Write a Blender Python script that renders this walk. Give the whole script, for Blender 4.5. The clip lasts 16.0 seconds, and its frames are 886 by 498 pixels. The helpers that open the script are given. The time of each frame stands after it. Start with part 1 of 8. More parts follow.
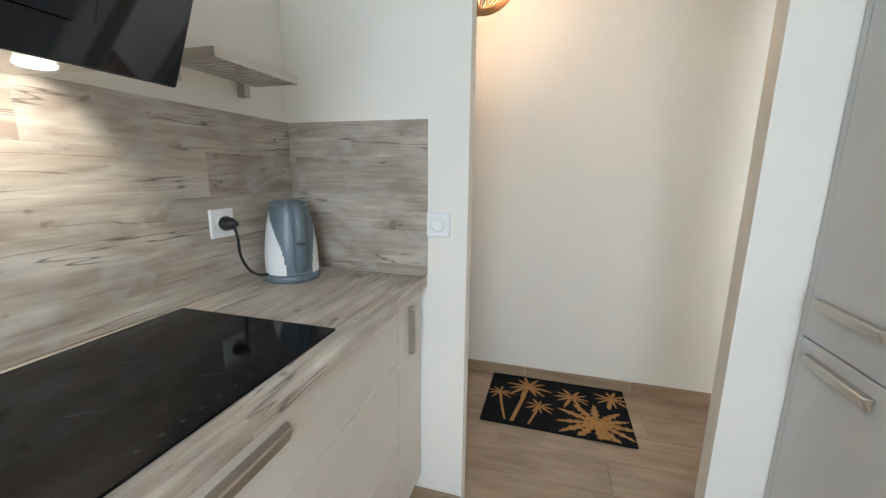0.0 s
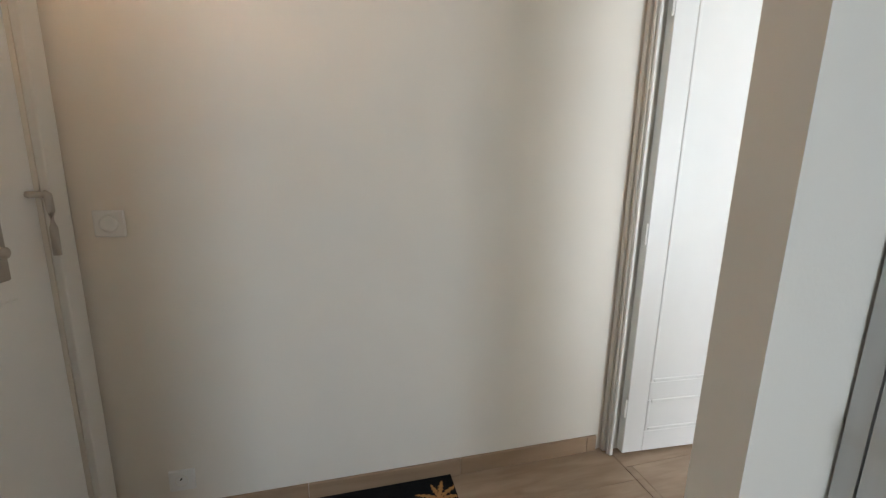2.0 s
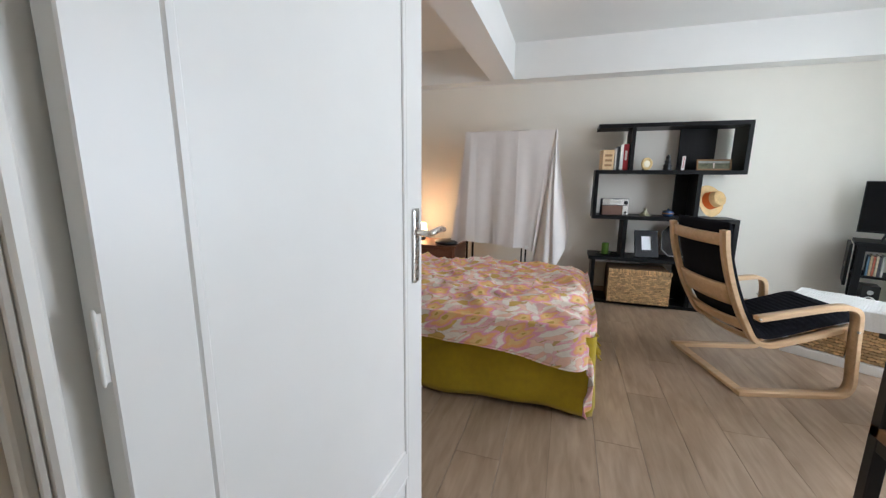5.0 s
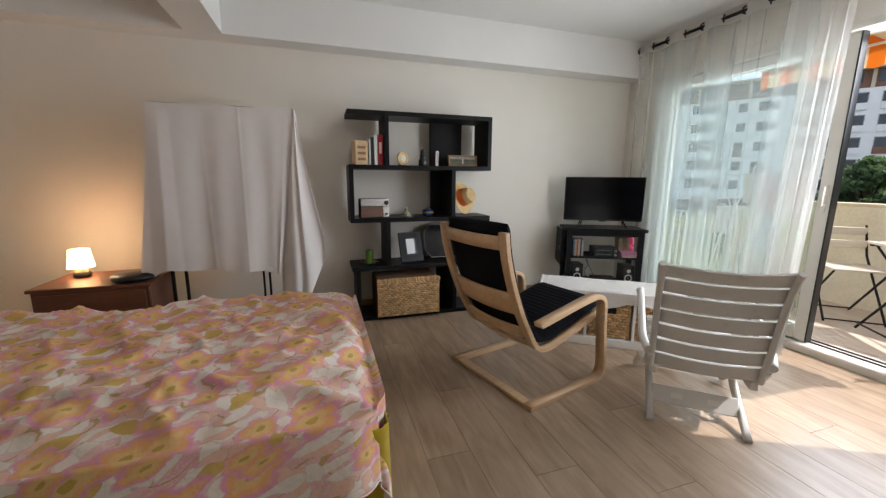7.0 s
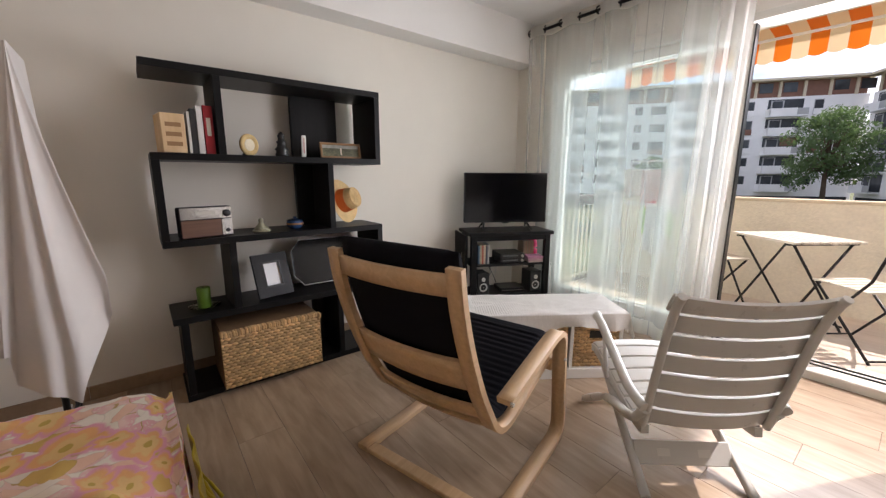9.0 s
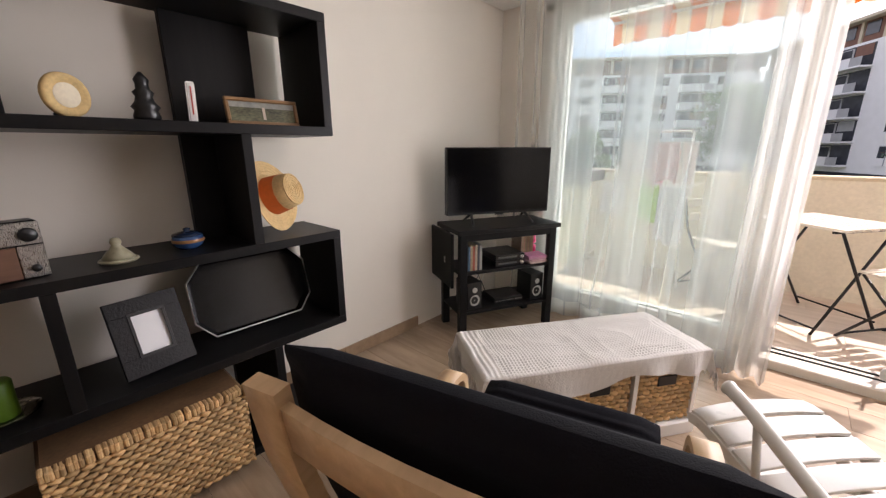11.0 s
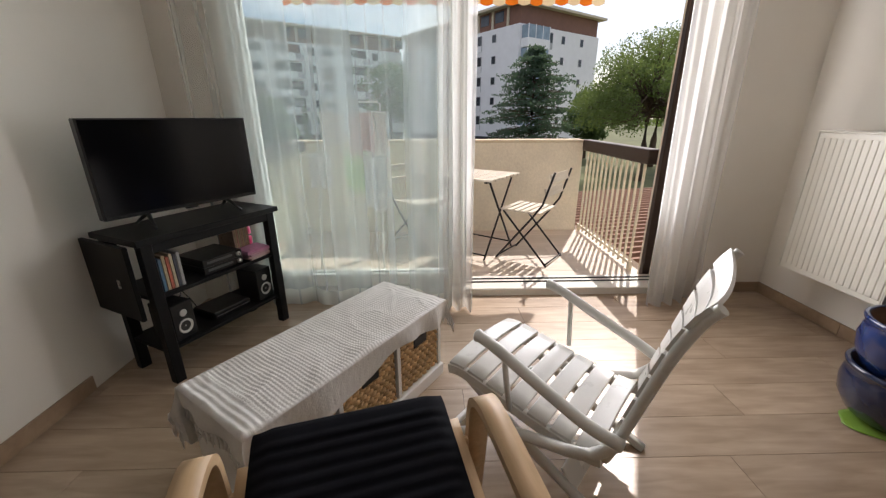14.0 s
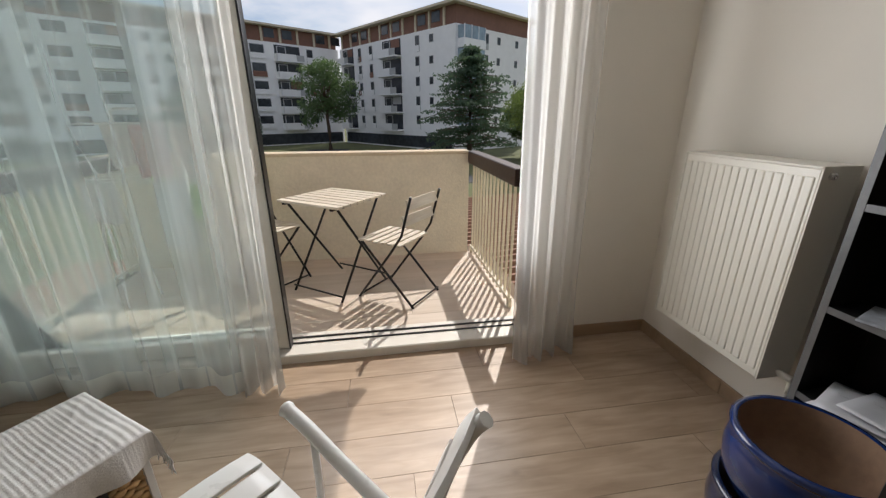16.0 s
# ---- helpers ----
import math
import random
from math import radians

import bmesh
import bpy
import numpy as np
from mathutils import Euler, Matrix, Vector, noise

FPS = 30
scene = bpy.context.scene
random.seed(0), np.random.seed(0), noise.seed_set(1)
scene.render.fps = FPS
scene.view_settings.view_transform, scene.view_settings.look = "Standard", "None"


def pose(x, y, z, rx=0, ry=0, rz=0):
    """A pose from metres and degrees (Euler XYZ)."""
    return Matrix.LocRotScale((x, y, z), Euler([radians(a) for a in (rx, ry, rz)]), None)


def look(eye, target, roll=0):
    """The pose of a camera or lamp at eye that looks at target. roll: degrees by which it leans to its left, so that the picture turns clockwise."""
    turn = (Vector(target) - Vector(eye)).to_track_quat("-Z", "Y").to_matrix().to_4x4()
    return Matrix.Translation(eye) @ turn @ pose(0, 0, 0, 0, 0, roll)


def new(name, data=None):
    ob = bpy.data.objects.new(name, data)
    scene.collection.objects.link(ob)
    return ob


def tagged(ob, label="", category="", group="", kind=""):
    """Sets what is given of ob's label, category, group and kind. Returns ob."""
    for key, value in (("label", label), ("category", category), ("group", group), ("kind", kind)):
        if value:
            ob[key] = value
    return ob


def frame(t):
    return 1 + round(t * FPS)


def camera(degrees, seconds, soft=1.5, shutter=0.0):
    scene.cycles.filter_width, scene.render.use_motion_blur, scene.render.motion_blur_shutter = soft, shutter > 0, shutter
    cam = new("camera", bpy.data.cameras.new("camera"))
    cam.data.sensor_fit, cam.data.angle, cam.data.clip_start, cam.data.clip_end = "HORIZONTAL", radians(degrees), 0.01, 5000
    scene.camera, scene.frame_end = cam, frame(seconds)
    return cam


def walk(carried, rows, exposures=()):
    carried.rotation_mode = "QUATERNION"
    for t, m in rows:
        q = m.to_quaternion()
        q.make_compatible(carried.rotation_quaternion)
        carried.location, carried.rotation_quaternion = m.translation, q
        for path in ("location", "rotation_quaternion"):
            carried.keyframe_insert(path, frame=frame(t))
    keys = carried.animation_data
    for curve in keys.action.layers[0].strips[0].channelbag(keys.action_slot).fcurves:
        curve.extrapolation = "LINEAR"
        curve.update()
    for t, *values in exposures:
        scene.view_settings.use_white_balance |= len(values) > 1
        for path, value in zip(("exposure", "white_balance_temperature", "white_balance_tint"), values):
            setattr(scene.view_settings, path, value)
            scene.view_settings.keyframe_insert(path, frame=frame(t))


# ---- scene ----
cam = camera(98.8, 16.0, 1.3)
PATH = [
    (0, (0.563, 0.578, 1.252), (0.028, 2.464, 0.855), 0.6),
    (0.5, (0.546, 0.795, 1.261), (0.194, 2.722, 0.861), 0.8),
    (1, (0.539, 1.016, 1.258), (0.416, 2.972, 0.86), 0.9),
    (1.5, (0.576, 1.242, 1.26), (0.750, 3.189, 0.854), 1.5),
    (2, (0.636, 1.467, 1.224), (1.125, 3.37, 0.853), 1.1),
    (2.5, (0.715, 1.678, 1.219), (1.466, 3.492, 0.836), 1.6),
    (3, (0.816, 1.88, 1.214), (1.906, 3.516, 0.843), 0.6),
    (3.5, (0.979, 2.037, 1.194), (2.355, 3.441, 0.825), 0.7),
    (4, (1.15, 2.143, 1.208), (2.736, 3.305, 0.84), 0.7),
    (4.5, (1.366, 2.23, 1.204), (3.105, 3.148, 0.837), 0.7),
    (5, (1.558, 2.266, 1.199), (3.429, 2.872, 0.833), 0.6),
    (7.5, (2.619, 2.234, 1.181), (4.414, 1.429, 0.822), 0.3),
    (8, (2.839, 2.177, 1.183), (4.558, 1.221, 0.822), 0.2),
    (8.5, (3.054, 2.142, 1.187), (4.696, 1.061, 0.816), 0.2),
    (9, (3.231, 2.088, 1.183), (4.771, 0.868, 0.807), 0.1),
    (11.5, (4.23, 1.63, 1.208), (5.469, 0.163, 0.652), -0.2),
    (12, (4.336, 1.557, 1.196), (5.474, 0.029, 0.59), -0.3),
    (12.5, (4.404, 1.533, 1.206), (5.313, -0.137, 0.586), -0.5),
    (13, (4.405, 1.532, 1.201), (4.985, -0.277, 0.575), -0.6),
    (13.5, (4.328, 1.538, 1.199), (4.599, -0.338, 0.559), -0.4),
    (14, (4.244, 1.544, 1.215), (4.2, -0.344, 0.557), -0.2),
    (14.5, (4.08, 1.48, 1.249), (3.778, -0.381, 0.581), -0.1),
    (15, (3.857, 1.35, 1.27), (3.506, -0.502, 0.601), -0.0),
    (15.5, (3.658, 1.174, 1.279), (3.311, -0.677, 0.606), -0.1),
    (16, (3.472, 0.96, 1.29), (3.173, -0.903, 0.627), -0.1),
]
EXPOSURES = [(0.0, 1.80, 5900, 8), (1.0, 1.62, 5950, 8), (2.0, 1.24, 5950, 9), (3.0, 0.86, 5800, 10), (4.0, 0.95, 5700, 10), (5.0, 0.88, 5700, 10), (7.5, 0.30, 6250, 15), (9.0, 0.45, 6450, 20), (11.5, 0.52, 6750, 24), (12.5, 0.34, 6500, 21), (13.5, -0.04, 6550, 18), (14.5, -0.20, 6500, 16), (16.0, -0.52, 6450, 13)]
walk(cam, [(t, look(eye, target, roll)) for t, eye, target, roll in PATH], EXPOSURES)

# ---- light ----
SUN_DIR = Vector((-0.458, -0.889, 1.06)).normalized()
world = bpy.data.worlds.new("world")
scene.world = world
world.use_nodes = True
wn = world.node_tree
bg = wn.nodes["Background"]
sky = wn.nodes.new("ShaderNodeTexSky")
sky.sky_type = "NISHITA"
sky.sun_disc = False
sky.sun_elevation = math.asin(SUN_DIR.z)
sky.sun_rotation = math.atan2(SUN_DIR.x, SUN_DIR.y)
sky.air_density, sky.dust_density, sky.ozone_density = 1.0, 1.6, 1.0
# thin white clouds in the sky
tc = wn.nodes.new("ShaderNodeTexCoord")
mp = wn.nodes.new("ShaderNodeMapping")
mp.inputs["Scale"].default_value = (1.6, 1.6, 5.0)
cl = wn.nodes.new("ShaderNodeTexNoise")
cl.inputs["Scale"].default_value, cl.inputs["Detail"].default_value = 2.2, 7
cr = wn.nodes.new("ShaderNodeValToRGB")
cr.color_ramp.elements[0].position, cr.color_ramp.elements[1].position = 0.42, 0.62
mx = wn.nodes.new("ShaderNodeMix")
mx.data_type = "RGBA"
mx.inputs["B"].default_value = (9.0, 9.2, 9.6, 1)
wn.links.new(tc.outputs["Generated"], mp.inputs["Vector"])
wn.links.new(mp.outputs["Vector"], cl.inputs["Vector"])
wn.links.new(cl.outputs["Fac"], cr.inputs["Fac"])
wn.links.new(cr.outputs["Color"], mx.inputs["Factor"])
wn.links.new(sky.outputs["Color"], mx.inputs["A"])
wn.links.new(mx.outputs["Result"], bg.inputs["Color"])
bg.inputs["Strength"].default_value = 0.14

sun_data = bpy.data.lights.new("sun", "SUN")
sun_data.energy, sun_data.angle, sun_data.color = 5.0, radians(0.55), (1.0, 0.95, 0.87)
sun = new("sun", sun_data)
sun.matrix_world = look(SUN_DIR * 30, (0, 0, 0))


def area_lamp(name, m, sx, sy, watts, color):
    d = bpy.data.lights.new(name, "AREA")
    d.shape, d.size, d.size_y, d.energy, d.color = "RECTANGLE", sx, sy, watts, color
    ob = new(name, d)
    ob.matrix_world = m
    return ob


def point_lamp(name, place, watts, color, radius):
    d = bpy.data.lights.new(name, "POINT")
    d.energy, d.color, d.shadow_soft_size = watts, color, radius
    ob = new(name, d)
    ob.location = place
    return ob


# sky light in the openings of the living room and the kitchen
area_lamp("window_light", look((3.35, -1.0, 1.32), (3.35, 1.5, 1.7)), 1.25, 1.50, 45, (0.95, 0.98, 1.0))
area_lamp("kitchen_window_light", look((0.75, -1.15, 1.6), (0.75, 1.5, 1.1)), 1.1, 1.2, 15, (0.82, 0.92, 1.0))
area_lamp("sash_light", look((4.75, -1.12, 1.10), (4.75, 1.5, 1.05)), 1.2, 1.85, 23, (0.95, 0.99, 1.0))


# ---- materials ----
def material(name, color, rough=0.5, metal=0.0, vary=0.0, scale=8.0, bump=0.0, bump_scale=60.0, stretch=(1, 1, 1), random_tint=0.0, spec=0.5, coat=0.0, sheen=0.0):
    """A surface with two scales of variation in colour, roughness and relief."""
    m = bpy.data.materials.new(name)
    m.use_nodes = True
    nt = m.node_tree
    p = nt.nodes["Principled BSDF"]
    p.inputs["Base Color"].default_value = (*color, 1)
    p.inputs["Roughness"].default_value, p.inputs["Metallic"].default_value = rough, metal
    p.inputs["Specular IOR Level"].default_value = spec
    p.inputs["Coat Weight"].default_value = coat
    p.inputs["Sheen Weight"].default_value = sheen
    co = nt.nodes.new("ShaderNodeTexCoord")
    mp = nt.nodes.new("ShaderNodeMapping")
    mp.inputs["Scale"].default_value = stretch
    nt.links.new(co.outputs["Object"], mp.inputs["Vector"])
    if vary or random_tint:
        big = nt.nodes.new("ShaderNodeTexNoise")
        big.inputs["Scale"].default_value, big.inputs["Detail"].default_value = scale * 0.25, 3
        fine = nt.nodes.new("ShaderNodeTexNoise")
        fine.inputs["Scale"].default_value, fine.inputs["Detail"].default_value = scale * 2.0, 6
        nt.links.new(mp.outputs["Vector"], big.inputs["Vector"])
        nt.links.new(mp.outputs["Vector"], fine.inputs["Vector"])
        add = nt.nodes.new("ShaderNodeMath")
        add.operation = "ADD"
        nt.links.new(big.outputs["Fac"], add.inputs[0])
        nt.links.new(fine.outputs["Fac"], add.inputs[1])
        rng = nt.nodes.new("ShaderNodeMapRange")
        rng.inputs["From Min"].default_value, rng.inputs["From Max"].default_value = 0.6, 1.4
        rng.inputs["To Min"].default_value, rng.inputs["To Max"].default_value = 1 - vary, 1 + vary
        nt.links.new(add.outputs["Value"], rng.inputs["Value"])
        val = rng.outputs["Result"]
        if random_tint:
            info = nt.nodes.new("ShaderNodeObjectInfo")
            r2 = nt.nodes.new("ShaderNodeMapRange")
            r2.inputs["To Min"].default_value, r2.inputs["To Max"].default_value = 1 - random_tint, 1 + random_tint
            nt.links.new(info.outputs["Random"], r2.inputs["Value"])
            mul = nt.nodes.new("ShaderNodeMath")
            mul.operation = "MULTIPLY"
            nt.links.new(val, mul.inputs[0])
            nt.links.new(r2.outputs["Result"], mul.inputs[1])
            val = mul.outputs["Value"]
        hsv = nt.nodes.new("ShaderNodeHueSaturation")
        hsv.inputs["Color"].default_value = (*color, 1)
        nt.links.new(val, hsv.inputs["Value"])
        nt.links.new(hsv.outputs["Color"], p.inputs["Base Color"])
        rr = nt.nodes.new("ShaderNodeMapRange")
        rr.inputs["To Min"].default_value, rr.inputs["To Max"].default_value = max(0.02, rough - 0.08), min(1, rough + 0.08)
        nt.links.new(fine.outputs["Fac"], rr.inputs["Value"])
        nt.links.new(rr.outputs["Result"], p.inputs["Roughness"])
    if bump:
        bn = nt.nodes.new("ShaderNodeTexNoise")
        bn.inputs["Scale"].default_value, bn.inputs["Detail"].default_value = bump_scale, 4
        nt.links.new(mp.outputs["Vector"], bn.inputs["Vector"])
        bu = nt.nodes.new("ShaderNodeBump")
        bu.inputs["Strength"].default_value, bu.inputs["Distance"].default_value = bump, 0.004
        nt.links.new(bn.outputs["Fac"], bu.inputs["Height"])
        nt.links.new(bu.outputs["Normal"], p.inputs["Normal"])
    return m


def wood(name, dark, light, rough=0.45, axis=0, scale=3.0, stretch=14.0, knots=0.0, random_tint=0.0, cracks=0.0, bump=0.05, offset=False, contrast=(0.3, 0.7)):
    """Wood with grain along one axis, cloudy patches, and dark cracks or knots where wanted."""
    m = bpy.data.materials.new(name)
    m.use_nodes = True
    nt = m.node_tree
    p = nt.nodes["Principled BSDF"]
    p.inputs["Roughness"].default_value = rough
    co = nt.nodes.new("ShaderNodeTexCoord")
    src = co.outputs["Object"]
    info = nt.nodes.new("ShaderNodeObjectInfo")
    if offset:
        sc = nt.nodes.new("ShaderNodeMath")
        sc.operation = "MULTIPLY"
        sc.inputs[1].default_value = 37.0
        nt.links.new(info.outputs["Random"], sc.inputs[0])
        va = nt.nodes.new("ShaderNodeVectorMath")
        va.operation = "ADD"
        nt.links.new(src, va.inputs[0])
        nt.links.new(sc.outputs["Value"], va.inputs[1])
        src = va.outputs["Vector"]
    mp = nt.nodes.new("ShaderNodeMapping")
    s = [stretch, stretch, stretch]
    s[axis] = 1.0
    mp.inputs["Scale"].default_value = s
    nt.links.new(src, mp.inputs["Vector"])
    grain = nt.nodes.new("ShaderNodeTexNoise")
    grain.inputs["Scale"].default_value, grain.inputs["Detail"].default_value, grain.inputs["Distortion"].default_value = scale, 8, 0.6
    nt.links.new(mp.outputs["Vector"], grain.inputs["Vector"])
    mp2 = nt.nodes.new("ShaderNodeMapping")
    s2 = [3.0, 3.0, 3.0]
    s2[axis] = 1.0
    mp2.inputs["Scale"].default_value = s2
    nt.links.new(src, mp2.inputs["Vector"])
    cloud = nt.nodes.new("ShaderNodeTexNoise")
    cloud.inputs["Scale"].default_value, cloud.inputs["Detail"].default_value = scale * 0.7, 3
    nt.links.new(mp2.outputs["Vector"], cloud.inputs["Vector"])
    av = nt.nodes.new("ShaderNodeMix")
    av.inputs["Factor"].default_value = 0.45
    nt.links.new(grain.outputs["Fac"], av.inputs["A"])
    nt.links.new(cloud.outputs["Fac"], av.inputs["B"])
    ramp = nt.nodes.new("ShaderNodeValToRGB")
    ramp.color_ramp.elements[0].position, ramp.color_ramp.elements[1].position = contrast
    ramp.color_ramp.elements[0].color, ramp.color_ramp.elements[1].color = (*dark, 1), (*light, 1)
    nt.links.new(av.outputs["Result"], ramp.inputs["Fac"])
    col = ramp.outputs["Color"]
    if cracks:
        mp3 = nt.nodes.new("ShaderNodeMapping")
        s3 = [9.0, 9.0, 9.0]
        s3[axis] = 0.8
        mp3.inputs["Scale"].default_value = s3
        nt.links.new(src, mp3.inputs["Vector"])
        cn = nt.nodes.new("ShaderNodeTexNoise")
        cn.inputs["Scale"].default_value, cn.inputs["Detail"].default_value, cn.inputs["Distortion"].default_value = 2.2, 3, 0.9
        nt.links.new(mp3.outputs["Vector"], cn.inputs["Vector"])
        ab = nt.nodes.new("ShaderNodeMath")
        ab.operation = "SUBTRACT"
        ab.inputs[1].default_value = 0.5
        nt.links.new(cn.outputs["Fac"], ab.inputs[0])
        ab2 = nt.nodes.new("ShaderNodeMath")
        ab2.operation = "ABSOLUTE"
        nt.links.new(ab.outputs["Value"], ab2.inputs[0])
        lt = nt.nodes.new("ShaderNodeMapRange")
        lt.inputs["From Min"].default_value, lt.inputs["From Max"].default_value = 0.0, 0.012
        lt.inputs["To Min"].default_value, lt.inputs["To Max"].default_value = cracks, 0.0
        nt.links.new(ab2.outputs["Value"], lt.inputs["Value"])
        gate = nt.nodes.new("ShaderNodeTexNoise")
        gate.inputs["Scale"].default_value = 4.5
        nt.links.new(src, gate.inputs["Vector"])
        g2 = nt.nodes.new("ShaderNodeMapRange")
        g2.inputs["From Min"].default_value, g2.inputs["From Max"].default_value = 0.50, 0.56
        nt.links.new(gate.outputs["Fac"], g2.inputs["Value"])
        fm = nt.nodes.new("ShaderNodeMath")
        fm.operation = "MULTIPLY"
        nt.links.new(lt.outputs["Result"], fm.inputs[0])
        nt.links.new(g2.outputs["Result"], fm.inputs[1])
        mixc = nt.nodes.new("ShaderNodeMix")
        mixc.data_type = "RGBA"
        mixc.inputs["B"].default_value = (dark[0] * 0.2, dark[1] * 0.18, dark[2] * 0.16, 1)
        nt.links.new(fm.outputs["Value"], mixc.inputs["Factor"])
        nt.links.new(col, mixc.inputs["A"])
        col = mixc.outputs["Result"]
    if knots:
        vo = nt.nodes.new("ShaderNodeTexVoronoi")
        vo.inputs["Scale"].default_value = 3.2
        mp4 = nt.nodes.new("ShaderNodeMapping")
        s4 = [1.6, 1.6, 1.6]
        s4[axis] = 1.0
        mp4.inputs["Scale"].default_value = s4
        nt.links.new(src, mp4.inputs["Vector"])
        nt.links.new(mp4.outputs["Vector"], vo.inputs["Vector"])
        kr = nt.nodes.new("ShaderNodeMapRange")
        kr.inputs["From Min"].default_value, kr.inputs["From Max"].default_value = 0.02, 0.09
        kr.inputs["To Min"].default_value, kr.inputs["To Max"].default_value = knots, 0.0
        nt.links.new(vo.outputs["Distance"], kr.inputs["Value"])
        mixk = nt.nodes.new("ShaderNodeMix")
        mixk.data_type = "RGBA"
        mixk.inputs["B"].default_value = (dark[0] * 0.35, dark[1] * 0.32, dark[2] * 0.3, 1)
        nt.links.new(kr.outputs["Result"], mixk.inputs["Factor"])
        nt.links.new(col, mixk.inputs["A"])
        col = mixk.outputs["Result"]
    if random_tint:
        r2 = nt.nodes.new("ShaderNodeMapRange")
        r2.inputs["To Min"].default_value, r2.inputs["To Max"].default_value = 1 - random_tint, 1 + random_tint
        nt.links.new(info.outputs["Random"], r2.inputs["Value"])
        hsv = nt.nodes.new("ShaderNodeHueSaturation")
        nt.links.new(r2.outputs["Result"], hsv.inputs["Value"])
        nt.links.new(col, hsv.inputs["Color"])
        col = hsv.outputs["Color"]
    nt.links.new(col, p.inputs["Base Color"])
    bu = nt.nodes.new("ShaderNodeBump")
    bu.inputs["Strength"].default_value, bu.inputs["Distance"].default_value = bump, 0.003
    nt.links.new(grain.outputs["Fac"], bu.inputs["Height"])
    nt.links.new(bu.outputs["Normal"], p.inputs["Normal"])
    return m


def glass(name, tint=(1, 1, 1), rough=0.0):
    """A thin pane: mostly clear, with a weak mirror gloss."""
    m = bpy.data.materials.new(name)
    m.use_nodes = True
    nt = m.node_tree
    nt.nodes.remove(nt.nodes["Principled BSDF"])
    tr = nt.nodes.new("ShaderNodeBsdfTransparent")
    tr.inputs["Color"].default_value = (*tint, 1)
    gl = nt.nodes.new("ShaderNodeBsdfGlossy")
    gl.inputs["Roughness"].default_value = rough
    fr = nt.nodes.new("ShaderNodeFresnel")
    fr.inputs["IOR"].default_value = 1.4
    mi = nt.nodes.new("ShaderNodeMixShader")
    nt.links.new(fr.outputs["Fac"], mi.inputs["Fac"])
    nt.links.new(tr.outputs["BSDF"], mi.inputs[1])
    nt.links.new(gl.outputs["BSDF"], mi.inputs[2])
    nt.links.new(mi.outputs["Shader"], nt.nodes["Material Output"].inputs["Surface"])
    return m


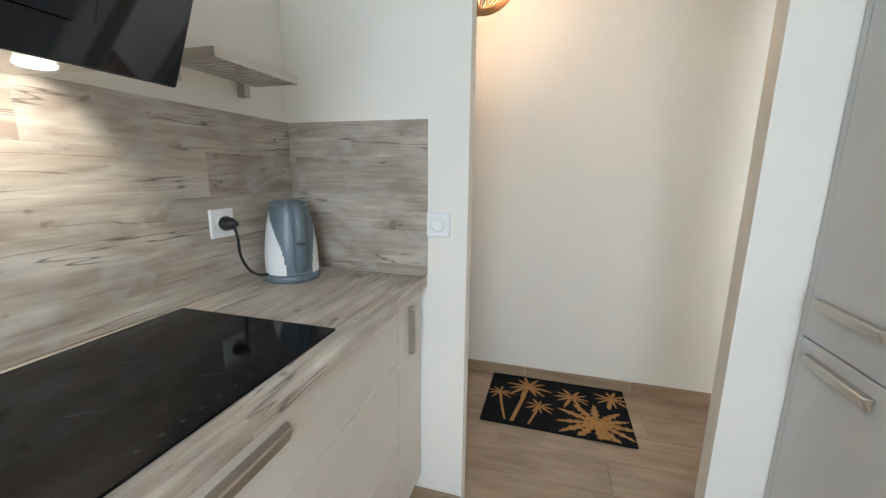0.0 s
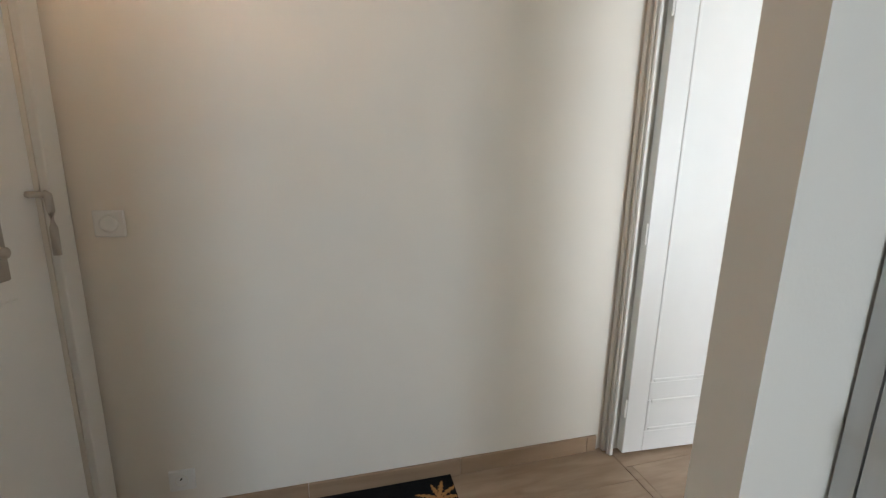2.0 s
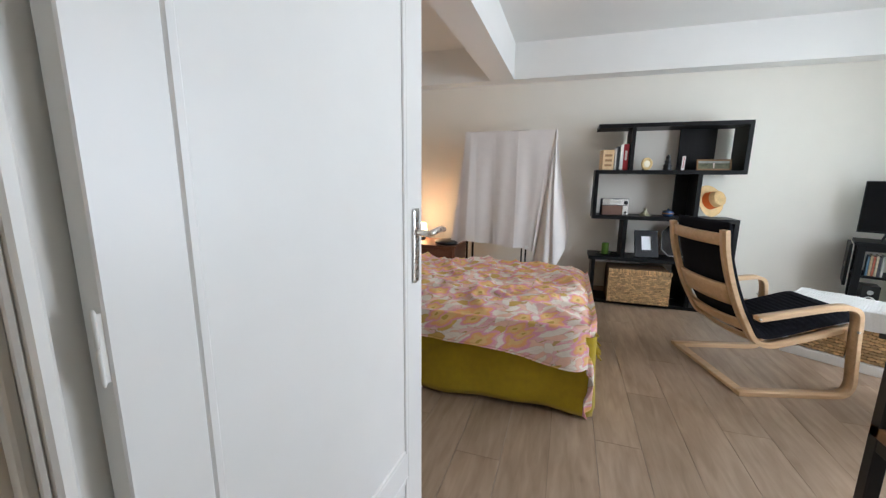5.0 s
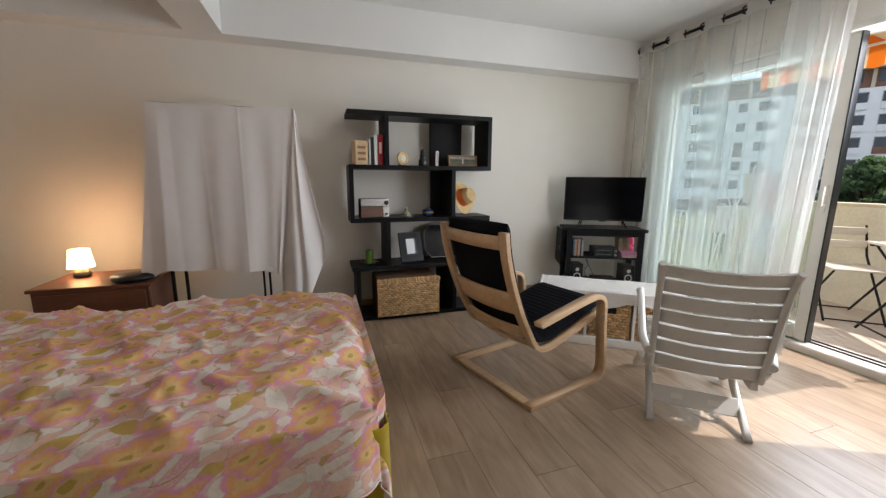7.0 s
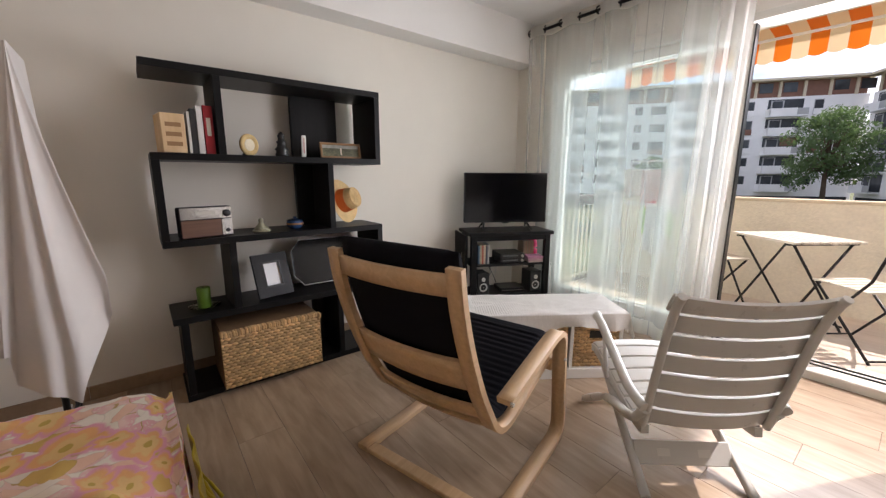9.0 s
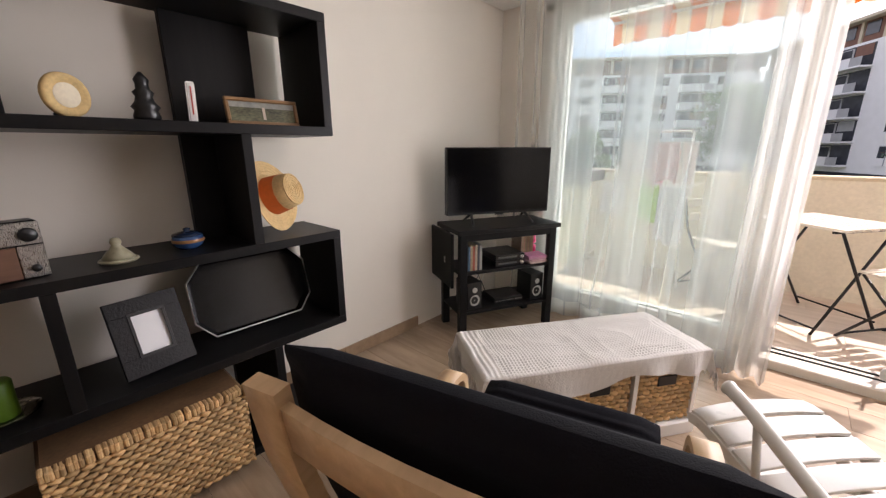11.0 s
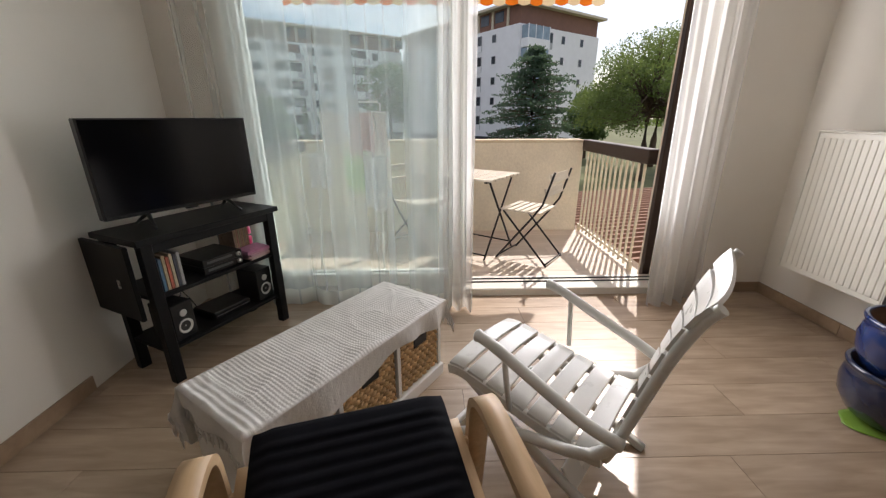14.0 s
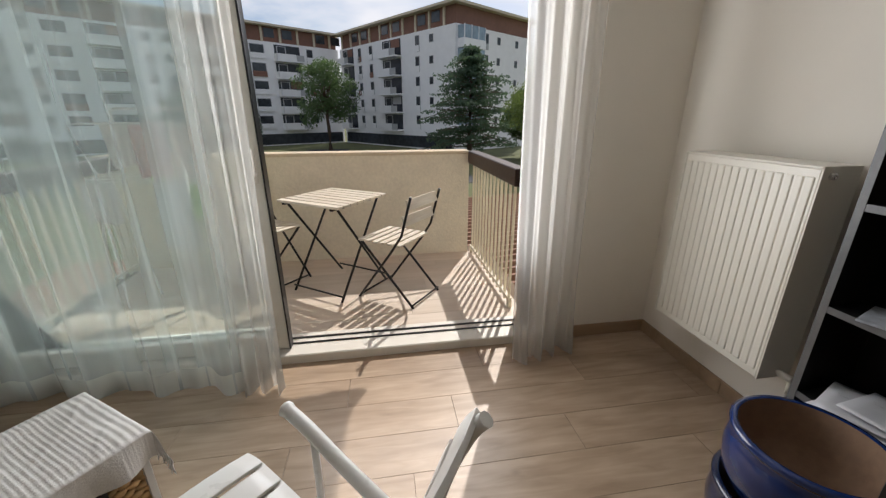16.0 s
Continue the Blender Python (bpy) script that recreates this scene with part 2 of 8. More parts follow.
def laminate(name, along, across, width, gain=1.0):
    """Printed weathered-oak laminate: joined boards of differing tone, grey-washed patches, fine grain and rare cracks."""
    m = bpy.data.materials.new(name)
    m.use_nodes = True
    nt = m.node_tree
    p = nt.nodes["Principled BSDF"]
    p.inputs["Roughness"].default_value = 0.45
    N, L = nt.nodes.new, nt.links.new
    co = N("ShaderNodeTexCoord")
    sp = N("ShaderNodeSeparateXYZ")
    L(co.outputs["Object"], sp.inputs["Vector"])

    def math_node(op, a, b=None):
        n = N("ShaderNodeMath")
        n.operation = op
        for k, v in enumerate((a, b)):
            if v is None:
                continue
            if isinstance(v, (int, float)):
                n.inputs[k].default_value = v
            else:
                L(v, n.inputs[k])
        return n.outputs["Value"]

    def noise_at(vec, scale, stretch, detail=5, distort=0.0):
        mp = N("ShaderNodeMapping")
        s = [stretch, stretch, stretch]
        s[along] = 1.0
        mp.inputs["Scale"].default_value = s
        L(vec, mp.inputs["Vector"])
        n = N("ShaderNodeTexNoise")
        n.inputs["Scale"].default_value, n.inputs["Detail"].default_value, n.inputs["Distortion"].default_value = scale, detail, distort
        L(mp.outputs["Vector"], n.inputs["Vector"])
        return n.outputs["Fac"]

    def remap(v, a, b, c, d):
        n = N("ShaderNodeMapRange")
        for key, q in (("From Min", a), ("From Max", b), ("To Min", c), ("To Max", d)):
            n.inputs[key].default_value = q
        L(v, n.inputs["Value"])
        return n.outputs["Result"]

    row = math_node("DIVIDE", sp.outputs[across], width)
    cell = math_node("FLOOR", row)
    shift = math_node("MULTIPLY", cell, 0.37)
    run = math_node("FLOOR", math_node("DIVIDE", math_node("ADD", sp.outputs[along], shift), 1.7))
    wn = N("ShaderNodeTexWhiteNoise")
    wn.noise_dimensions = "2D"
    cb = N("ShaderNodeCombineXYZ")
    L(cell, cb.inputs[0])
    L(run, cb.inputs[1])
    L(cb.outputs["Vector"], wn.inputs["Vector"])
    board = wn.outputs["Value"]
    va = N("ShaderNodeVectorMath")
    va.operation = "ADD"
    L(co.outputs["Object"], va.inputs[0])
    L(math_node("MULTIPLY", board, 3.1), va.inputs[1])
    src = va.outputs["Vector"]
    fine = noise_at(src, 6.0, 13.0, 9, 0.6)
    wash = noise_at(src, 3.2, 3.4, 7, 1.0)
    blot = noise_at(src, 11.0, 1.6, 3, 0.6)
    tone = math_node("ADD", math_node("MULTIPLY", fine, 0.38), math_node("MULTIPLY", wash, 0.70))
    tone = math_node("ADD", tone, math_node("MULTIPLY", board, 0.03))
    ramp = N("ShaderNodeValToRGB")
    e = ramp.color_ramp.elements
    e[0].position, e[0].color = 0.44, (0.28 * gain, 0.225 * gain, 0.175 * gain, 1)
    e[1].position, e[1].color = 0.80, (0.60 * gain, 0.545 * gain, 0.475 * gain, 1)
    mid = e.new(0.60)
    mid.color = (0.42 * gain, 0.36 * gain, 0.292 * gain, 1)
    L(tone, ramp.inputs["Fac"])
    grey = N("ShaderNodeMix")
    grey.data_type = "RGBA"
    grey.inputs["B"].default_value = (0.45, 0.43, 0.41, 1)
    L(remap(blot, 0.52, 0.68, 0.0, 0.45), grey.inputs["Factor"])
    L(ramp.outputs["Color"], grey.inputs["A"])
    crack = noise_at(src, 1.3, 16.0, 3, 0.35)
    line = remap(math_node("ABSOLUTE", math_node("SUBTRACT", crack, 0.5)), 0.0, 0.011, 1.0, 0.0)
    gate = remap(noise_at(src, 3.6, 1.7, 1), 0.50, 0.55, 0.0, 1.0)
    knot = remap(noise_at(src, 15.0, 1.5, 2), 0.69, 0.75, 0.0, 0.6)
    dark = math_node("MAXIMUM", math_node("MULTIPLY", line, gate), knot)
    # a hairline between the boards
    fr = math_node("ABSOLUTE", math_node("SUBTRACT", math_node("FRACT", row), 0.5))
    dark = math_node("MAXIMUM", dark, remap(fr, 0.490, 0.499, 0.0, 0.10))
    ck = N("ShaderNodeMix")
    ck.data_type = "RGBA"
    ck.inputs["B"].default_value = (0.075, 0.052, 0.038, 1)
    L(math_node("MULTIPLY", dark, 0.85), ck.inputs["Factor"])
    L(grey.outputs["Result"], ck.inputs["A"])
    L(ck.outputs["Result"], p.inputs["Base Color"])
    bp = N("ShaderNodeBump")
    bp.inputs["Strength"].default_value, bp.inputs["Distance"].default_value = 0.15, 0.002
    L(fine, bp.inputs["Height"])
    L(bp.outputs["Normal"], p.inputs["Normal"])
    return m



def sheer(name, clear, color):
    """A thin woven cloth that lets part of the light straight through and scatters the rest."""
    m = bpy.data.materials.new(name)
    m.use_nodes = True
    nt = m.node_tree
    nt.nodes.remove(nt.nodes["Principled BSDF"])
    tr = nt.nodes.new("ShaderNodeBsdfTransparent")
    di = nt.nodes.new("ShaderNodeBsdfDiffuse")
    tl = nt.nodes.new("ShaderNodeBsdfTranslucent")
    for n in (di, tl):
        n.inputs["Color"].default_value = (*color, 1)
    a = nt.nodes.new("ShaderNodeMixShader")
    a.inputs["Fac"].default_value = 0.62
    b = nt.nodes.new("ShaderNodeMixShader")
    co = nt.nodes.new("ShaderNodeTexCoord")
    no = nt.nodes.new("ShaderNodeTexNoise")
    mp = nt.nodes.new("ShaderNodeMapping")
    mp.inputs["Scale"].default_value = (6.5, 3, 0.12)
    no.inputs["Scale"].default_value, no.inputs["Detail"].default_value = 1.0, 5
    nt.links.new(co.outputs["Object"], mp.inputs["Vector"])
    nt.links.new(mp.outputs["Vector"], no.inputs["Vector"])
    mr = nt.nodes.new("ShaderNodeMapRange")
    mr.inputs["From Min"].default_value, mr.inputs["From Max"].default_value = 0.36, 0.66
    mr.inputs["To Min"].default_value, mr.inputs["To Max"].default_value = min(0.9, clear + 0.05), max(0.0, clear - 0.10)
    nt.links.new(no.outputs["Fac"], mr.inputs["Value"])
    nt.links.new(mr.outputs["Result"], b.inputs["Fac"])
    nt.links.new(di.outputs["BSDF"], a.inputs[1])
    nt.links.new(tl.outputs["BSDF"], a.inputs[2])
    nt.links.new(a.outputs["Shader"], b.inputs[1])
    nt.links.new(tr.outputs["BSDF"], b.inputs[2])
    nt.links.new(b.outputs["Shader"], nt.nodes["Material Output"].inputs["Surface"])
    return m


def glow(name, color, strength):
    m = bpy.data.materials.new(name)
    m.use_nodes = True
    p = m.node_tree.nodes["Principled BSDF"]
    p.inputs["Base Color"].default_value = (*color, 1)
    p.inputs["Emission Color"].default_value = (*color, 1)
    p.inputs["Emission Strength"].default_value = strength
    return m


def printed(name, rough=0.85):
    """Cotton printed with orange blossoms in pink, cream and ochre leaves and thin stems on a dotted pink ground."""
    m = bpy.data.materials.new(name)
    m.use_nodes = True
    nt = m.node_tree
    p = nt.nodes["Principled BSDF"]
    p.inputs["Roughness"].default_value = rough
    N, L = nt.nodes.new, nt.links.new

    def math_node(op, a, b=None):
        n = N("ShaderNodeMath")
        n.operation = op
        for k, v in enumerate((a, b)):
            if v is None:
                continue
            if isinstance(v, (int, float)):
                n.inputs[k].default_value = v
            else:
                L(v, n.inputs[k])
        return n.outputs["Value"]

    def vec_node(op, a, b):
        n = N("ShaderNodeVectorMath")
        n.operation = op
        for k, v in enumerate((a, b)):
            if isinstance(v, tuple):
                n.inputs[k].default_value = v
            else:
                L(v, n.inputs[k])
        return n.outputs["Vector"]

    def lay_over(base, color, fac):
        n = N("ShaderNodeMix")
        n.data_type = "RGBA"
        n.inputs["B"].default_value = (*color, 1)
        L(fac, n.inputs["Factor"])
        L(base, n.inputs["A"])
        return n.outputs["Result"]

    def below(v, edge, soft):
        n = N("ShaderNodeMapRange")
        n.inputs["From Min"].default_value, n.inputs["From Max"].default_value = edge, edge + soft
        n.inputs["To Min"].default_value, n.inputs["To Max"].default_value = 0.95, 0.0
        L(v, n.inputs["Value"])
        return n.outputs["Result"]

    co = N("ShaderNodeTexCoord")
    sp = N("ShaderNodeSeparateXYZ")
    L(co.outputs["Object"], sp.inputs["Vector"])
    cb = N("ShaderNodeCombineXYZ")
    L(math_node("MULTIPLY", math_node("ADD", sp.outputs[0], sp.outputs[2]), 1.30), cb.inputs[0])
    L(math_node("MULTIPLY", math_node("ADD", sp.outputs[1], sp.outputs[2]), 1.30), cb.inputs[1])
    wob = N("ShaderNodeTexNoise")
    wob.inputs["Scale"].default_value, wob.inputs["Detail"].default_value = 9.0, 3
    L(cb.outputs["Vector"], wob.inputs["Vector"])
    flat = vec_node("ADD", cb.outputs["Vector"], vec_node("MULTIPLY", wob.outputs["Color"], (0.085, 0.085, 0.0)))

    def cells(scale, shift):
        v = N("ShaderNodeTexVoronoi")
        v.voronoi_dimensions = "2D"
        v.inputs["Scale"].default_value, v.inputs["Randomness"].default_value = scale, 0.75
        src = vec_node("ADD", flat, shift)
        L(src, v.inputs["Vector"])
        loc = N("ShaderNodeSeparateXYZ")
        rot = N("ShaderNodeVectorRotate")
        rot.rotation_type = "Z_AXIS"
        sc = N("ShaderNodeSeparateXYZ")
        L(v.outputs["Color"], sc.inputs["Vector"])
        L(math_node("MULTIPLY", sc.outputs[0], 6.283), rot.inputs["Angle"])
        L(vec_node("SUBTRACT", src, v.outputs["Position"]), rot.inputs["Vector"])
        L(rot.outputs["Vector"], loc.inputs["Vector"])
        return loc.outputs[0], loc.outputs[1], sc.outputs[1]

    def leaf(scale, shift, la, lb):
        x, y, r = cells(scale, shift)
        # pointed at both ends
        half = math_node("MULTIPLY", math_node("SUBTRACT", 1.0, math_node("POWER", math_node("ABSOLUTE", math_node("DIVIDE", x, la)), 2.0)), lb)
        return math_node("SUBTRACT", math_node("ABSOLUTE", y), half)

    dots = N("ShaderNodeTexVoronoi")
    dots.inputs["Scale"].default_value = 85
    L(flat, dots.inputs["Vector"])
    ground = N("ShaderNodeTexNoise")
    ground.inputs["Scale"].default_value, ground.inputs["Detail"].default_value = 7, 2
    L(flat, ground.inputs["Vector"])
    gr = N("ShaderNodeValToRGB")
    gr.color_ramp.elements[0].position, gr.color_ramp.elements[1].position = 0.42, 0.56
    gr.color_ramp.elements[0].color, gr.color_ramp.elements[1].color = (0.80, 0.44, 0.45, 1), (0.83, 0.58, 0.52, 1)
    L(ground.outputs["Fac"], gr.inputs["Fac"])
    col = lay_over(gr.outputs["Color"], (0.83, 0.64, 0.58), below(dots.outputs["Distance"], 0.28, 0.10))
    # stems
    st = N("ShaderNodeTexNoise")
    st.inputs["Scale"].default_value, st.inputs["Detail"].default_value = 6.5, 1
    L(flat, st.inputs["Vector"])
    col = lay_over(col, (0.55, 0.36, 0.14), below(math_node("ABSOLUTE", math_node("SUBTRACT", st.outputs["Fac"], 0.5)), 0.010, 0.008))
    for scale, shift, la, lb, tint in ((7.5, (0.31, 0.17, 0), 0.075, 0.030, (0.86, 0.77, 0.66)), (8.2, (1.7, 2.9, 0), 0.070, 0.026, (0.85, 0.56, 0.42)),
                                       (7.0, (2.3, 0.7, 0), 0.070, 0.026, (0.87, 0.78, 0.68)), (3.9, (0.9, 3.3, 0), 0.066, 0.036, (0.70, 0.46, 0.13))):
        d = leaf(scale, shift, la, lb)
        col = lay_over(col, tuple(c * 0.80 for c in tint), below(d, 0.0015, 0.003))
        col = lay_over(col, tint, below(d, -0.0005, 0.002))
    for scale, shift, size in ((3.3, (0.0, 0.0, 0), 0.098), (3.9, (5.1, 1.3, 0), 0.060)):
        x, y, r = cells(scale, shift)
        ang = math_node("ARCTAN2", y, x)
        petal = math_node("ADD", 0.74, math_node("MULTIPLY", math_node("ABSOLUTE", math_node("COSINE", math_node("MULTIPLY", ang, 2.5))), 0.30))
        ln = math_node("SQRT", math_node("ADD", math_node("MULTIPLY", x, x), math_node("MULTIPLY", y, y)))
        d = math_node("DIVIDE", ln, petal)
        col = lay_over(col, (0.80, 0.36, 0.47), below(d, size, 0.012))
        col = lay_over(col, (0.85, 0.46, 0.18), below(d, size * 0.76, 0.014))
        col = lay_over(col, (0.83, 0.57, 0.24), below(d, size * 0.48, 0.012))
        col = lay_over(col, (0.58, 0.38, 0.08), below(ln, size * 0.16, 0.004))
    L(col, p.inputs["Base Color"])
    wv = N("ShaderNodeTexNoise")
    wv.inputs["Scale"].default_value, wv.inputs["Detail"].default_value = 28, 6
    L(co.outputs["Object"], wv.inputs["Vector"])
    bp = N("ShaderNodeBump")
    bp.inputs["Strength"].default_value, bp.inputs["Distance"].default_value = 0.35, 0.01
    L(wv.outputs["Fac"], bp.inputs["Height"])
    L(bp.outputs["Normal"], p.inputs["Normal"])
    return m


def striped(name, a, b, width, axis="X", rough=0.8, translucent=0.0):
    m = bpy.data.materials.new(name)
    m.use_nodes = True
    nt = m.node_tree
    p = nt.nodes["Principled BSDF"]
    p.inputs["Roughness"].default_value = rough
    co = nt.nodes.new("ShaderNodeTexCoord")
    sp = nt.nodes.new("ShaderNodeSeparateXYZ")
    nt.links.new(co.outputs["Object"], sp.inputs["Vector"])
    dv = nt.nodes.new("ShaderNodeMath")
    dv.operation = "DIVIDE"
    dv.inputs[1].default_value = width * 2
    nt.links.new(sp.outputs[axis], dv.inputs[0])
    fr = nt.nodes.new("ShaderNodeMath")
    fr.operation = "FRACT"
    nt.links.new(dv.outputs["Value"], fr.inputs[0])
    gt = nt.nodes.new("ShaderNodeMath")
    gt.operation = "GREATER_THAN"
    gt.inputs[1].default_value = 0.5
    nt.links.new(fr.outputs["Value"], gt.inputs[0])
    mi = nt.nodes.new("ShaderNodeMix")
    mi.data_type = "RGBA"
    mi.inputs["A"].default_value, mi.inputs["B"].default_value = (*a, 1), (*b, 1)
    nt.links.new(gt.outputs["Value"], mi.inputs["Factor"])
    nt.links.new(mi.outputs["Result"], p.inputs["Base Color"])
    if translucent:
        tl = nt.nodes.new("ShaderNodeBsdfTranslucent")
        nt.links.new(mi.outputs["Result"], tl.inputs["Color"])
        ms = nt.nodes.new("ShaderNodeMixShader")
        ms.inputs["Fac"].default_value = translucent
        nt.links.new(p.outputs["BSDF"], ms.inputs[1])
        nt.links.new(tl.outputs["BSDF"], ms.inputs[2])
        nt.links.new(ms.outputs["Shader"], nt.nodes["Material Output"].inputs["Surface"])
    return m


M_WALL = material("painted_wall", (0.80, 0.755, 0.675), 0.85, vary=0.02, scale=3, bump=0.06, bump_scale=140)
M_CEIL = material("ceiling_paint", (0.82, 0.80, 0.77), 0.9, vary=0.015, scale=3, bump=0.04, bump_scale=120)
M_DOOR = material("door_paint", (0.83, 0.82, 0.79), 0.38, vary=0.02, scale=5, bump=0.02, bump_scale=40)
M_TRIM = material("trim_paint", (0.78, 0.76, 0.71), 0.45, vary=0.02, scale=6)
M_FLOOR = wood("floor_plank", (0.25, 0.172, 0.110), (0.485, 0.365, 0.258), 0.36, axis=0, scale=4.2, stretch=7.0, random_tint=0.07, bump=0.06, offset=True, knots=0.25, contrast=(0.28, 0.74))
M_GROUT = material("joint_dark", (0.19, 0.14, 0.095), 0.9)
M_SKIRT = wood("skirting_tile", (0.27, 0.18, 0.11), (0.40, 0.28, 0.18), 0.4, axis=0, scale=2.4, stretch=9)
M_BALC_TILE = wood("balcony_tile", (0.56, 0.46, 0.36), (0.70, 0.60, 0.50), 0.5, axis=0, scale=2.2, stretch=8, random_tint=0.08, offset=True)
M_BLACK = wood("black_brown_veneer", (0.005, 0.005, 0.006), (0.011, 0.0105, 0.0105), 0.42, axis=1, scale=3, stretch=20, bump=0.06)
M_BLACKZ = wood("black_brown_veneer_upright", (0.005, 0.005, 0.006), (0.011, 0.0105, 0.0105), 0.42, axis=2, scale=3, stretch=20, bump=0.06)
for m_ in (M_BLACK, M_BLACKZ):
    m_.node_tree.nodes["Principled BSDF"].inputs["Specular IOR Level"].default_value = 0.20
M_BIRCH = wood("bent_birch", (0.50, 0.32, 0.17), (0.68, 0.47, 0.27), 0.42, axis=1, scale=3, stretch=18, bump=0.03)
M_FABRIC_BLACK = material("black_corded_fabric", (0.008, 0.008, 0.011), 0.95, vary=0.15, scale=60, bump=0.3, bump_scale=500, spec=0.12)
M_PLASTIC_WHITE = material("white_resin", (0.68, 0.66, 0.62), 0.3, vary=0.03, scale=8, bump=0.03, bump_scale=60)
M_WHITE = material("white_lacquer", (0.80, 0.79, 0.76), 0.4, vary=0.02, scale=6)
M_ENAMEL = material("radiator_enamel", (0.82, 0.79, 0.70), 0.35, vary=0.015, scale=6)
M_WICKER = material("water_hyacinth", (0.68, 0.44, 0.21), 0.75, vary=0.25, scale=30, bump=0.4, bump_scale=160)
wk = M_WICKER.node_tree
geo, tone = wk.nodes.new("ShaderNodeNewGeometry"), wk.nodes.new("ShaderNodeMapRange")
tone.inputs["To Min"].default_value, tone.inputs["To Max"].default_value = 0.62, 1.18
wk.links.new(geo.outputs["Random Per Island"], tone.inputs["Value"])
shade = wk.nodes.new("ShaderNodeHueSaturation")
wk.links.new(tone.outputs["Result"], shade.inputs["Value"])
wk.links.new(wk.nodes["Hue/Saturation/Value"].outputs["Color"], shade.inputs["Color"])
wk.links.new(shade.outputs["Color"], wk.nodes["Principled BSDF"].inputs["Base Color"])
# dark core colour that paints the shade in gaps between strands
M_WICKER_SHADE = material("weave_gap_shade", (0.15, 0.08, 0.035), 0.85, vary=0.3, scale=40)
M_CHROME = material("brushed_steel", (0.62, 0.60, 0.57), 0.28, 1.0, vary=0.05, scale=40, stretch=(1, 12, 1))
M_STEEL = material("satin_nickel", (0.50, 0.46, 0.41), 0.38, 1.0, vary=0.04, scale=30)
M_BLACKMETAL = material("black_metal", (0.012, 0.011, 0.011), 0.45, 0.3, vary=0.1, scale=20)
M_BROWNMETAL = material("brown_metal", (0.045, 0.025, 0.018), 0.4, 0.2, vary=0.1, scale=20)
M_PLASTIC_BLACK = material("black_plastic", (0.008, 0.008, 0.009), 0.35, vary=0.08, scale=20)
M_SCREEN = material("dark_screen", (0.003, 0.003, 0.004), 0.14, spec=0.28)
M_CERAMIC_GLASS = material("ceramic_glass", (0.005, 0.005, 0.006), 0.06, vary=0.1, scale=15, spec=0.22)
M_GLASSBLACK = material("black_glass", (0.004, 0.005, 0.008), 0.05, spec=0.6)
M_KWOOD = laminate("weathered_oak_laminate", 1, 2, 0.118)
M_KWOODX = laminate("weathered_oak_panel", 0, 2, 0.118)
M_KTOP = laminate("weathered_oak_worktop", 1, 0, 0.075, 1.25)
M_KFRONT = wood("pale_grain_front", (0.62, 0.55, 0.47), (0.76, 0.70, 0.62), 0.42, axis=1, scale=1.6, stretch=4, bump=0.03)
M_KFRONTG = wood("pale_grey_front", (0.53, 0.525, 0.51), (0.63, 0.625, 0.61), 0.45, axis=2, scale=1.6, stretch=4, bump=0.03)
M_MUSTARD = material("mustard_cotton", (0.48, 0.35, 0.008), 0.9, vary=0.12, scale=14, bump=0.25, bump_scale=420, sheen=0.2)
M_PRINT = printed("printed_bedspread")
M_SHEET = material("white_cotton_sheet", (0.76, 0.71, 0.68), 0.92, vary=0.03, scale=8, bump=0.12, bump_scale=500)
M_THROW = material("woven_throw", (0.72, 0.695, 0.66), 0.95, vary=0.06, scale=40, bump=0.3, bump_scale=260)
M_SHEER = sheer("sheer_voile", 0.71, (0.80, 0.84, 0.83))
M_HEADING = sheer("heading_tape", 0.04, (0.78, 0.76, 0.71))
M_VOILE = sheer("gathered_voile", 0.44, (0.70, 0.68, 0.64))
M_PANE = glass("window_pane", (0.96, 0.98, 0.97))
M_TINTED = glass("green_tinted_pane", (0.925, 0.955, 0.945))
M_CONCRETE = material("rough_render", (0.80, 0.73, 0.60), 0.95, vary=0.10, scale=18, bump=0.9, bump_scale=55)
M_CAP = material("parapet_cap", (0.68, 0.58, 0.43), 0.95, vary=0.12, scale=30, bump=0.6, bump_scale=80)
M_RAILBEIGE = material("cream_rail_paint", (0.72, 0.66, 0.52), 0.45, vary=0.05, scale=30)
M_TEAK = wood("bleached_slat_wood", (0.58, 0.51, 0.41), (0.78, 0.72, 0.61), 0.7, axis=0, scale=4, stretch=12, random_tint=0.07, offset=True)
M_AWNING = striped("awning_cloth", (0.80, 0.66, 0.42), (0.80, 0.20, 0.015), 0.115, "X", 0.85, 0.45)
M_BLUEGLAZE = material("blue_glaze", (0.010, 0.030, 0.13), 0.10, vary=0.35, scale=10, bump=0.12, bump_scale=14, coat=0.6)
M_DARKGLAZE = material("dark_blue_glaze", (0.010, 0.018, 0.055), 0.10, vary=0.35, scale=10, bump=0.12, bump_scale=14, coat=0.6)
M_TERRACOTTA = material("raw_clay", (0.24, 0.15, 0.095), 0.95, vary=0.15, scale=20, bump=0.3)


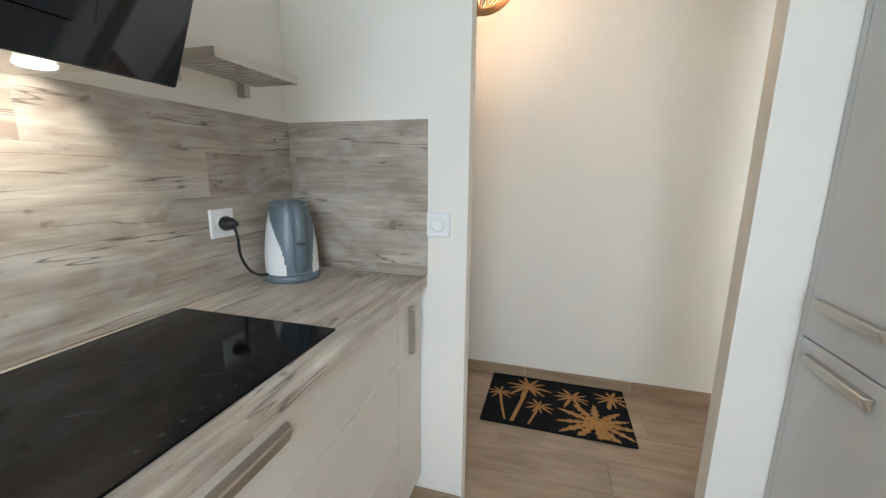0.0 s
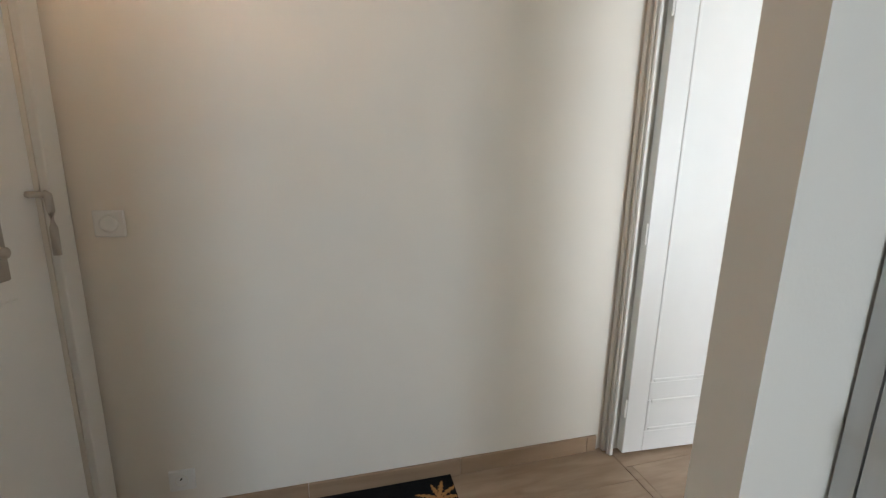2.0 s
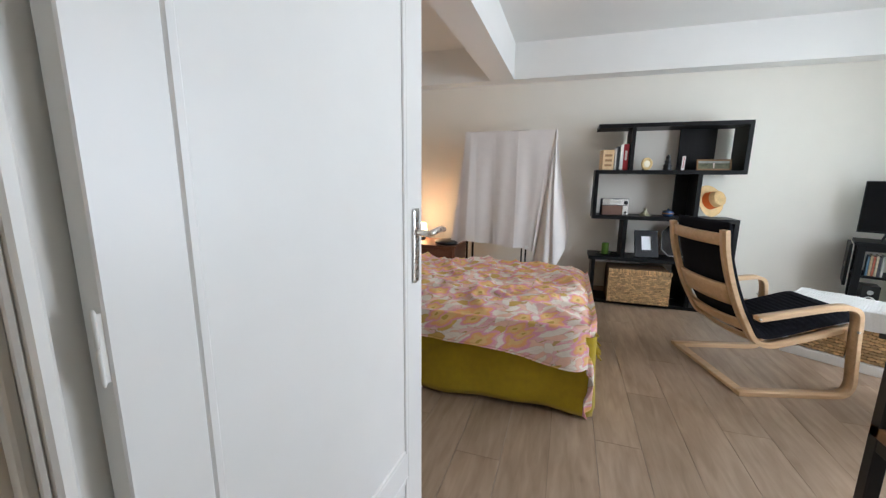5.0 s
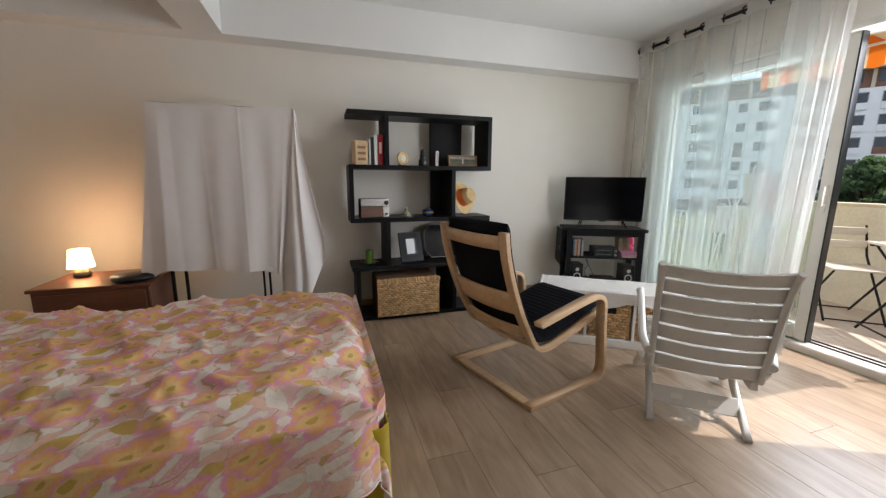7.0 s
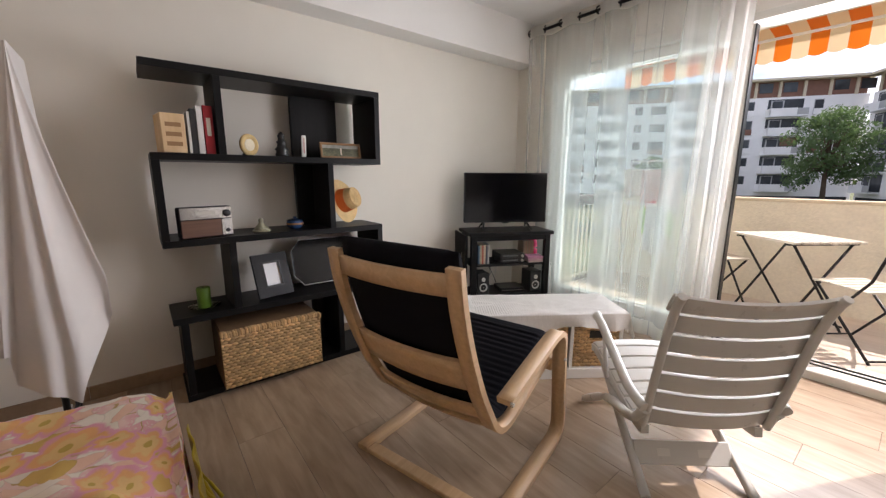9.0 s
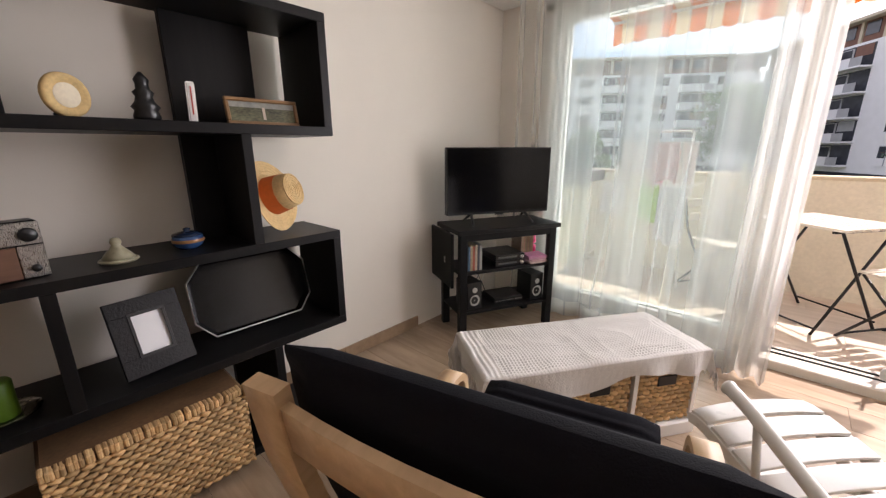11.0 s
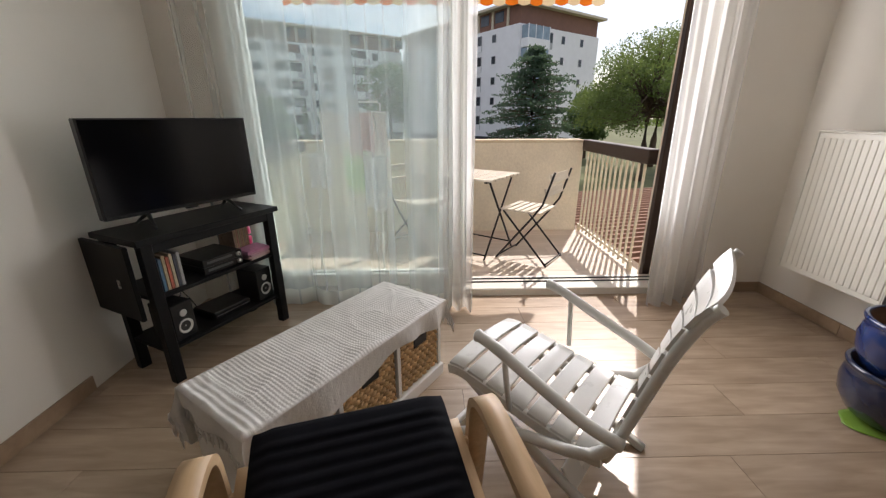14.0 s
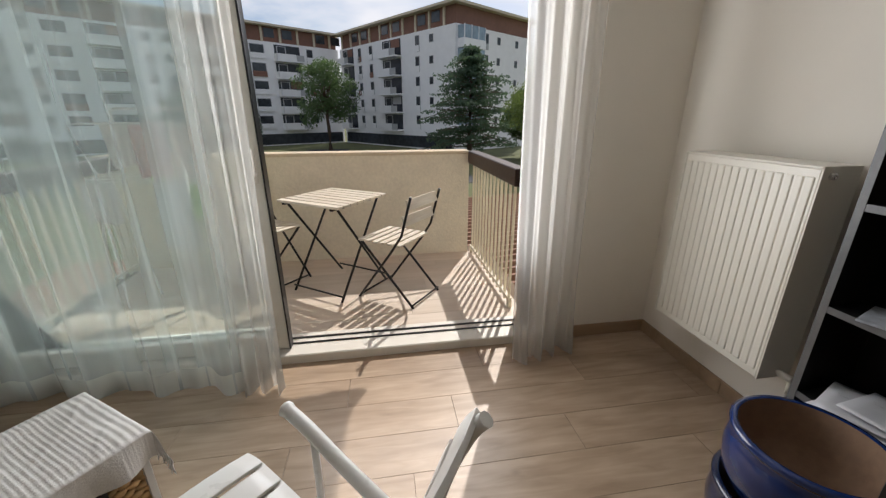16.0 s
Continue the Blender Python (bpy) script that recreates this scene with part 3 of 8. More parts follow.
# ---- mesh helpers ----
def box(bm, x0, x1, y0, y1, z0, z1, bev=0.0, m=None, seg=1):
    """A box between two corners, its edges rounded by bev, moved by m."""
    r = bmesh.ops.create_cube(bm, size=1.0)
    vs = r["verts"]
    bmesh.ops.scale(bm, vec=(abs(x1 - x0), abs(y1 - y0), abs(z1 - z0)), verts=vs)
    bmesh.ops.translate(bm, vec=((x0 + x1) / 2, (y0 + y1) / 2, (z0 + z1) / 2), verts=vs)
    if bev:
        es = {e for v in vs for e in v.link_edges}
        out = bmesh.ops.bevel(bm, geom=list(es), offset=bev, segments=seg, affect="EDGES", profile=0.5)
        vs = list({v for f in out["faces"] for v in f.verts} | {v for v in vs if v.is_valid})
    if m is not None:
        bmesh.ops.transform(bm, matrix=m, verts=vs)
    return vs


def tube(bm, pts, r, n=8, closed=False):
    """A round bar along a line of points."""
    pts = [Vector(p) for p in pts]
    rings = []
    k = len(pts)
    for i, p in enumerate(pts):
        a = pts[(i - 1) % k] if (closed or i > 0) else p
        b = pts[(i + 1) % k] if (closed or i < k - 1) else p
        d = (b - a).normalized()
        q = d.to_track_quat("Z", "X" if abs(d.y) > 0.9 else "Y").to_matrix()
        rr = r[i] if isinstance(r, (list, tuple)) else r
        rings.append([bm.verts.new(p + q @ Vector((rr * math.cos(2 * math.pi * j / n), rr * math.sin(2 * math.pi * j / n), 0))) for j in range(n)])
    last = k if closed else k - 1
    for i in range(last):
        ra, rb = rings[i], rings[(i + 1) % k]
        for j in range(n):
            bm.faces.new((ra[j], ra[(j + 1) % n], rb[(j + 1) % n], rb[j])).smooth = True
    if not closed:
        bm.faces.new(rings[0][::-1])
        bm.faces.new(rings[-1])


def lathe(bm, prof, n=24, m=None, cap=True):
    """A turned shape from (radius, height) pairs."""
    rings = []
    for r, z in prof:
        rings.append([bm.verts.new((r * math.cos(2 * math.pi * j / n), r * math.sin(2 * math.pi * j / n), z)) for j in range(n)])
    for a, b in zip(rings, rings[1:]):
        for j in range(n):
            bm.faces.new((a[j], a[(j + 1) % n], b[(j + 1) % n], b[j])).smooth = True
    if cap:
        bm.faces.new(rings[0][::-1])
        bm.faces.new(rings[-1])
    if m is not None:
        bmesh.ops.transform(bm, matrix=m, verts=[v for r in rings for v in r])


def strip(bm, path, thick, x0, x1, curve=None):
    """A bent lath: a line of (y, z) points given thickness, between x0 and x1. curve(x) bows it out of its line."""
    pts = [Vector((0, a, b)) for a, b in path]
    k = len(pts)
    nx = 1 if curve is None else 8
    offs = []
    for i in range(k):
        d = (pts[min(i + 1, k - 1)] - pts[max(i - 1, 0)]).normalized()
        offs.append(Vector((0, -d.z, d.y)) * thick / 2)
    rows = []
    for s in range(nx + 1):
        x = x0 + (x1 - x0) * s / nx
        row = []
        for i in range(k):
            c = offs[i].normalized() * (curve(x) if curve else 0)
            row.append((bm.verts.new(pts[i] + offs[i] + c + Vector((x, 0, 0))), bm.verts.new(pts[i] - offs[i] + c + Vector((x, 0, 0)))))
        rows.append(row)
    for a, b in zip(rows, rows[1:]):
        for i in range(k - 1):
            bm.faces.new((a[i][0], b[i][0], b[i + 1][0], a[i + 1][0])).smooth = True
            bm.faces.new((a[i][1], a[i + 1][1], b[i + 1][1], b[i][1])).smooth = True
        bm.faces.new((a[0][0], a[0][1], b[0][1], b[0][0]))
        bm.faces.new((a[-1][0], b[-1][0], b[-1][1], a[-1][1]))
    for row, flip in ((rows[0], 1), (rows[-1], 0)):
        for i in range(k - 1):
            q = (row[i][0], row[i + 1][0], row[i + 1][1], row[i][1])
            bm.faces.new(q if flip else q[::-1])


def smooth_path(pts, n=8):
    """A rounded line through points (Catmull-Rom)."""
    pts = [Vector(p) for p in pts]
    out = []
    for i in range(len(pts) - 1):
        p0, p1, p2, p3 = pts[max(i - 1, 0)], pts[i], pts[i + 1], pts[min(i + 2, len(pts) - 1)]
        for s in range(n):
            t = s / n
            out.append(0.5 * ((2 * p1) + (p2 - p0) * t + (2 * p0 - 5 * p1 + 4 * p2 - p3) * t * t + (3 * p1 - p0 - 3 * p2 + p3) * t ** 3))
    out.append(pts[-1])
    return [tuple(p) for p in out]


def sheet(bm, nu, nv, fn, thick=0.0):
    """A cloth or panel: fn(u, v) gives a place for u and v from 0 to 1."""
    g = [[bm.verts.new(fn(i / nu, j / nv)) for j in range(nv + 1)] for i in range(nu + 1)]
    fs = []
    for i in range(nu):
        for j in range(nv):
            f = bm.faces.new((g[i][j], g[i + 1][j], g[i + 1][j + 1], g[i][j + 1]))
            f.smooth = True
            fs.append(f)
    if thick:
        bmesh.ops.recalc_face_normals(bm, faces=fs)
        bmesh.ops.solidify(bm, geom=fs, thickness=thick)
    return fs


def mesh_of(name, bm, mat):
    me = bpy.data.meshes.new(name)
    bmesh.ops.recalc_face_normals(bm, faces=bm.faces)
    bm.to_mesh(me)
    bm.free()
    for mm in (mat if isinstance(mat, (list, tuple)) else [mat]):
        me.materials.append(mm)
    return me


def part(name, bm, mat, parent=None, label=""):
    ob = new(name, mesh_of(name, bm, mat))
    ob.parent = parent
    if label:
        ob["label"] = label
    return ob


def bx(name, mat, parent, *dims, bev=0.0, m=None, label="", seg=1):
    bm = bmesh.new()
    box(bm, *dims, bev=bev, m=m, seg=seg)
    return part(name, bm, mat, parent, label)


def thing(name, label, category, m=None, group=""):
    ob = new(name)
    ob.empty_display_size = 0.1
    if m is not None:
        ob.matrix_world = m
    return tagged(ob, label, category, group)


def structure(name, bm, mat, label, category="wall"):
    return tagged(part(name, bm, mat), label, category, kind="structure")


# ---- setting: walls, floors, ceilings ----
CEIL = 2.53
XW, XE = 1.89, 5.86          # living room, west and east faces
YS, YN = -0.93, 4.75         # window wall face, far wall face
HALL_N = 2.80                # hall wall face
KX = -0.335                  # kitchen worktop wall face
PART0, PART1 = 1.75, 1.815   # thin partition between kitchen and hall


def boxes(*dims, bev=0.0):
    bm = bmesh.new()
    for d in dims:
        box(bm, *d, bev=bev)
    return bm


structure("wall_east", boxes((XE, XE + 0.2, YS - 0.2, YN, 0, CEIL)), M_WALL, "smooth warm white painted wall behind the open shelf")
structure("wall_north", boxes((XW, XE + 0.2, YN, YN + 0.15, 0, CEIL)), M_WALL, "plain warm white painted wall beyond the bed")
structure("wall_south", boxes((XW - 0.11, 2.50, YS - 0.22, YS, 0, CEIL), (5.50, XE, YS - 0.22, YS, 0, CEIL), (2.50, 5.50, YS - 0.22, YS, 2.15, CEIL)), M_WALL,
          "warm white painted wall around the balcony door")
structure("wall_west", boxes((1.78, XW, YS, 1.86, 0, CEIL), (1.78, XW, 2.80, YN, 0, CEIL), (1.78, XW, 1.86, 2.80, 2.09, CEIL)), M_WALL,
          "warm white painted wall with the doorway and radiator")
structure("wall_hall", boxes((-0.35, 1.778, HALL_N, HALL_N + 0.12, 0, CEIL)), M_WALL, "plain white painted hall wall above a tiled skirting")
structure("wall_partition", boxes((KX, 0.310, PART0, PART1, 0, CEIL), (1.07, 1.778, PART0, PART1, 0, CEIL)), M_WALL, "thin white painted partition between kitchen and hall")
structure("wall_kitchen", boxes((KX - 0.15, KX, -1.15, PART1, 0, CEIL)), M_WALL, "white painted kitchen wall above the splashback")
structure("wall_entry", boxes((KX - 0.15, -0.15, PART1, 1.885, 0, CEIL), (KX - 0.15, -0.15, 2.715, HALL_N, 0, CEIL), (KX - 0.15, -0.15, 1.885, 2.715, 2.06, CEIL)), M_WALL,
          "white painted wall round the entrance door")
structure("wall_kitchen_back", boxes((KX, 0.2, -1.15, -1.0, 0, CEIL), (1.3, 1.778, -1.15, -1.0, 0, CEIL), (0.2, 1.3, -1.15, -1.0, 0, 1.0), (0.2, 1.3, -1.15, -1.0, 2.2, CEIL)), M_WALL,
          "white painted kitchen wall with a window opening")
structure("ceiling", boxes((KX - 0.15, XE + 0.2, YS - 0.22, YN + 0.15, CEIL, CEIL + 0.2)), M_CEIL, "flat white painted ceiling", "ceiling")
structure("ceiling_beam_wall", boxes((5.67, XE, YS, YN, 2.19, CEIL)), M_CEIL, "white painted beam running along the wall top", "beam")
structure("ceiling_beam_cross", boxes((XW, 5.668, 2.86, 3.10, 2.19, CEIL)), M_CEIL, "white painted beam crossing the ceiling above the bed", "beam")

bm = boxes((KX - 0.15, XE + 0.2, YS - 0.22, YN + 0.15, -0.3, -0.012))
floor = structure("floor", bm, M_GROUT, "wood-look plank tile floor with thin joints", "floor")

# skirting tiles
sk = [("x", XW, 2.46, YS, 1), ("y", 0.02, YN, XE, -1), ("y", YS, 1.80, XW, 1), ("x", -0.13, 1.72, HALL_N, -1), ("x", 0.0, 0.310, PART0, -1)]
for i, (ax, a, b, c, side) in enumerate(sk):
    bm = bmesh.new()
    lo, hi = (c, c + 0.011) if side > 0 else (c - 0.011, c)
    s = a
    while s < b - 0.02:
        e = min(b, s + 0.60)
        if ax == "x":
            box(bm, s + 0.001, e - 0.001, lo, hi, 0, 0.076, 0.0015)
        else:
            box(bm, lo, hi, s + 0.001, e - 0.001, 0, 0.076, 0.0015)
        s = e
    structure("baseboard" if i == 0 else "baseboard.%03d" % i, bm, M_SKIRT, "low wood-look tiled skirting", "skirting")

# living room doorway frame (hall side and lining)
bm = bmesh.new()
box(bm, 1.758, 1.776, 2.742, 2.797, 0, 2.15, 0.004)
box(bm, 1.746, 1.759, 2.776, 2.798, 0, 2.15, 0.003)
box(bm, 1.752, 1.759, 2.752, 2.764, 0, 2.15, 0.003)
box(bm, 1.762, 1.776, 1.81, 1.885, 0, 2.15, 0.004)
box(bm, 1.762, 1.776, 1.885, 2.742, 2.075, 2.15, 0.004)
box(bm, 1.776, 1.892, 2.780, 2.798, 0, 2.088, 0.002)
box(bm, 1.776, 1.892, 1.862, 1.885, 0, 2.088, 0.002)
box(bm, 1.776, 1.892, 1.885, 2.780, 2.07, 2.088, 0.002)
box(bm, 1.892, 1.905, 1.80, 1.885, 0, 2.15, 0.004)
box(bm, 1.892, 1.905, 1.885, 2.70, 2.075, 2.15, 0.004)
structure("trim_doorway", bm, M_TRIM, "white painted wooden door frame", "door frame")


def lever_handle(parent, x, y, z, side, dirx, mat):
    """A door lever on a long plate, on the face that looks along side (y)."""
    bm = bmesh.new()
    box(bm, x - 0.019, x + 0.019, y, y + side * 0.008, z - 0.15, z + 0.07, 0.006, seg=2)
    plate = part("handle_plate", bm, mat, parent, "satin steel plate")
    bm = bmesh.new()
    tube(bm, smooth_path([(x, y + side * 0.006, z), (x, y + side * 0.045, z), (x + dirx * 0.02, y + side * 0.055, z + 0.002), (x + dirx * 0.07, y + side * 0.055, z + 0.006), (x + dirx * 0.125, y + side * 0.05, z + 0.0)], 5), 0.0095, 8)
    part("lever", bm, mat, parent, "satin steel lever")


# the open living room door, hinged at the hall corner
ang = -3.5
door = thing("door_1", "white painted panelled door standing open on its hinges", "door", pose(1.816, 2.753, 0.012, 0, 0, ang))
door["kind"] = "structure"
W, T, DH = 0.82, 0.040, 2.045
bm = bmesh.new()
box(bm, 0.002, W - 0.002, -T / 2 + 0.004, T / 2 - 0.004, 0.002, DH - 0.002)
for d in ((0, 0.10, 0, DH), (W - 0.10, W, 0, DH), (0.10, W - 0.10, 0, 0.10), (0.10, W - 0.10, 0.255, 0.34), (0.10, W - 0.10, DH - 0.10, DH)):
    box(bm, d[0], d[1], -T / 2, T / 2, d[2], d[3], 0.0025)
part("door_leaf", bm, M_DOOR, door)
for k, (z0, z1) in enumerate(((0.34, DH - 0.10), (0.10, 0.255))):
    bm = bmesh.new()
    for s in (-1, 1):
        y0, y1 = (-T / 2 - 0.0015, -T / 2 + 0.007) if s < 0 else (T / 2 - 0.007, T / 2 + 0.0015)
        box(bm, 0.10, 0.118, y0, y1, z0, z1, 0.004)
        box(bm, W - 0.118, W - 0.10, y0, y1, z0, z1, 0.003)
        box(bm, 0.118, W - 0.118, y0, y1, z0, z0 + 0.016, 0.003)
        box(bm, 0.118, W - 0.118, y0, y1, z1 - 0.016, z1, 0.003)
    part("panel_moulding", bm, M_DOOR, door)
lever_handle(door, W - 0.05, -T / 2, 1.03, -1, 1 * 0.85, M_CHROME)
lever_handle(door, W - 0.05, T / 2, 1.03, 1, -0.85, M_CHROME)
for z in (0.22, 1.0, 1.85):
    bm = bmesh.new()
    lathe(bm, [(0.0015, z - 0.045), (0.003, z - 0.040), (0.003, z - 0.003), (0.002, z - 0.002), (0.002, z + 0.002), (0.003, z + 0.003), (0.003, z + 0.040), (0.0015, z + 0.045)], 10, pose(-0.006, -0.014, 0))
    box(bm, -0.006, 0.0, -0.0165, -0.0150, z - 0.04, z + 0.04)
    part("hinge", bm, M_TRIM, door, "paint-flecked hinge")

# entrance door in the hall's end wall
door = thing("door_2", "closed white entrance door with a long lever plate", "door", pose(-0.20, 1.885, 0.01))
door["kind"] = "structure"
bm = boxes((0, 0.04, 0, 0.83, 0, 2.04), bev=0.003)
part("door_leaf", bm, M_DOOR, door)
bm = boxes((0.04, 0.046, 0.12, 0.71, 0.2, 0.9), (0.04, 0.046, 0.12, 0.71, 1.1, 1.9), bev=0.002)
part("panel_moulding", bm, M_DOOR, door)
bm = boxes((0.04, 0.048, 0.66, 0.70, 0.95, 1.17), bev=0.003)
part("handle_plate", bm, M_STEEL, door, "worn brass-coloured plate")
bm = bmesh.new()
tube(bm, smooth_path([(0.04, 0.80, 1.15), (0.075, 0.80, 1.15), (0.085, 0.80, 1.14), (0.085, 0.80, 0.99)], 4), 0.009)
part("lever", bm, M_STEEL, door)
bm = bmesh.new()
lathe(bm, [(0.014, 0), (0.014, 0.012), (0.008, 0.016)], 12, pose(0.048, 0.68, 1.02, 0, 90, 0))
part("lock", bm, M_STEEL, door, "brass lock cylinder")
bm = boxes((-0.15, -0.128, 2.716, 2.785, 0, 2.12), (-0.15, -0.128, 1.82, 1.884, 0, 2.12), (-0.15, -0.128, 1.884, 2.716, 2.055, 2.12), (-0.20, -0.15, 2.716, 2.73, 0, 2.055), bev=0.003)
structure("trim_entry", bm, M_TRIM, "white painted moulded frame of the entrance door", "door frame")
bm = boxes((-0.15, -0.146, 1.90, 2.70, -0.002, 0.012))
structure("trim_threshold", bm, M_STEEL, "thin metal threshold strip under the entrance door", "threshold")


def socket(name, label, m, kind):
    """A square white wall plate with a French socket or a rocker. Its face looks along -y."""
    t = thing(name, label, "socket" if kind == "socket" else "switch", m)
    bm = boxes((-0.04, 0.04, -0.009, 0.0, -0.04, 0.04), bev=0.003)
    part("plate", bm, M_WHITE, t)
    bm = bmesh.new()
    if kind == "socket":
        lathe(bm, [(0.021, 0), (0.021, 0.003), (0.018, 0.003), (0.017, -0.004), (0.001, -0.004)], 20, pose(0, -0.009, 0, 90), cap=False)
        part("socket_well", bm, M_TRIM, t)
        bm = bmesh.new()
        for dx, dz in ((-0.0095, 0), (0.0095, 0)):
            lathe(bm, [(0.0026, 0), (0.0026, 0.001)], 8, pose(dx, -0.0065, dz, 90))
        tube(bm, [(0, -0.006, 0.010), (0, -0.018, 0.010)], 0.0024)
        part("contacts", bm, M_PLASTIC_BLACK, t)
    else:
        lathe(bm, [(0.024, 0), (0.0235, 0.004), (0.020, 0.006), (0.012, 0.0045), (0.0, 0.004)], 24, pose(0, -0.009, 0, 90), cap=False)
        part("rocker", bm, M_WHITE, t)
    return t


socket("light_switch", "white square light switch on the hall wall", pose(-0.045, HALL_N, 1.07), "switch")
socket("wall_socket", "white square power socket low on the hall wall", pose(0.06, HALL_N, 0.175), "socket")
socket("light_switch", "white square light switch beside the splashback", pose(0.215, PART0, 1.085), "switch")
socket("wall_socket", "white power socket on the wood-look splashback", pose(KX + 0.008, 1.425, 1.105, 0, 0, 90), "socket")


# ---- kitchen ----
KY0, KY1 = -0.95, 1.748
wt = thing("worktop", "weathered-oak laminate worktop with a rounded front edge", "worktop", pose(0, 0, 0))
bm = bmesh.new()
box(bm, KX + 0.002, 0.178, KY0, KY1 + 0.001, 0.872, 0.910, 0.008, seg=3)
part("slab", bm, M_KTOP, wt)
sb = thing("splashback", "weathered-oak splashback panel along the wall", "splashback", pose(0, 0, 0))
bx("panel", M_KWOOD, sb, KX + 0.001, KX + 0.009, KY0, PART0 - 0.001, 0.911, 1.412, bev=0.0008)
sb = thing("splashback", "weathered-oak splashback panel on the short wall", "splashback", pose(0, 0, 0))
bx("panel", M_KWOODX, sb, KX + 0.010, 0.178, PART0 - 0.009, PART0 - 0.001, 0.911, 1.412, bev=0.0008)


def bar_handle(parent, a, b, out, mat=M_STEEL):
    """A folded strip handle with slanted ends between two points on a front; out points away from the front."""
    a, b, out = Vector(a), Vector(b), Vector(out).normalized()
    d = (b - a).normalized()
    side = d.cross(out)
    if side.z > 0:
        side = -side
    bm = bmesh.new()
    rows = []
    for s in (0.0, 0.035, 0.965, 1.0):
        c = a + (b - a) * s
        f = 0.45 if s in (0.0, 1.0) else 1.0
        prof = ((-0.012, 0.0), (-0.012, 0.017 * f), (-0.009, 0.020 * f), (0.015, 0.013 * f), (0.015, 0.009 * f), (-0.008, 0.015 * f), (-0.009, 0.0))
        rows.append([bm.verts.new(c + side * q + out * o) for q, o in prof])
    k = len(rows[0])
    for r0, r1 in zip(rows, rows[1:]):
        for j in range(k):
            bm.faces.new((r0[j], r0[(j + 1) % k], r1[(j + 1) % k], r1[j]))
    bm.faces.new(rows[0][::-1])
    bm.faces.new(rows[-1])
    return part("handle", bm, mat, parent, "satin metal strip handle")


def base_unit(y0, y1, fronts, label):
    c = thing("base_cabinet", label, "cabinet", pose(0, 0, 0), "base cabinets under the worktop")
    bx("carcass", M_KFRONT, c, KX + 0.01, 0.135, y0 + 0.001, y1 - 0.001, 0.14, 0.868)
    bx("plinth", M_KFRONTG, c, KX + 0.05, 0.085, y0 + 0.001, y1 - 0.001, 0.0, 0.14)
    for (z0, z1, kind) in fronts:
        f = bx("drawer_front" if kind == "h" else "door", M_KFRONT, c, 0.136, 0.155, y0 + 0.002, y1 - 0.002, z0, z1, bev=0.0015)
        if kind == "h":
            bar_handle(f, (0.155, (y0 + y1) / 2 - 0.11, z1 - 0.04), (0.155, (y0 + y1) / 2 + 0.11, z1 - 0.04), (1, 0, 0))
        else:
            bar_handle(f, (0.155, (y0 + y1) / 2 - 0.005, z1 - 0.185), (0.155, (y0 + y1) / 2 - 0.005, z1 - 0.03), (1, 0, 0))
    return c


base_unit(1.545, 1.745, [(0.145, 0.865, "v")], "narrow pale wood-grain cabinet with an upright handle")
base_unit(0.345, 1.545, [(0.697, 0.865, "h"), (0.42, 0.693, "h"), (0.145, 0.416, "h")], "wide pale wood-grain drawer unit under the hob")
base_unit(-0.25, 0.345, [(0.145, 0.865, "v")], "pale wood-grain base cabinet with a door")
base_unit(-0.90, -0.25, [(0.145, 0.865, "v")], "pale wood-grain base cabinet with a door")

hb = thing("hob", "black ceramic glass hob set in the worktop", "hob", pose(0, 0, 0))
bm = bmesh.new()
box(bm, -0.30, 0.128, 0.655, 1.262, 0.9105, 0.9160, 0.0015)
part("glass_plate", bm, M_CERAMIC_GLASS, hb)
M_RING = material("printed_ring", (0.02, 0.02, 0.02), 0.15)
for x, y, r in ((-0.19, 1.09, 0.09), (0.0, 1.09, 0.07), (-0.19, 0.82, 0.07), (0.0, 0.82, 0.09)):
    for a0 in (0.25, 1.8, 3.4, 5.0):
        bm = bmesh.new()
        tube(bm, [(x + r * math.cos(a0 + q * 0.06), y + r * math.sin(a0 + q * 0.06), 0.9161) for q in range(10)], 0.0007, 4)
        part("zone_mark", bm, M_RING, hb, "faint printed zone line")
for k in range(7):
    bx("touch_key", M_RING, hb, 0.095, 0.103, 0.86 + k * 0.03, 0.868 + k * 0.03, 0.916, 0.9163)

# slanted black glass hood
hd = thing("cooker_hood", "slanted black glass cooker hood with a lit lamp", "cooker hood", pose(0, 0.75, 0))
bm = bmesh.new()
prof = [(KX + 0.01, 1.405), (-0.03, 1.396), (-0.012, 1.42), (0.03, 1.52), (-0.05, 1.56), (KX + 0.01, 1.56)]
a = [bm.verts.new((x, -0.29, z)) for x, z in prof]
b = [bm.verts.new((x, 0.285, z)) for x, z in prof]
bm.faces.new(a)
bm.faces.new(b[::-1])
for i in range(len(prof)):
    j = (i + 1) % len(prof)
    bm.faces.new((a[i], a[j], b[j], b[i]))
part("under_body", bm, M_STEEL, hd, "grey metal underside")
m_tilt = pose(-0.002, 0, 1.374, 0, 24, 0)
bx("front_glass", M_GLASSBLACK, hd, -0.004, 0.004, -0.31, 0.31, 0.0, 0.40, bev=0.003, m=m_tilt)
bx("inner_glass", M_GLASSBLACK, hd, 0.012, 0.018, -0.22, 0.185, 0.05, 0.36, bev=0.002, m=m_tilt)
for yy in (-0.12, 0.09):
    bx("glass_fixing", M_PLASTIC_BLACK, hd, 0.004, 0.012, yy - 0.01, yy + 0.01, 0.15, 0.17, m=m_tilt)
bx("chimney", M_GLASSBLACK, hd, KX + 0.01, -0.06, -0.16, 0.16, 1.56, 2.50, bev=0.003)
bm = bmesh.new()
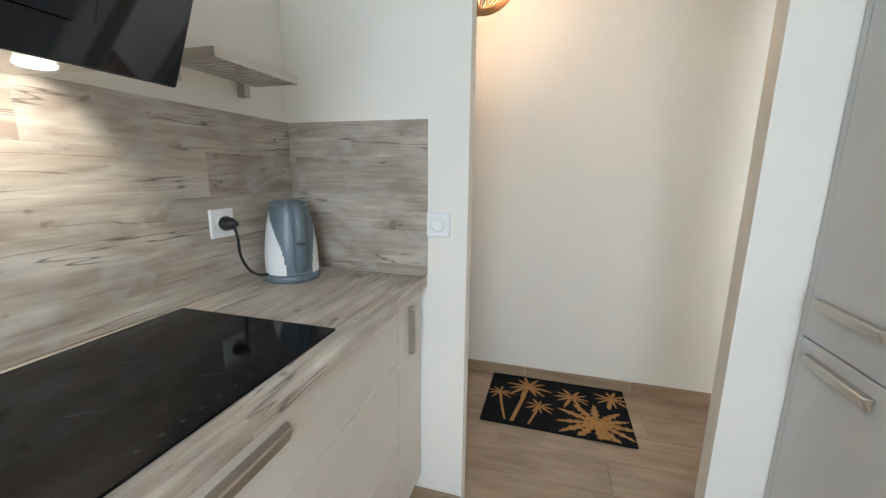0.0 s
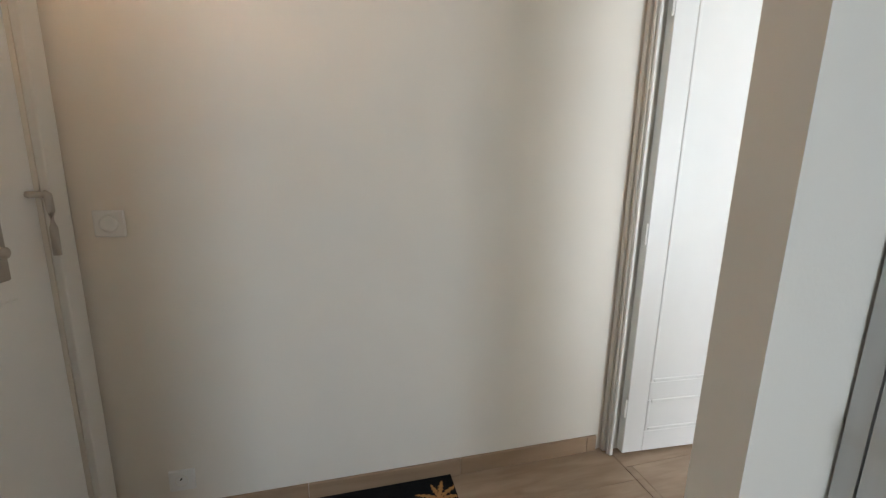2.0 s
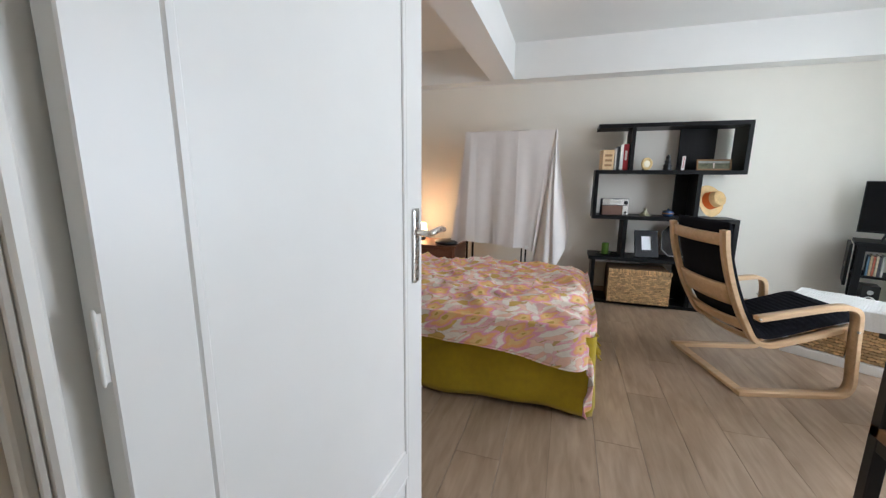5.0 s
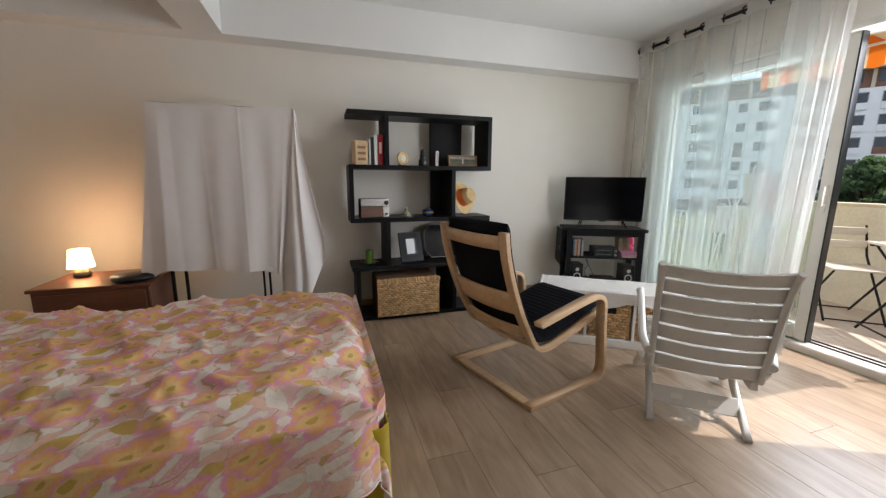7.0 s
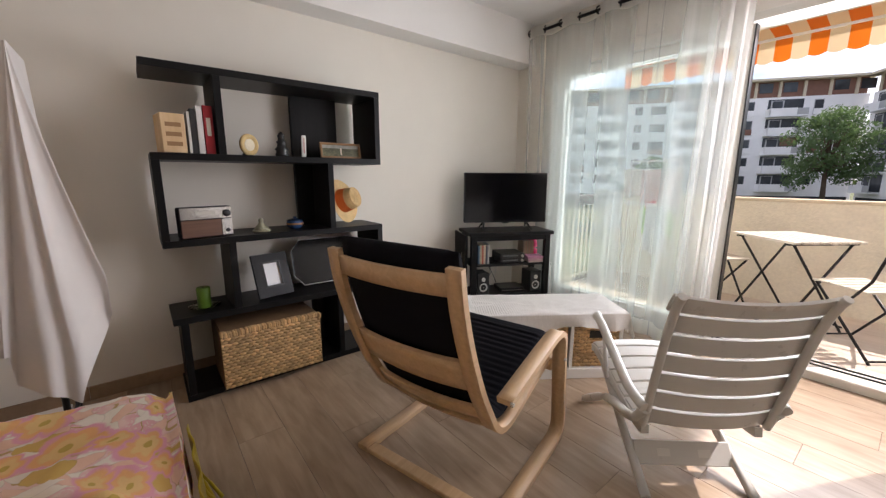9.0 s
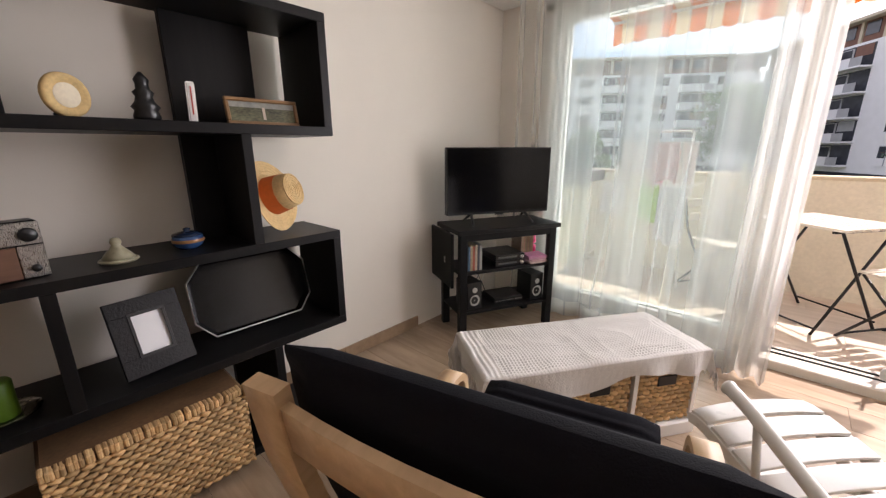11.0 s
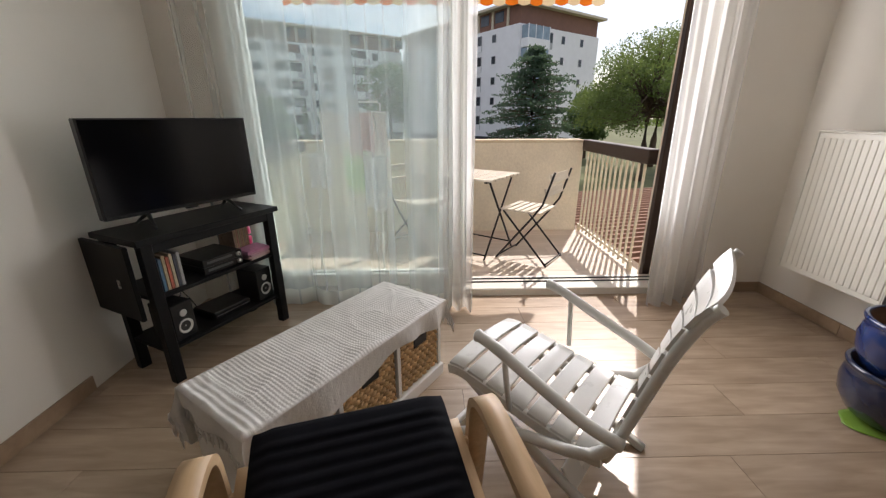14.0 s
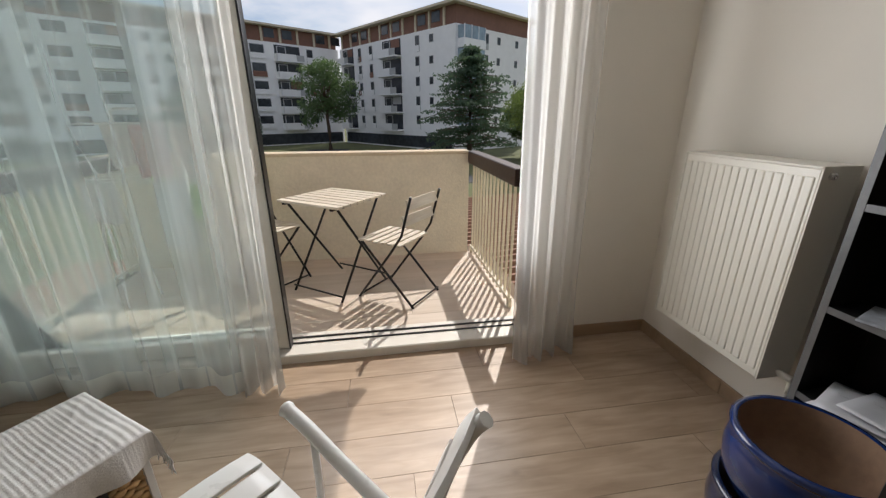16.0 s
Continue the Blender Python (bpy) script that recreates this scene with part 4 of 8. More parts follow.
lathe(bm, [(0.022, 0.004), (0.024, 0.0), (0.020, -0.003), (0.0, -0.003)], 20, pose(-0.17, 0.235, 1.399), cap=False)
part("lamp", bm, glow("hood_lamp", (1.0, 0.93, 0.80), 8.0), hd, "glowing round lamp")
sl = bpy.data.lights.new("hood_spot", "SPOT")
sl.energy, sl.color, sl.spot_size, sl.spot_blend, sl.shadow_soft_size = 1.5, (1.0, 0.90, 0.74), radians(136), 0.30, 0.02
so = new("hood_spot", sl)
so.matrix_world = look((-0.17, 0.985, 1.392), (-0.92, 0.735, 0.79))

# wall rack shelf
ws = thing("wall_rack", "satin metal rack shelf fixed above the splashback", "shelf", pose(0, 0, 0))
RX0, RX1, RY0, RY1, RZ = KX + 0.02, -0.165, 1.30, 1.585, 1.495
bm = boxes((RX0, RX1, RY0, RY0 + 0.003, RZ, RZ + 0.021), (RX0, RX1, RY1 - 0.003, RY1, RZ, RZ + 0.021), (RX1 - 0.003, RX1, RY0, RY1, RZ, RZ + 0.021), (RX0, RX0 + 0.003, RY0, RY1, RZ, RZ + 0.021))
part("rim", bm, M_STEEL, ws)
n = 10
for k in range(n):
    y = RY0 + 0.05 + k * (RY1 - RY0 - 0.10) / (n - 1)
    bx("slot_bar", M_STEEL, ws, RX0 + 0.003, RX1 - 0.003, y - 0.0045, y + 0.0045, RZ + 0.001, RZ + 0.003)
for y in (RY0 + 0.003, RY1 - 0.038):
    bx("tray_edge", M_STEEL, ws, RX0 + 0.003, RX1 - 0.003, y, y + 0.035, RZ + 0.001, RZ + 0.003)
for y in (1.33, 1.55):
    bx("bracket", M_STEEL, ws, KX, RX0 + 0.006, y - 0.011, y + 0.011, RZ - 0.035, RZ + 0.05, bev=0.001)

# kettle
kt = thing("kettle", "white and grey electric kettle plugged in on the worktop", "kettle", pose(-0.235, 1.600, 0.911, 0, 0, -36))
M_KGREY = material("slate_plastic", (0.12, 0.15, 0.17), 0.35, vary=0.05, scale=20)
bm = bmesh.new()
lathe(bm, [(0.082, 0), (0.084, 0.006), (0.083, 0.020), (0.078, 0.024)], 36)
part("base", bm, M_KGREY, kt, "grey power base")


def kettle_r(z):
    return 0.081 - 0.030 * (z / 0.235) ** 1.5 + 0.004 * math.sin(z * 14)


bm = bmesh.new()
N = 110
zs = [0.024 + k * 0.0044 for k in range(49)]
grid = [[bm.verts.new((kettle_r(z - 0.024) * math.cos(2 * math.pi * j / N), kettle_r(z - 0.024) * math.sin(2 * math.pi * j / N), z)) for j in range(N)] for z in zs]
for i in range(len(zs) - 1):
    for j in range(N):
        f = bm.faces.new((grid[i][j], grid[i][(j + 1) % N], grid[i + 1][(j + 1) % N], grid[i + 1][j]))
        f.smooth = True
        a = ((j + 0.5) / N * 360 + 180) % 360 - 180
        h = i / 48
        f.material_index = 1 if abs(a) < 30 + 74 * h ** 2.2 else 0
bm.faces.new(grid[-1])
part("body", bm, [M_WHITE, M_KGREY], kt)
bm = bmesh.new()
lathe(bm, [(0.051, 0.235), (0.050, 0.245), (0.030, 0.252), (0.0, 0.254)], 30, cap=False)
part("lid", bm, M_KGREY, kt, "grey lid")
bm = bmesh.new()
tube(bm, smooth_path([(0.047, 0, 0.236), (0.072, 0, 0.230), (0.088, 0, 0.19), (0.093, 0, 0.12), (0.086, 0, 0.06), (0.072, 0, 0.045)], 6), [0.018] * 31, 10)
part("handle", bm, M_KGREY, kt, "grey hollow handle")
bm = boxes((-0.075, -0.048, -0.016, 0.016, 0.205, 0.238), bev=0.008)
part("spout", bm, M_WHITE, kt)
cd = thing("power_cord", "black plug and cord of the kettle", "cord", pose(0, 0, 0))
bm = bmesh.new()
lathe(bm, [(0.019, 0), (0.021, 0.012), (0.016, 0.03), (0.008, 0.045)], 16, pose(KX + 0.018, 1.425, 1.105, 0, 90, 0))
part("plug", bm, M_PLASTIC_BLACK, cd)
bm = bmesh.new()
tube(bm, smooth_path([(KX + 0.05, 1.425, 1.105), (KX + 0.06, 1.427, 1.07), (KX + 0.055, 1.438, 1.01), (KX + 0.06, 1.465, 0.96), (KX + 0.065, 1.51, 0.938), (-0.27, 1.56, 0.935), (-0.25, 1.58, 0.928)], 6), 0.0042, 8)
part("cable", bm, M_PLASTIC_BLACK, cd)

# tall cabinet
tc_ = thing("tall_cabinet", "tall pale grey wood-grain cabinet with strip handles", "cabinet", pose(0, 0, 0))
bx("carcass", M_KFRONTG, tc_, 1.232, 1.776, 1.13, 1.745, 0.0, 2.3)
bx("filler_strip", M_KFRONTG, tc_, 1.215, 1.232, 1.725, 1.746, 0.0, 2.3)
for z0, z1, hz in ((0.12, 0.843, 0.80), (0.848, 2.28, 0.945)):
    f = bx("door", M_KFRONTG, tc_, 1.213, 1.231, 1.135, 1.722, z0, z1, bev=0.0015)
    bar_handle(f, (1.213, 1.685, hz), (1.213, 1.475, hz), (-1, 0, 0))
ov = thing("refrigerator", "black fronted built-in appliance beside the tall cabinet", "appliance", pose(0, 0, 0))
bx("housing", M_KFRONTG, ov, 1.232, 1.776, 0.53, 1.125, 0.0, 2.3)
bx("upper_door", M_KFRONTG, ov, 1.213, 1.231, 0.535, 1.12, 1.20, 2.28, bev=0.0015)
bx("oven_front", M_GLASSBLACK, ov, 1.213, 1.231, 0.535, 1.12, 0.60, 1.19, bev=0.002)
bx("lower_door", M_KFRONTG, ov, 1.213, 1.231, 0.535, 1.12, 0.12, 0.595, bev=0.0015)

# kitchen window behind the way in
kw = thing("window_2", "white framed kitchen window", "window", pose(0, 0, 0))
kw["kind"] = "structure"
bm = boxes((0.2, 0.26, -1.12, -1.05, 1.0, 2.2), (1.24, 1.3, -1.12, -1.05, 1.0, 2.2), (0.26, 1.24, -1.12, -1.05, 1.0, 1.06), (0.26, 1.24, -1.12, -1.05, 2.14, 2.2), (0.73, 0.77, -1.12, -1.05, 1.06, 2.14), bev=0.003)
part("window_frame", bm, M_WHITE, kw)
pn = bx("pane", M_PANE, kw, 0.26, 1.24, -1.09, -1.085, 1.06, 2.14)
pn.visible_shadow = False

# ---- hall ----
mt = thing("doormat", "black coir doormat printed with tan palm trees", "doormat", pose(0.652, 2.558, 0.0005, 0, 0, -0.4))
M_COIR = material("black_coir", (0.012, 0.012, 0.013), 0.95, vary=0.3, scale=60, bump=0.6, bump_scale=300, spec=0.1)
M_TANCOIR = material("tan_coir", (0.42, 0.22, 0.08), 0.95, vary=0.2, scale=60, bump=0.6, bump_scale=300, spec=0.1)
bx("mat", M_COIR, mt, -0.373, 0.373, -0.245, 0.245, 0, 0.012, bev=0.002)


def palm(cx, cy, size, fronds, trunk, seed, squash=0.85):
    """A palm cut-out: pointed fronds with notched edges round a heart, and a curved trunk, laid just over the mat."""
    rnd = random.Random(seed)
    bm = bmesh.new()
    for k in range(fronds):
        a = 2 * math.pi * k / fronds + rnd.uniform(-0.12, 0.12)
        L = size * rnd.uniform(0.8, 1.1)
        d, s = Vector((math.cos(a), math.sin(a) * squash, 0)), Vector((-math.sin(a), math.cos(a) * squash, 0))
        n = 5
        for q in range(n):
            f0, f1 = q / n, (q + 1) / n
            w0, w1 = 0.115 * math.sin(math.pi * (0.12 + 0.85 * f0)), 0.115 * math.sin(math.pi * (0.12 + 0.85 * f1)) * 0.45
            vs = []
            for f, w in ((f0, -w0), (f1, -w1), (f1, w1), (f0, w0)):
                p = Vector((cx, cy, 0)) + d * L * f + s * L * w + Vector((0, -0.10 * L * f * f, 0))
                vs.append(p)
            vs = [bm.verts.new((min(max(p.x, -0.371), 0.371), min(max(p.y, -0.243), 0.243), 0.0135 + 0.0001 * k)) for p in vs]
            if len({(round(v.co.x, 4), round(v.co.y, 4)) for v in vs}) == 4:
                bm.faces.new(vs)
    if trunk:
        pts = smooth_path([(cx, cy, 0.0133), (cx + trunk[0] * 0.35, cy + trunk[1] * 0.4, 0.0133), (cx + trunk[0], cy + trunk[1], 0.0133)], 6)
        for p0, p1 in zip(pts, pts[1:]):
            w = size * 0.075
            bm.faces.new([bm.verts.new(v) for v in ((p0[0] - w, p0[1], 0.0133), (p0[0] + w, p0[1], 0.0133), (p1[0] + w, p1[1], 0.0133), (p1[0] - w, p1[1], 0.0133))])
    return part("palm_print", bm, M_TANCOIR, mt, "tan palm print")


palm(-0.155, 0.12, 0.135, 11, (-0.06, -0.345), 1)
palm(-0.305, 0.02, 0.085, 9, (0.055, -0.24), 2)
palm(-0.085, -0.055, 0.085, 9, (-0.045, -0.17), 3)
palm(0.09, 0.08, 0.115, 10, None, 4)
palm(0.30, 0.125, 0.105, 10, (-0.02, -0.10), 5)
palm(0.20, -0.125, 0.215, 12, (0.04, -0.11), 6)

M_RATTAN = material("rattan", (0.55, 0.30, 0.11), 0.6, vary=0.2, scale=30)
pl = thing("pendant_lamp", "round lit rattan pendant lamp hanging in the hall", "lamp", pose(0.22, 2.32, 2.04))
R = 0.15
for k in range(16):
    a = math.pi * k / 16
    bm = bmesh.new()
    tube(bm, [(R * math.cos(a) * math.sin(q), R * math.sin(a) * math.sin(q), R * 0.85 * math.cos(q)) for q in [2 * math.pi * j / 28 for j in range(28)]], 0.004, 5, closed=True)
    part("rattan_hoop", bm, M_RATTAN, pl)
bm = bmesh.new()
tube(bm, [(0, 0, 0.12), (0, 0, CEIL - 2.04)], 0.003, 6)
part("flex", bm, M_WHITE, pl)
bm = bmesh.new()
lathe(bm, [(0.012, 0.05), (0.012, 0.03), (0.03, 0.0), (0.028, -0.02), (0.0, -0.035)], 16, cap=False)
part("bulb", bm, glow("hall_bulb", (1.0, 0.66, 0.36), 6.0), pl)
point_lamp("hall_lamp_light", (0.22, 2.32, 1.96), 2.8, (1.0, 0.74, 0.50), 0.05)


# ---- living room: open zigzag shelf ----
def zigzag_shelf():
    s = thing("open_shelf", "tall black-brown open zigzag shelf standing against the wall", "shelf", pose(5.495, 2.03, 0, 0, 0, -90))
    # local x runs along the wall away from the bed, local y into the wall
    D, T = 0.32, 0.034
    for n, a, b, z in (("shelf_board", 0.0, 1.21, 1.672), ("shelf_board", 0.0, 1.21, 1.258), ("shelf_board", 0.0, 1.21, 0.832), ("shelf_board", 0.0, 1.21, 0.432), ("base_board", 0.02, 1.24, 0.0)):
        bx(n, M_BLACK, s, a, b, 0, D, z, z + T, bev=0.0015)
    ups = [(0.285, 1.292, 1.672), (1.176, 1.292, 1.672), (0.0, 0.866, 1.258), (0.285, 0.466, 0.832), (1.176, 0.466, 0.832), (0.03, 0.034, 0.432)]
    for x, z0, z1 in ups:
        bx("upright", M_BLACKZ, s, x, x + T, 0.001, D - 0.001, z0, z1, bev=0.0015)
    # wide panel that runs up behind, facing the room
    for x0, x1, z0, z1 in ((0.735, 1.03, 1.292, 1.672), (0.74, 0.885, 0.866, 1.258), (0.80, 0.905, 0.034, 0.432)):
        bx("back_panel", M_BLACKZ, s, x0, x1, D - 0.05, D - 0.016, z0, z1, bev=0.0015)
        bx("upright", M_BLACKZ, s, x1 - T, x1, 0.001, D - 0.05, z0, z1, bev=0.0015) if z0 < 1.2 else None
    return s


zigzag_shelf()
SY = lambda a: 2.03 - a      # along the shelf


def book(label, y, w, h, d, z, color, x=5.53, lean=0, bands=0):
    b = thing("book", label, "book", pose(x, y, z, lean, 0, 0), "books on the open shelf")
    mat = material("cover", color, 0.55, vary=0.06, scale=20)
    bm = bmesh.new()
    box(bm, 0, d, -w / 2, -w / 2 + 0.0025, 0, h, 0.0008)
    box(bm, 0, d, w / 2 - 0.0025, w / 2, 0, h, 0.0008)
    box(bm, 0, 0.003, -w / 2, w / 2, 0, h, 0.0008)
    part("cover", bm, mat, b)
    part("pages", boxes((0.004, d - 0.004, -w / 2 + 0.003, w / 2 - 0.003, 0.003, h - 0.003)), material("paper", (0.75, 0.70, 0.6), 0.9), b, "cream pages")
    if bands:
        part("spine_lettering", boxes((-0.0008, 0.0, -w * 0.22, w * 0.22, h * 0.38, h * 0.75)), material("spine_print", (0.8, 0.72, 0.66), 0.6), b)
    return b


z2 = 1.2925
book("red hardback book standing on the open shelf", SY(0.255), 0.042, 0.235, 0.17, z2, (0.42, 0.02, 0.03), bands=1)
book("white paperback book standing on the open shelf", SY(0.218), 0.028, 0.23, 0.16, z2, (0.78, 0.76, 0.72))
book("dark grey book standing on the open shelf", SY(0.190), 0.024, 0.215, 0.16, z2, (0.03, 0.03, 0.03))
book("thin white book standing on the open shelf", SY(0.170), 0.013, 0.20, 0.15, z2, (0.74, 0.72, 0.66))
b = thing("wooden_box", "pale wooden slatted box beside the books", "box", pose(5.52, SY(0.105), z2, 0, 0, 8))
m_box = wood("pale_pine", (0.55, 0.36, 0.18), (0.74, 0.53, 0.31), 0.6, axis=2, scale=3, stretch=10)
part("box_body", boxes((0, 0.14, -0.05, 0.05, 0, 0.185), bev=0.003), m_box, b)
for k, z in enumerate((0.045, 0.09, 0.135)):
    part("stamp", boxes((-0.0012, 0.0, -0.032, 0.032, z - 0.012, z + 0.008)), material("burnt_print", (0.30, 0.16, 0.07), 0.7), b)

c = thing("table_clock", "small round straw-rimmed clock on the open shelf", "clock", pose(5.56, SY(0.435), z2, 0, 0, 20))
bm = bmesh.new()
lathe(bm, [(0.052, 0), (0.058, 0.004), (0.056, 0.014), (0.044, 0.017), (0.040, 0.012), (0.0, 0.012)], 28, pose(0, 0, 0.056, 8, -90, 0), cap=False)
part("rim", bm, material("straw", (0.62, 0.44, 0.20), 0.8, vary=0.2, scale=60), c)
bm = bmesh.new()
lathe(bm, [(0.032, 0.0125), (0.030, 0.0145), (0.0, 0.0145)], 24, pose(0, 0, 0.056, 8, -90, 0), cap=False)
part("dial", bm, material("clock_dial", (0.74, 0.66, 0.50), 0.6, vary=0.1, scale=60), c)
part("foot", boxes((0.0, 0.03, -0.02, 0.02, 0, 0.012), bev=0.002), M_PLASTIC_BLACK, c)

bm = bmesh.new()
lathe(bm, [(0.034, 0), (0.036, 0.012), (0.030, 0.03), (0.038, 0.04), (0.026, 0.055), (0.022, 0.07), (0.028, 0.082), (0.018, 0.092), (0.017, 0.105), (0.020, 0.118), (0.012, 0.13), (0.004, 0.14)], 14)
st = tagged(part("figurine", bm, M_PLASTIC_BLACK), "small black carved seated figurine on the open shelf", "figurine")
st.location = (5.58, SY(0.615), z2)

t = thing("thermometer", "small white upright thermometer on the open shelf", "thermometer", pose(5.56, SY(0.735), z2, 0, -6, 0))
bm = boxes((0, 0.006, -0.013, 0.013, 0, 0.125), bev=0.005)
part("board", bm, M_WHITE, t)
part("tube", boxes((-0.0015, 0, -0.0018, 0.0018, 0.025, 0.11)), material("red_spirit", (0.5, 0.05, 0.03), 0.4), t, "thin red column")

p = thing("framed_picture", "small landscape painting in a dark gilt frame", "picture", pose(5.60, SY(0.985), z2, 0, 10, 0))
fr = bmesh.new()
for d in ((-0.135, 0.135, 0, 0.014), (-0.135, 0.135, 0.084, 0.098), (-0.135, -0.121, 0.014, 0.084), (0.121, 0.135, 0.014, 0.084)):
    box(fr, -0.012, 0.004, d[0], d[1], d[2], d[3], 0.003)
part("frame", fr, material("gilt_wood", (0.26, 0.14, 0.055), 0.4, vary=0.2, scale=30), p)
part("canvas", boxes((-0.004, 0.0, -0.121, 0.121, 0.014, 0.084)), material("landscape_paint", (0.11, 0.11, 0.055), 0.5, vary=0.8, scale=40, stretch=(1, 1, 2.5)), p, "dull green and brown painted landscape")
part("painted_sky", boxes((-0.0050, -0.0041, -0.121, 0.121, 0.064, 0.084)), material("sky_paint", (0.27, 0.27, 0.24), 0.5, vary=0.3, scale=30), p, "pale strip of painted sky")
part("light_stroke", boxes((-0.0052, -0.0042, -0.006, 0.004, 0.022, 0.066)), material("pale_paint", (0.62, 0.52, 0.42), 0.6), p)

z3 = 0.8665
r = thing("radio", "old portable radio with silver top and brown front", "radio", pose(5.545, SY(0.205), z3, 0, 0, 10))
part("case", boxes((0.006, 0.075, -0.122, 0.122, 0, 0.158), bev=0.006), M_PLASTIC_BLACK, r)
part("control_panel", boxes((0, 0.006, -0.12, 0.12, 0.096, 0.156), bev=0.002), M_CHROME, r, "brushed silver panel")
part("speaker_grille", boxes((0, 0.006, -0.066, 0.12, 0.004, 0.092), bev=0.002), wood("walnut_foil", (0.10, 0.045, 0.025), (0.17, 0.08, 0.045), 0.5, axis=1, scale=5), r, "walnut-brown front")
part("side_panel", boxes((0, 0.006, -0.12, -0.068, 0.004, 0.092), bev=0.002), M_CHROME, r)
for yy, zz, rr in ((-0.094, 0.122, 0.019), (-0.094, 0.030, 0.010)):
    bm = bmesh.new()
    lathe(bm, [(rr, 0), (rr, 0.008), (rr * 0.85, 0.012), (0, 0.012)], 18, pose(0, yy, zz, 0, -90, 0), cap=False)
    part("knob", bm, M_PLASTIC_BLACK, r)
part("dial_window", boxes((-0.001, 0, -0.04, 0.05, 0.118, 0.136)), material("dial_window_print", (0.5, 0.48, 0.43), 0.3), r)

bm = bmesh.new()
lathe(bm, [(0.045, 0), (0.052, 0.006), (0.050, 0.010), (0.044, 0.012)], 24)
tj = thing("tajine_dish", "small green-glazed lidded clay dish on the open shelf", "dish", pose(5.60, SY(0.475), z3))
m_tj = material("green_clay_glaze", (0.32, 0.30, 0.20), 0.3, vary=0.2, scale=30)
part("plate", bm, m_tj, tj)
bm = bmesh.new()
lathe(bm, [(0.043, 0.012), (0.034, 0.026), (0.018, 0.044), (0.012, 0.054), (0.016, 0.062), (0.012, 0.074), (0.004, 0.078)], 24)
part("lid", bm, m_tj, tj)
bw = thing("sugar_bowl", "small blue glazed pot with a lid", "bowl", pose(5.63, SY(0.675), z3))
m_bw = material("blue_pot_glaze", (0.03, 0.08, 0.20), 0.2, vary=0.3, scale=30)
bm = bmesh.new()
lathe(bm, [(0.030, 0), (0.046, 0.014), (0.050, 0.030), (0.046, 0.046), (0.042, 0.048)], 26)
part("body", bm, m_bw, bw)
bm = bmesh.new()
lathe(bm, [(0.048, 0.048), (0.046, 0.053), (0.020, 0.060), (0.008, 0.062), (0.012, 0.070), (0.004, 0.074)], 26)
part("lid", bm, material("dark_blue_lid", (0.015, 0.03, 0.07), 0.2, vary=0.2), bw)
bm = bmesh.new()
lathe(bm, [(0.0475, 0.022), (0.0512, 0.030), (0.0475, 0.038)], 26, cap=False)
part("band", bm, material("brown_slip", (0.30, 0.14, 0.05), 0.35), bw)

# straw hat leaning on the shelf end
h = thing("straw_hat", "straw hat with a wide orange band, leaning on the shelf", "hat", Matrix.Translation((5.665, SY(1.0), z3 + 0.150)) @ Vector((-0.76, -0.57, 0.30)).to_track_quat('Z', 'Y').to_matrix().to_4x4())
m_straw = material("plaited_straw", (0.66, 0.46, 0.22), 0.8, vary=0.18, scale=50, bump=0.5, bump_scale=120)
n = 40
bm = bmesh.new()


def brim_at(u, v):
    a, r = u * 2 * math.pi, 0.078 + 0.074 * v
    ridge = 0.0012 * math.sin(v * 38)
    return (r * 1.04 * math.cos(a), r * 0.98 * math.sin(a), 0.004 + ridge + 0.012 * v * v * (1 + 0.7 * math.cos(2 * a)))


sheet(bm, 60, 24, brim_at, 0.003)
part("brim", bm, m_straw, h, "upturned plaited brim")
bm = bmesh.new()
lathe(bm, [(0.082, 0.008), (0.076, 0.066), (0.072, 0.100), (0.066, 0.107), (0.05, 0.108), (0.03, 0.105), (0.0, 0.104)], n, Matrix.Diagonal((1.06, 0.94, 1, 1)), cap=False)
for k in range(6):
    r = 0.066 - 0.0115 * k
    tube(bm, [(r * 1.06 * math.cos(a), r * 0.94 * math.sin(a), 0.1075 - 0.0007 * k) for a in [2 * math.pi * i / 32 for i in range(32)]], 0.0042, 5, closed=True)
part("crown", bm, m_straw, h)
bm = bmesh.new()
lathe(bm, [(0.0845, 0.009), (0.082, 0.030), (0.0785, 0.066)], n, Matrix.Diagonal((1.06, 0.94, 1, 1)), cap=False)
part("band", bm, material("orange_ribbon", (0.66, 0.15, 0.03), 0.8, vary=0.1, scale=40), h, "broad orange fabric band")

z4 = 0.4665
cd = thing("candle", "green pillar candle on a clear glass dish", "candle", pose(5.62, SY(0.155), z4))
bm = bmesh.new()
lathe(bm, [(0.035, 0.0), (0.05, 0.003), (0.078, 0.012), (0.080, 0.016), (0.050, 0.008), (0.0, 0.006)], 16, cap=False)
part("dish", bm, glass("dish_glass", (0.85, 0.92, 0.88)), cd, "clear scalloped glass dish")
bm = bmesh.new()
lathe(bm, [(0.033, 0.007), (0.034, 0.010), (0.033, 0.06), (0.034, 0.112), (0.030, 0.118), (0.0, 0.112)], 20, cap=False)
part("wax", bm, material("green_wax", (0.09, 0.19, 0.015), 0.4, vary=0.15, scale=20), cd)
bm = bmesh.new()
tube(bm, [(0, 0, 0.112), (0.002, 0, 0.124)], 0.0015, 5)
part("wick", bm, M_PLASTIC_BLACK, cd)

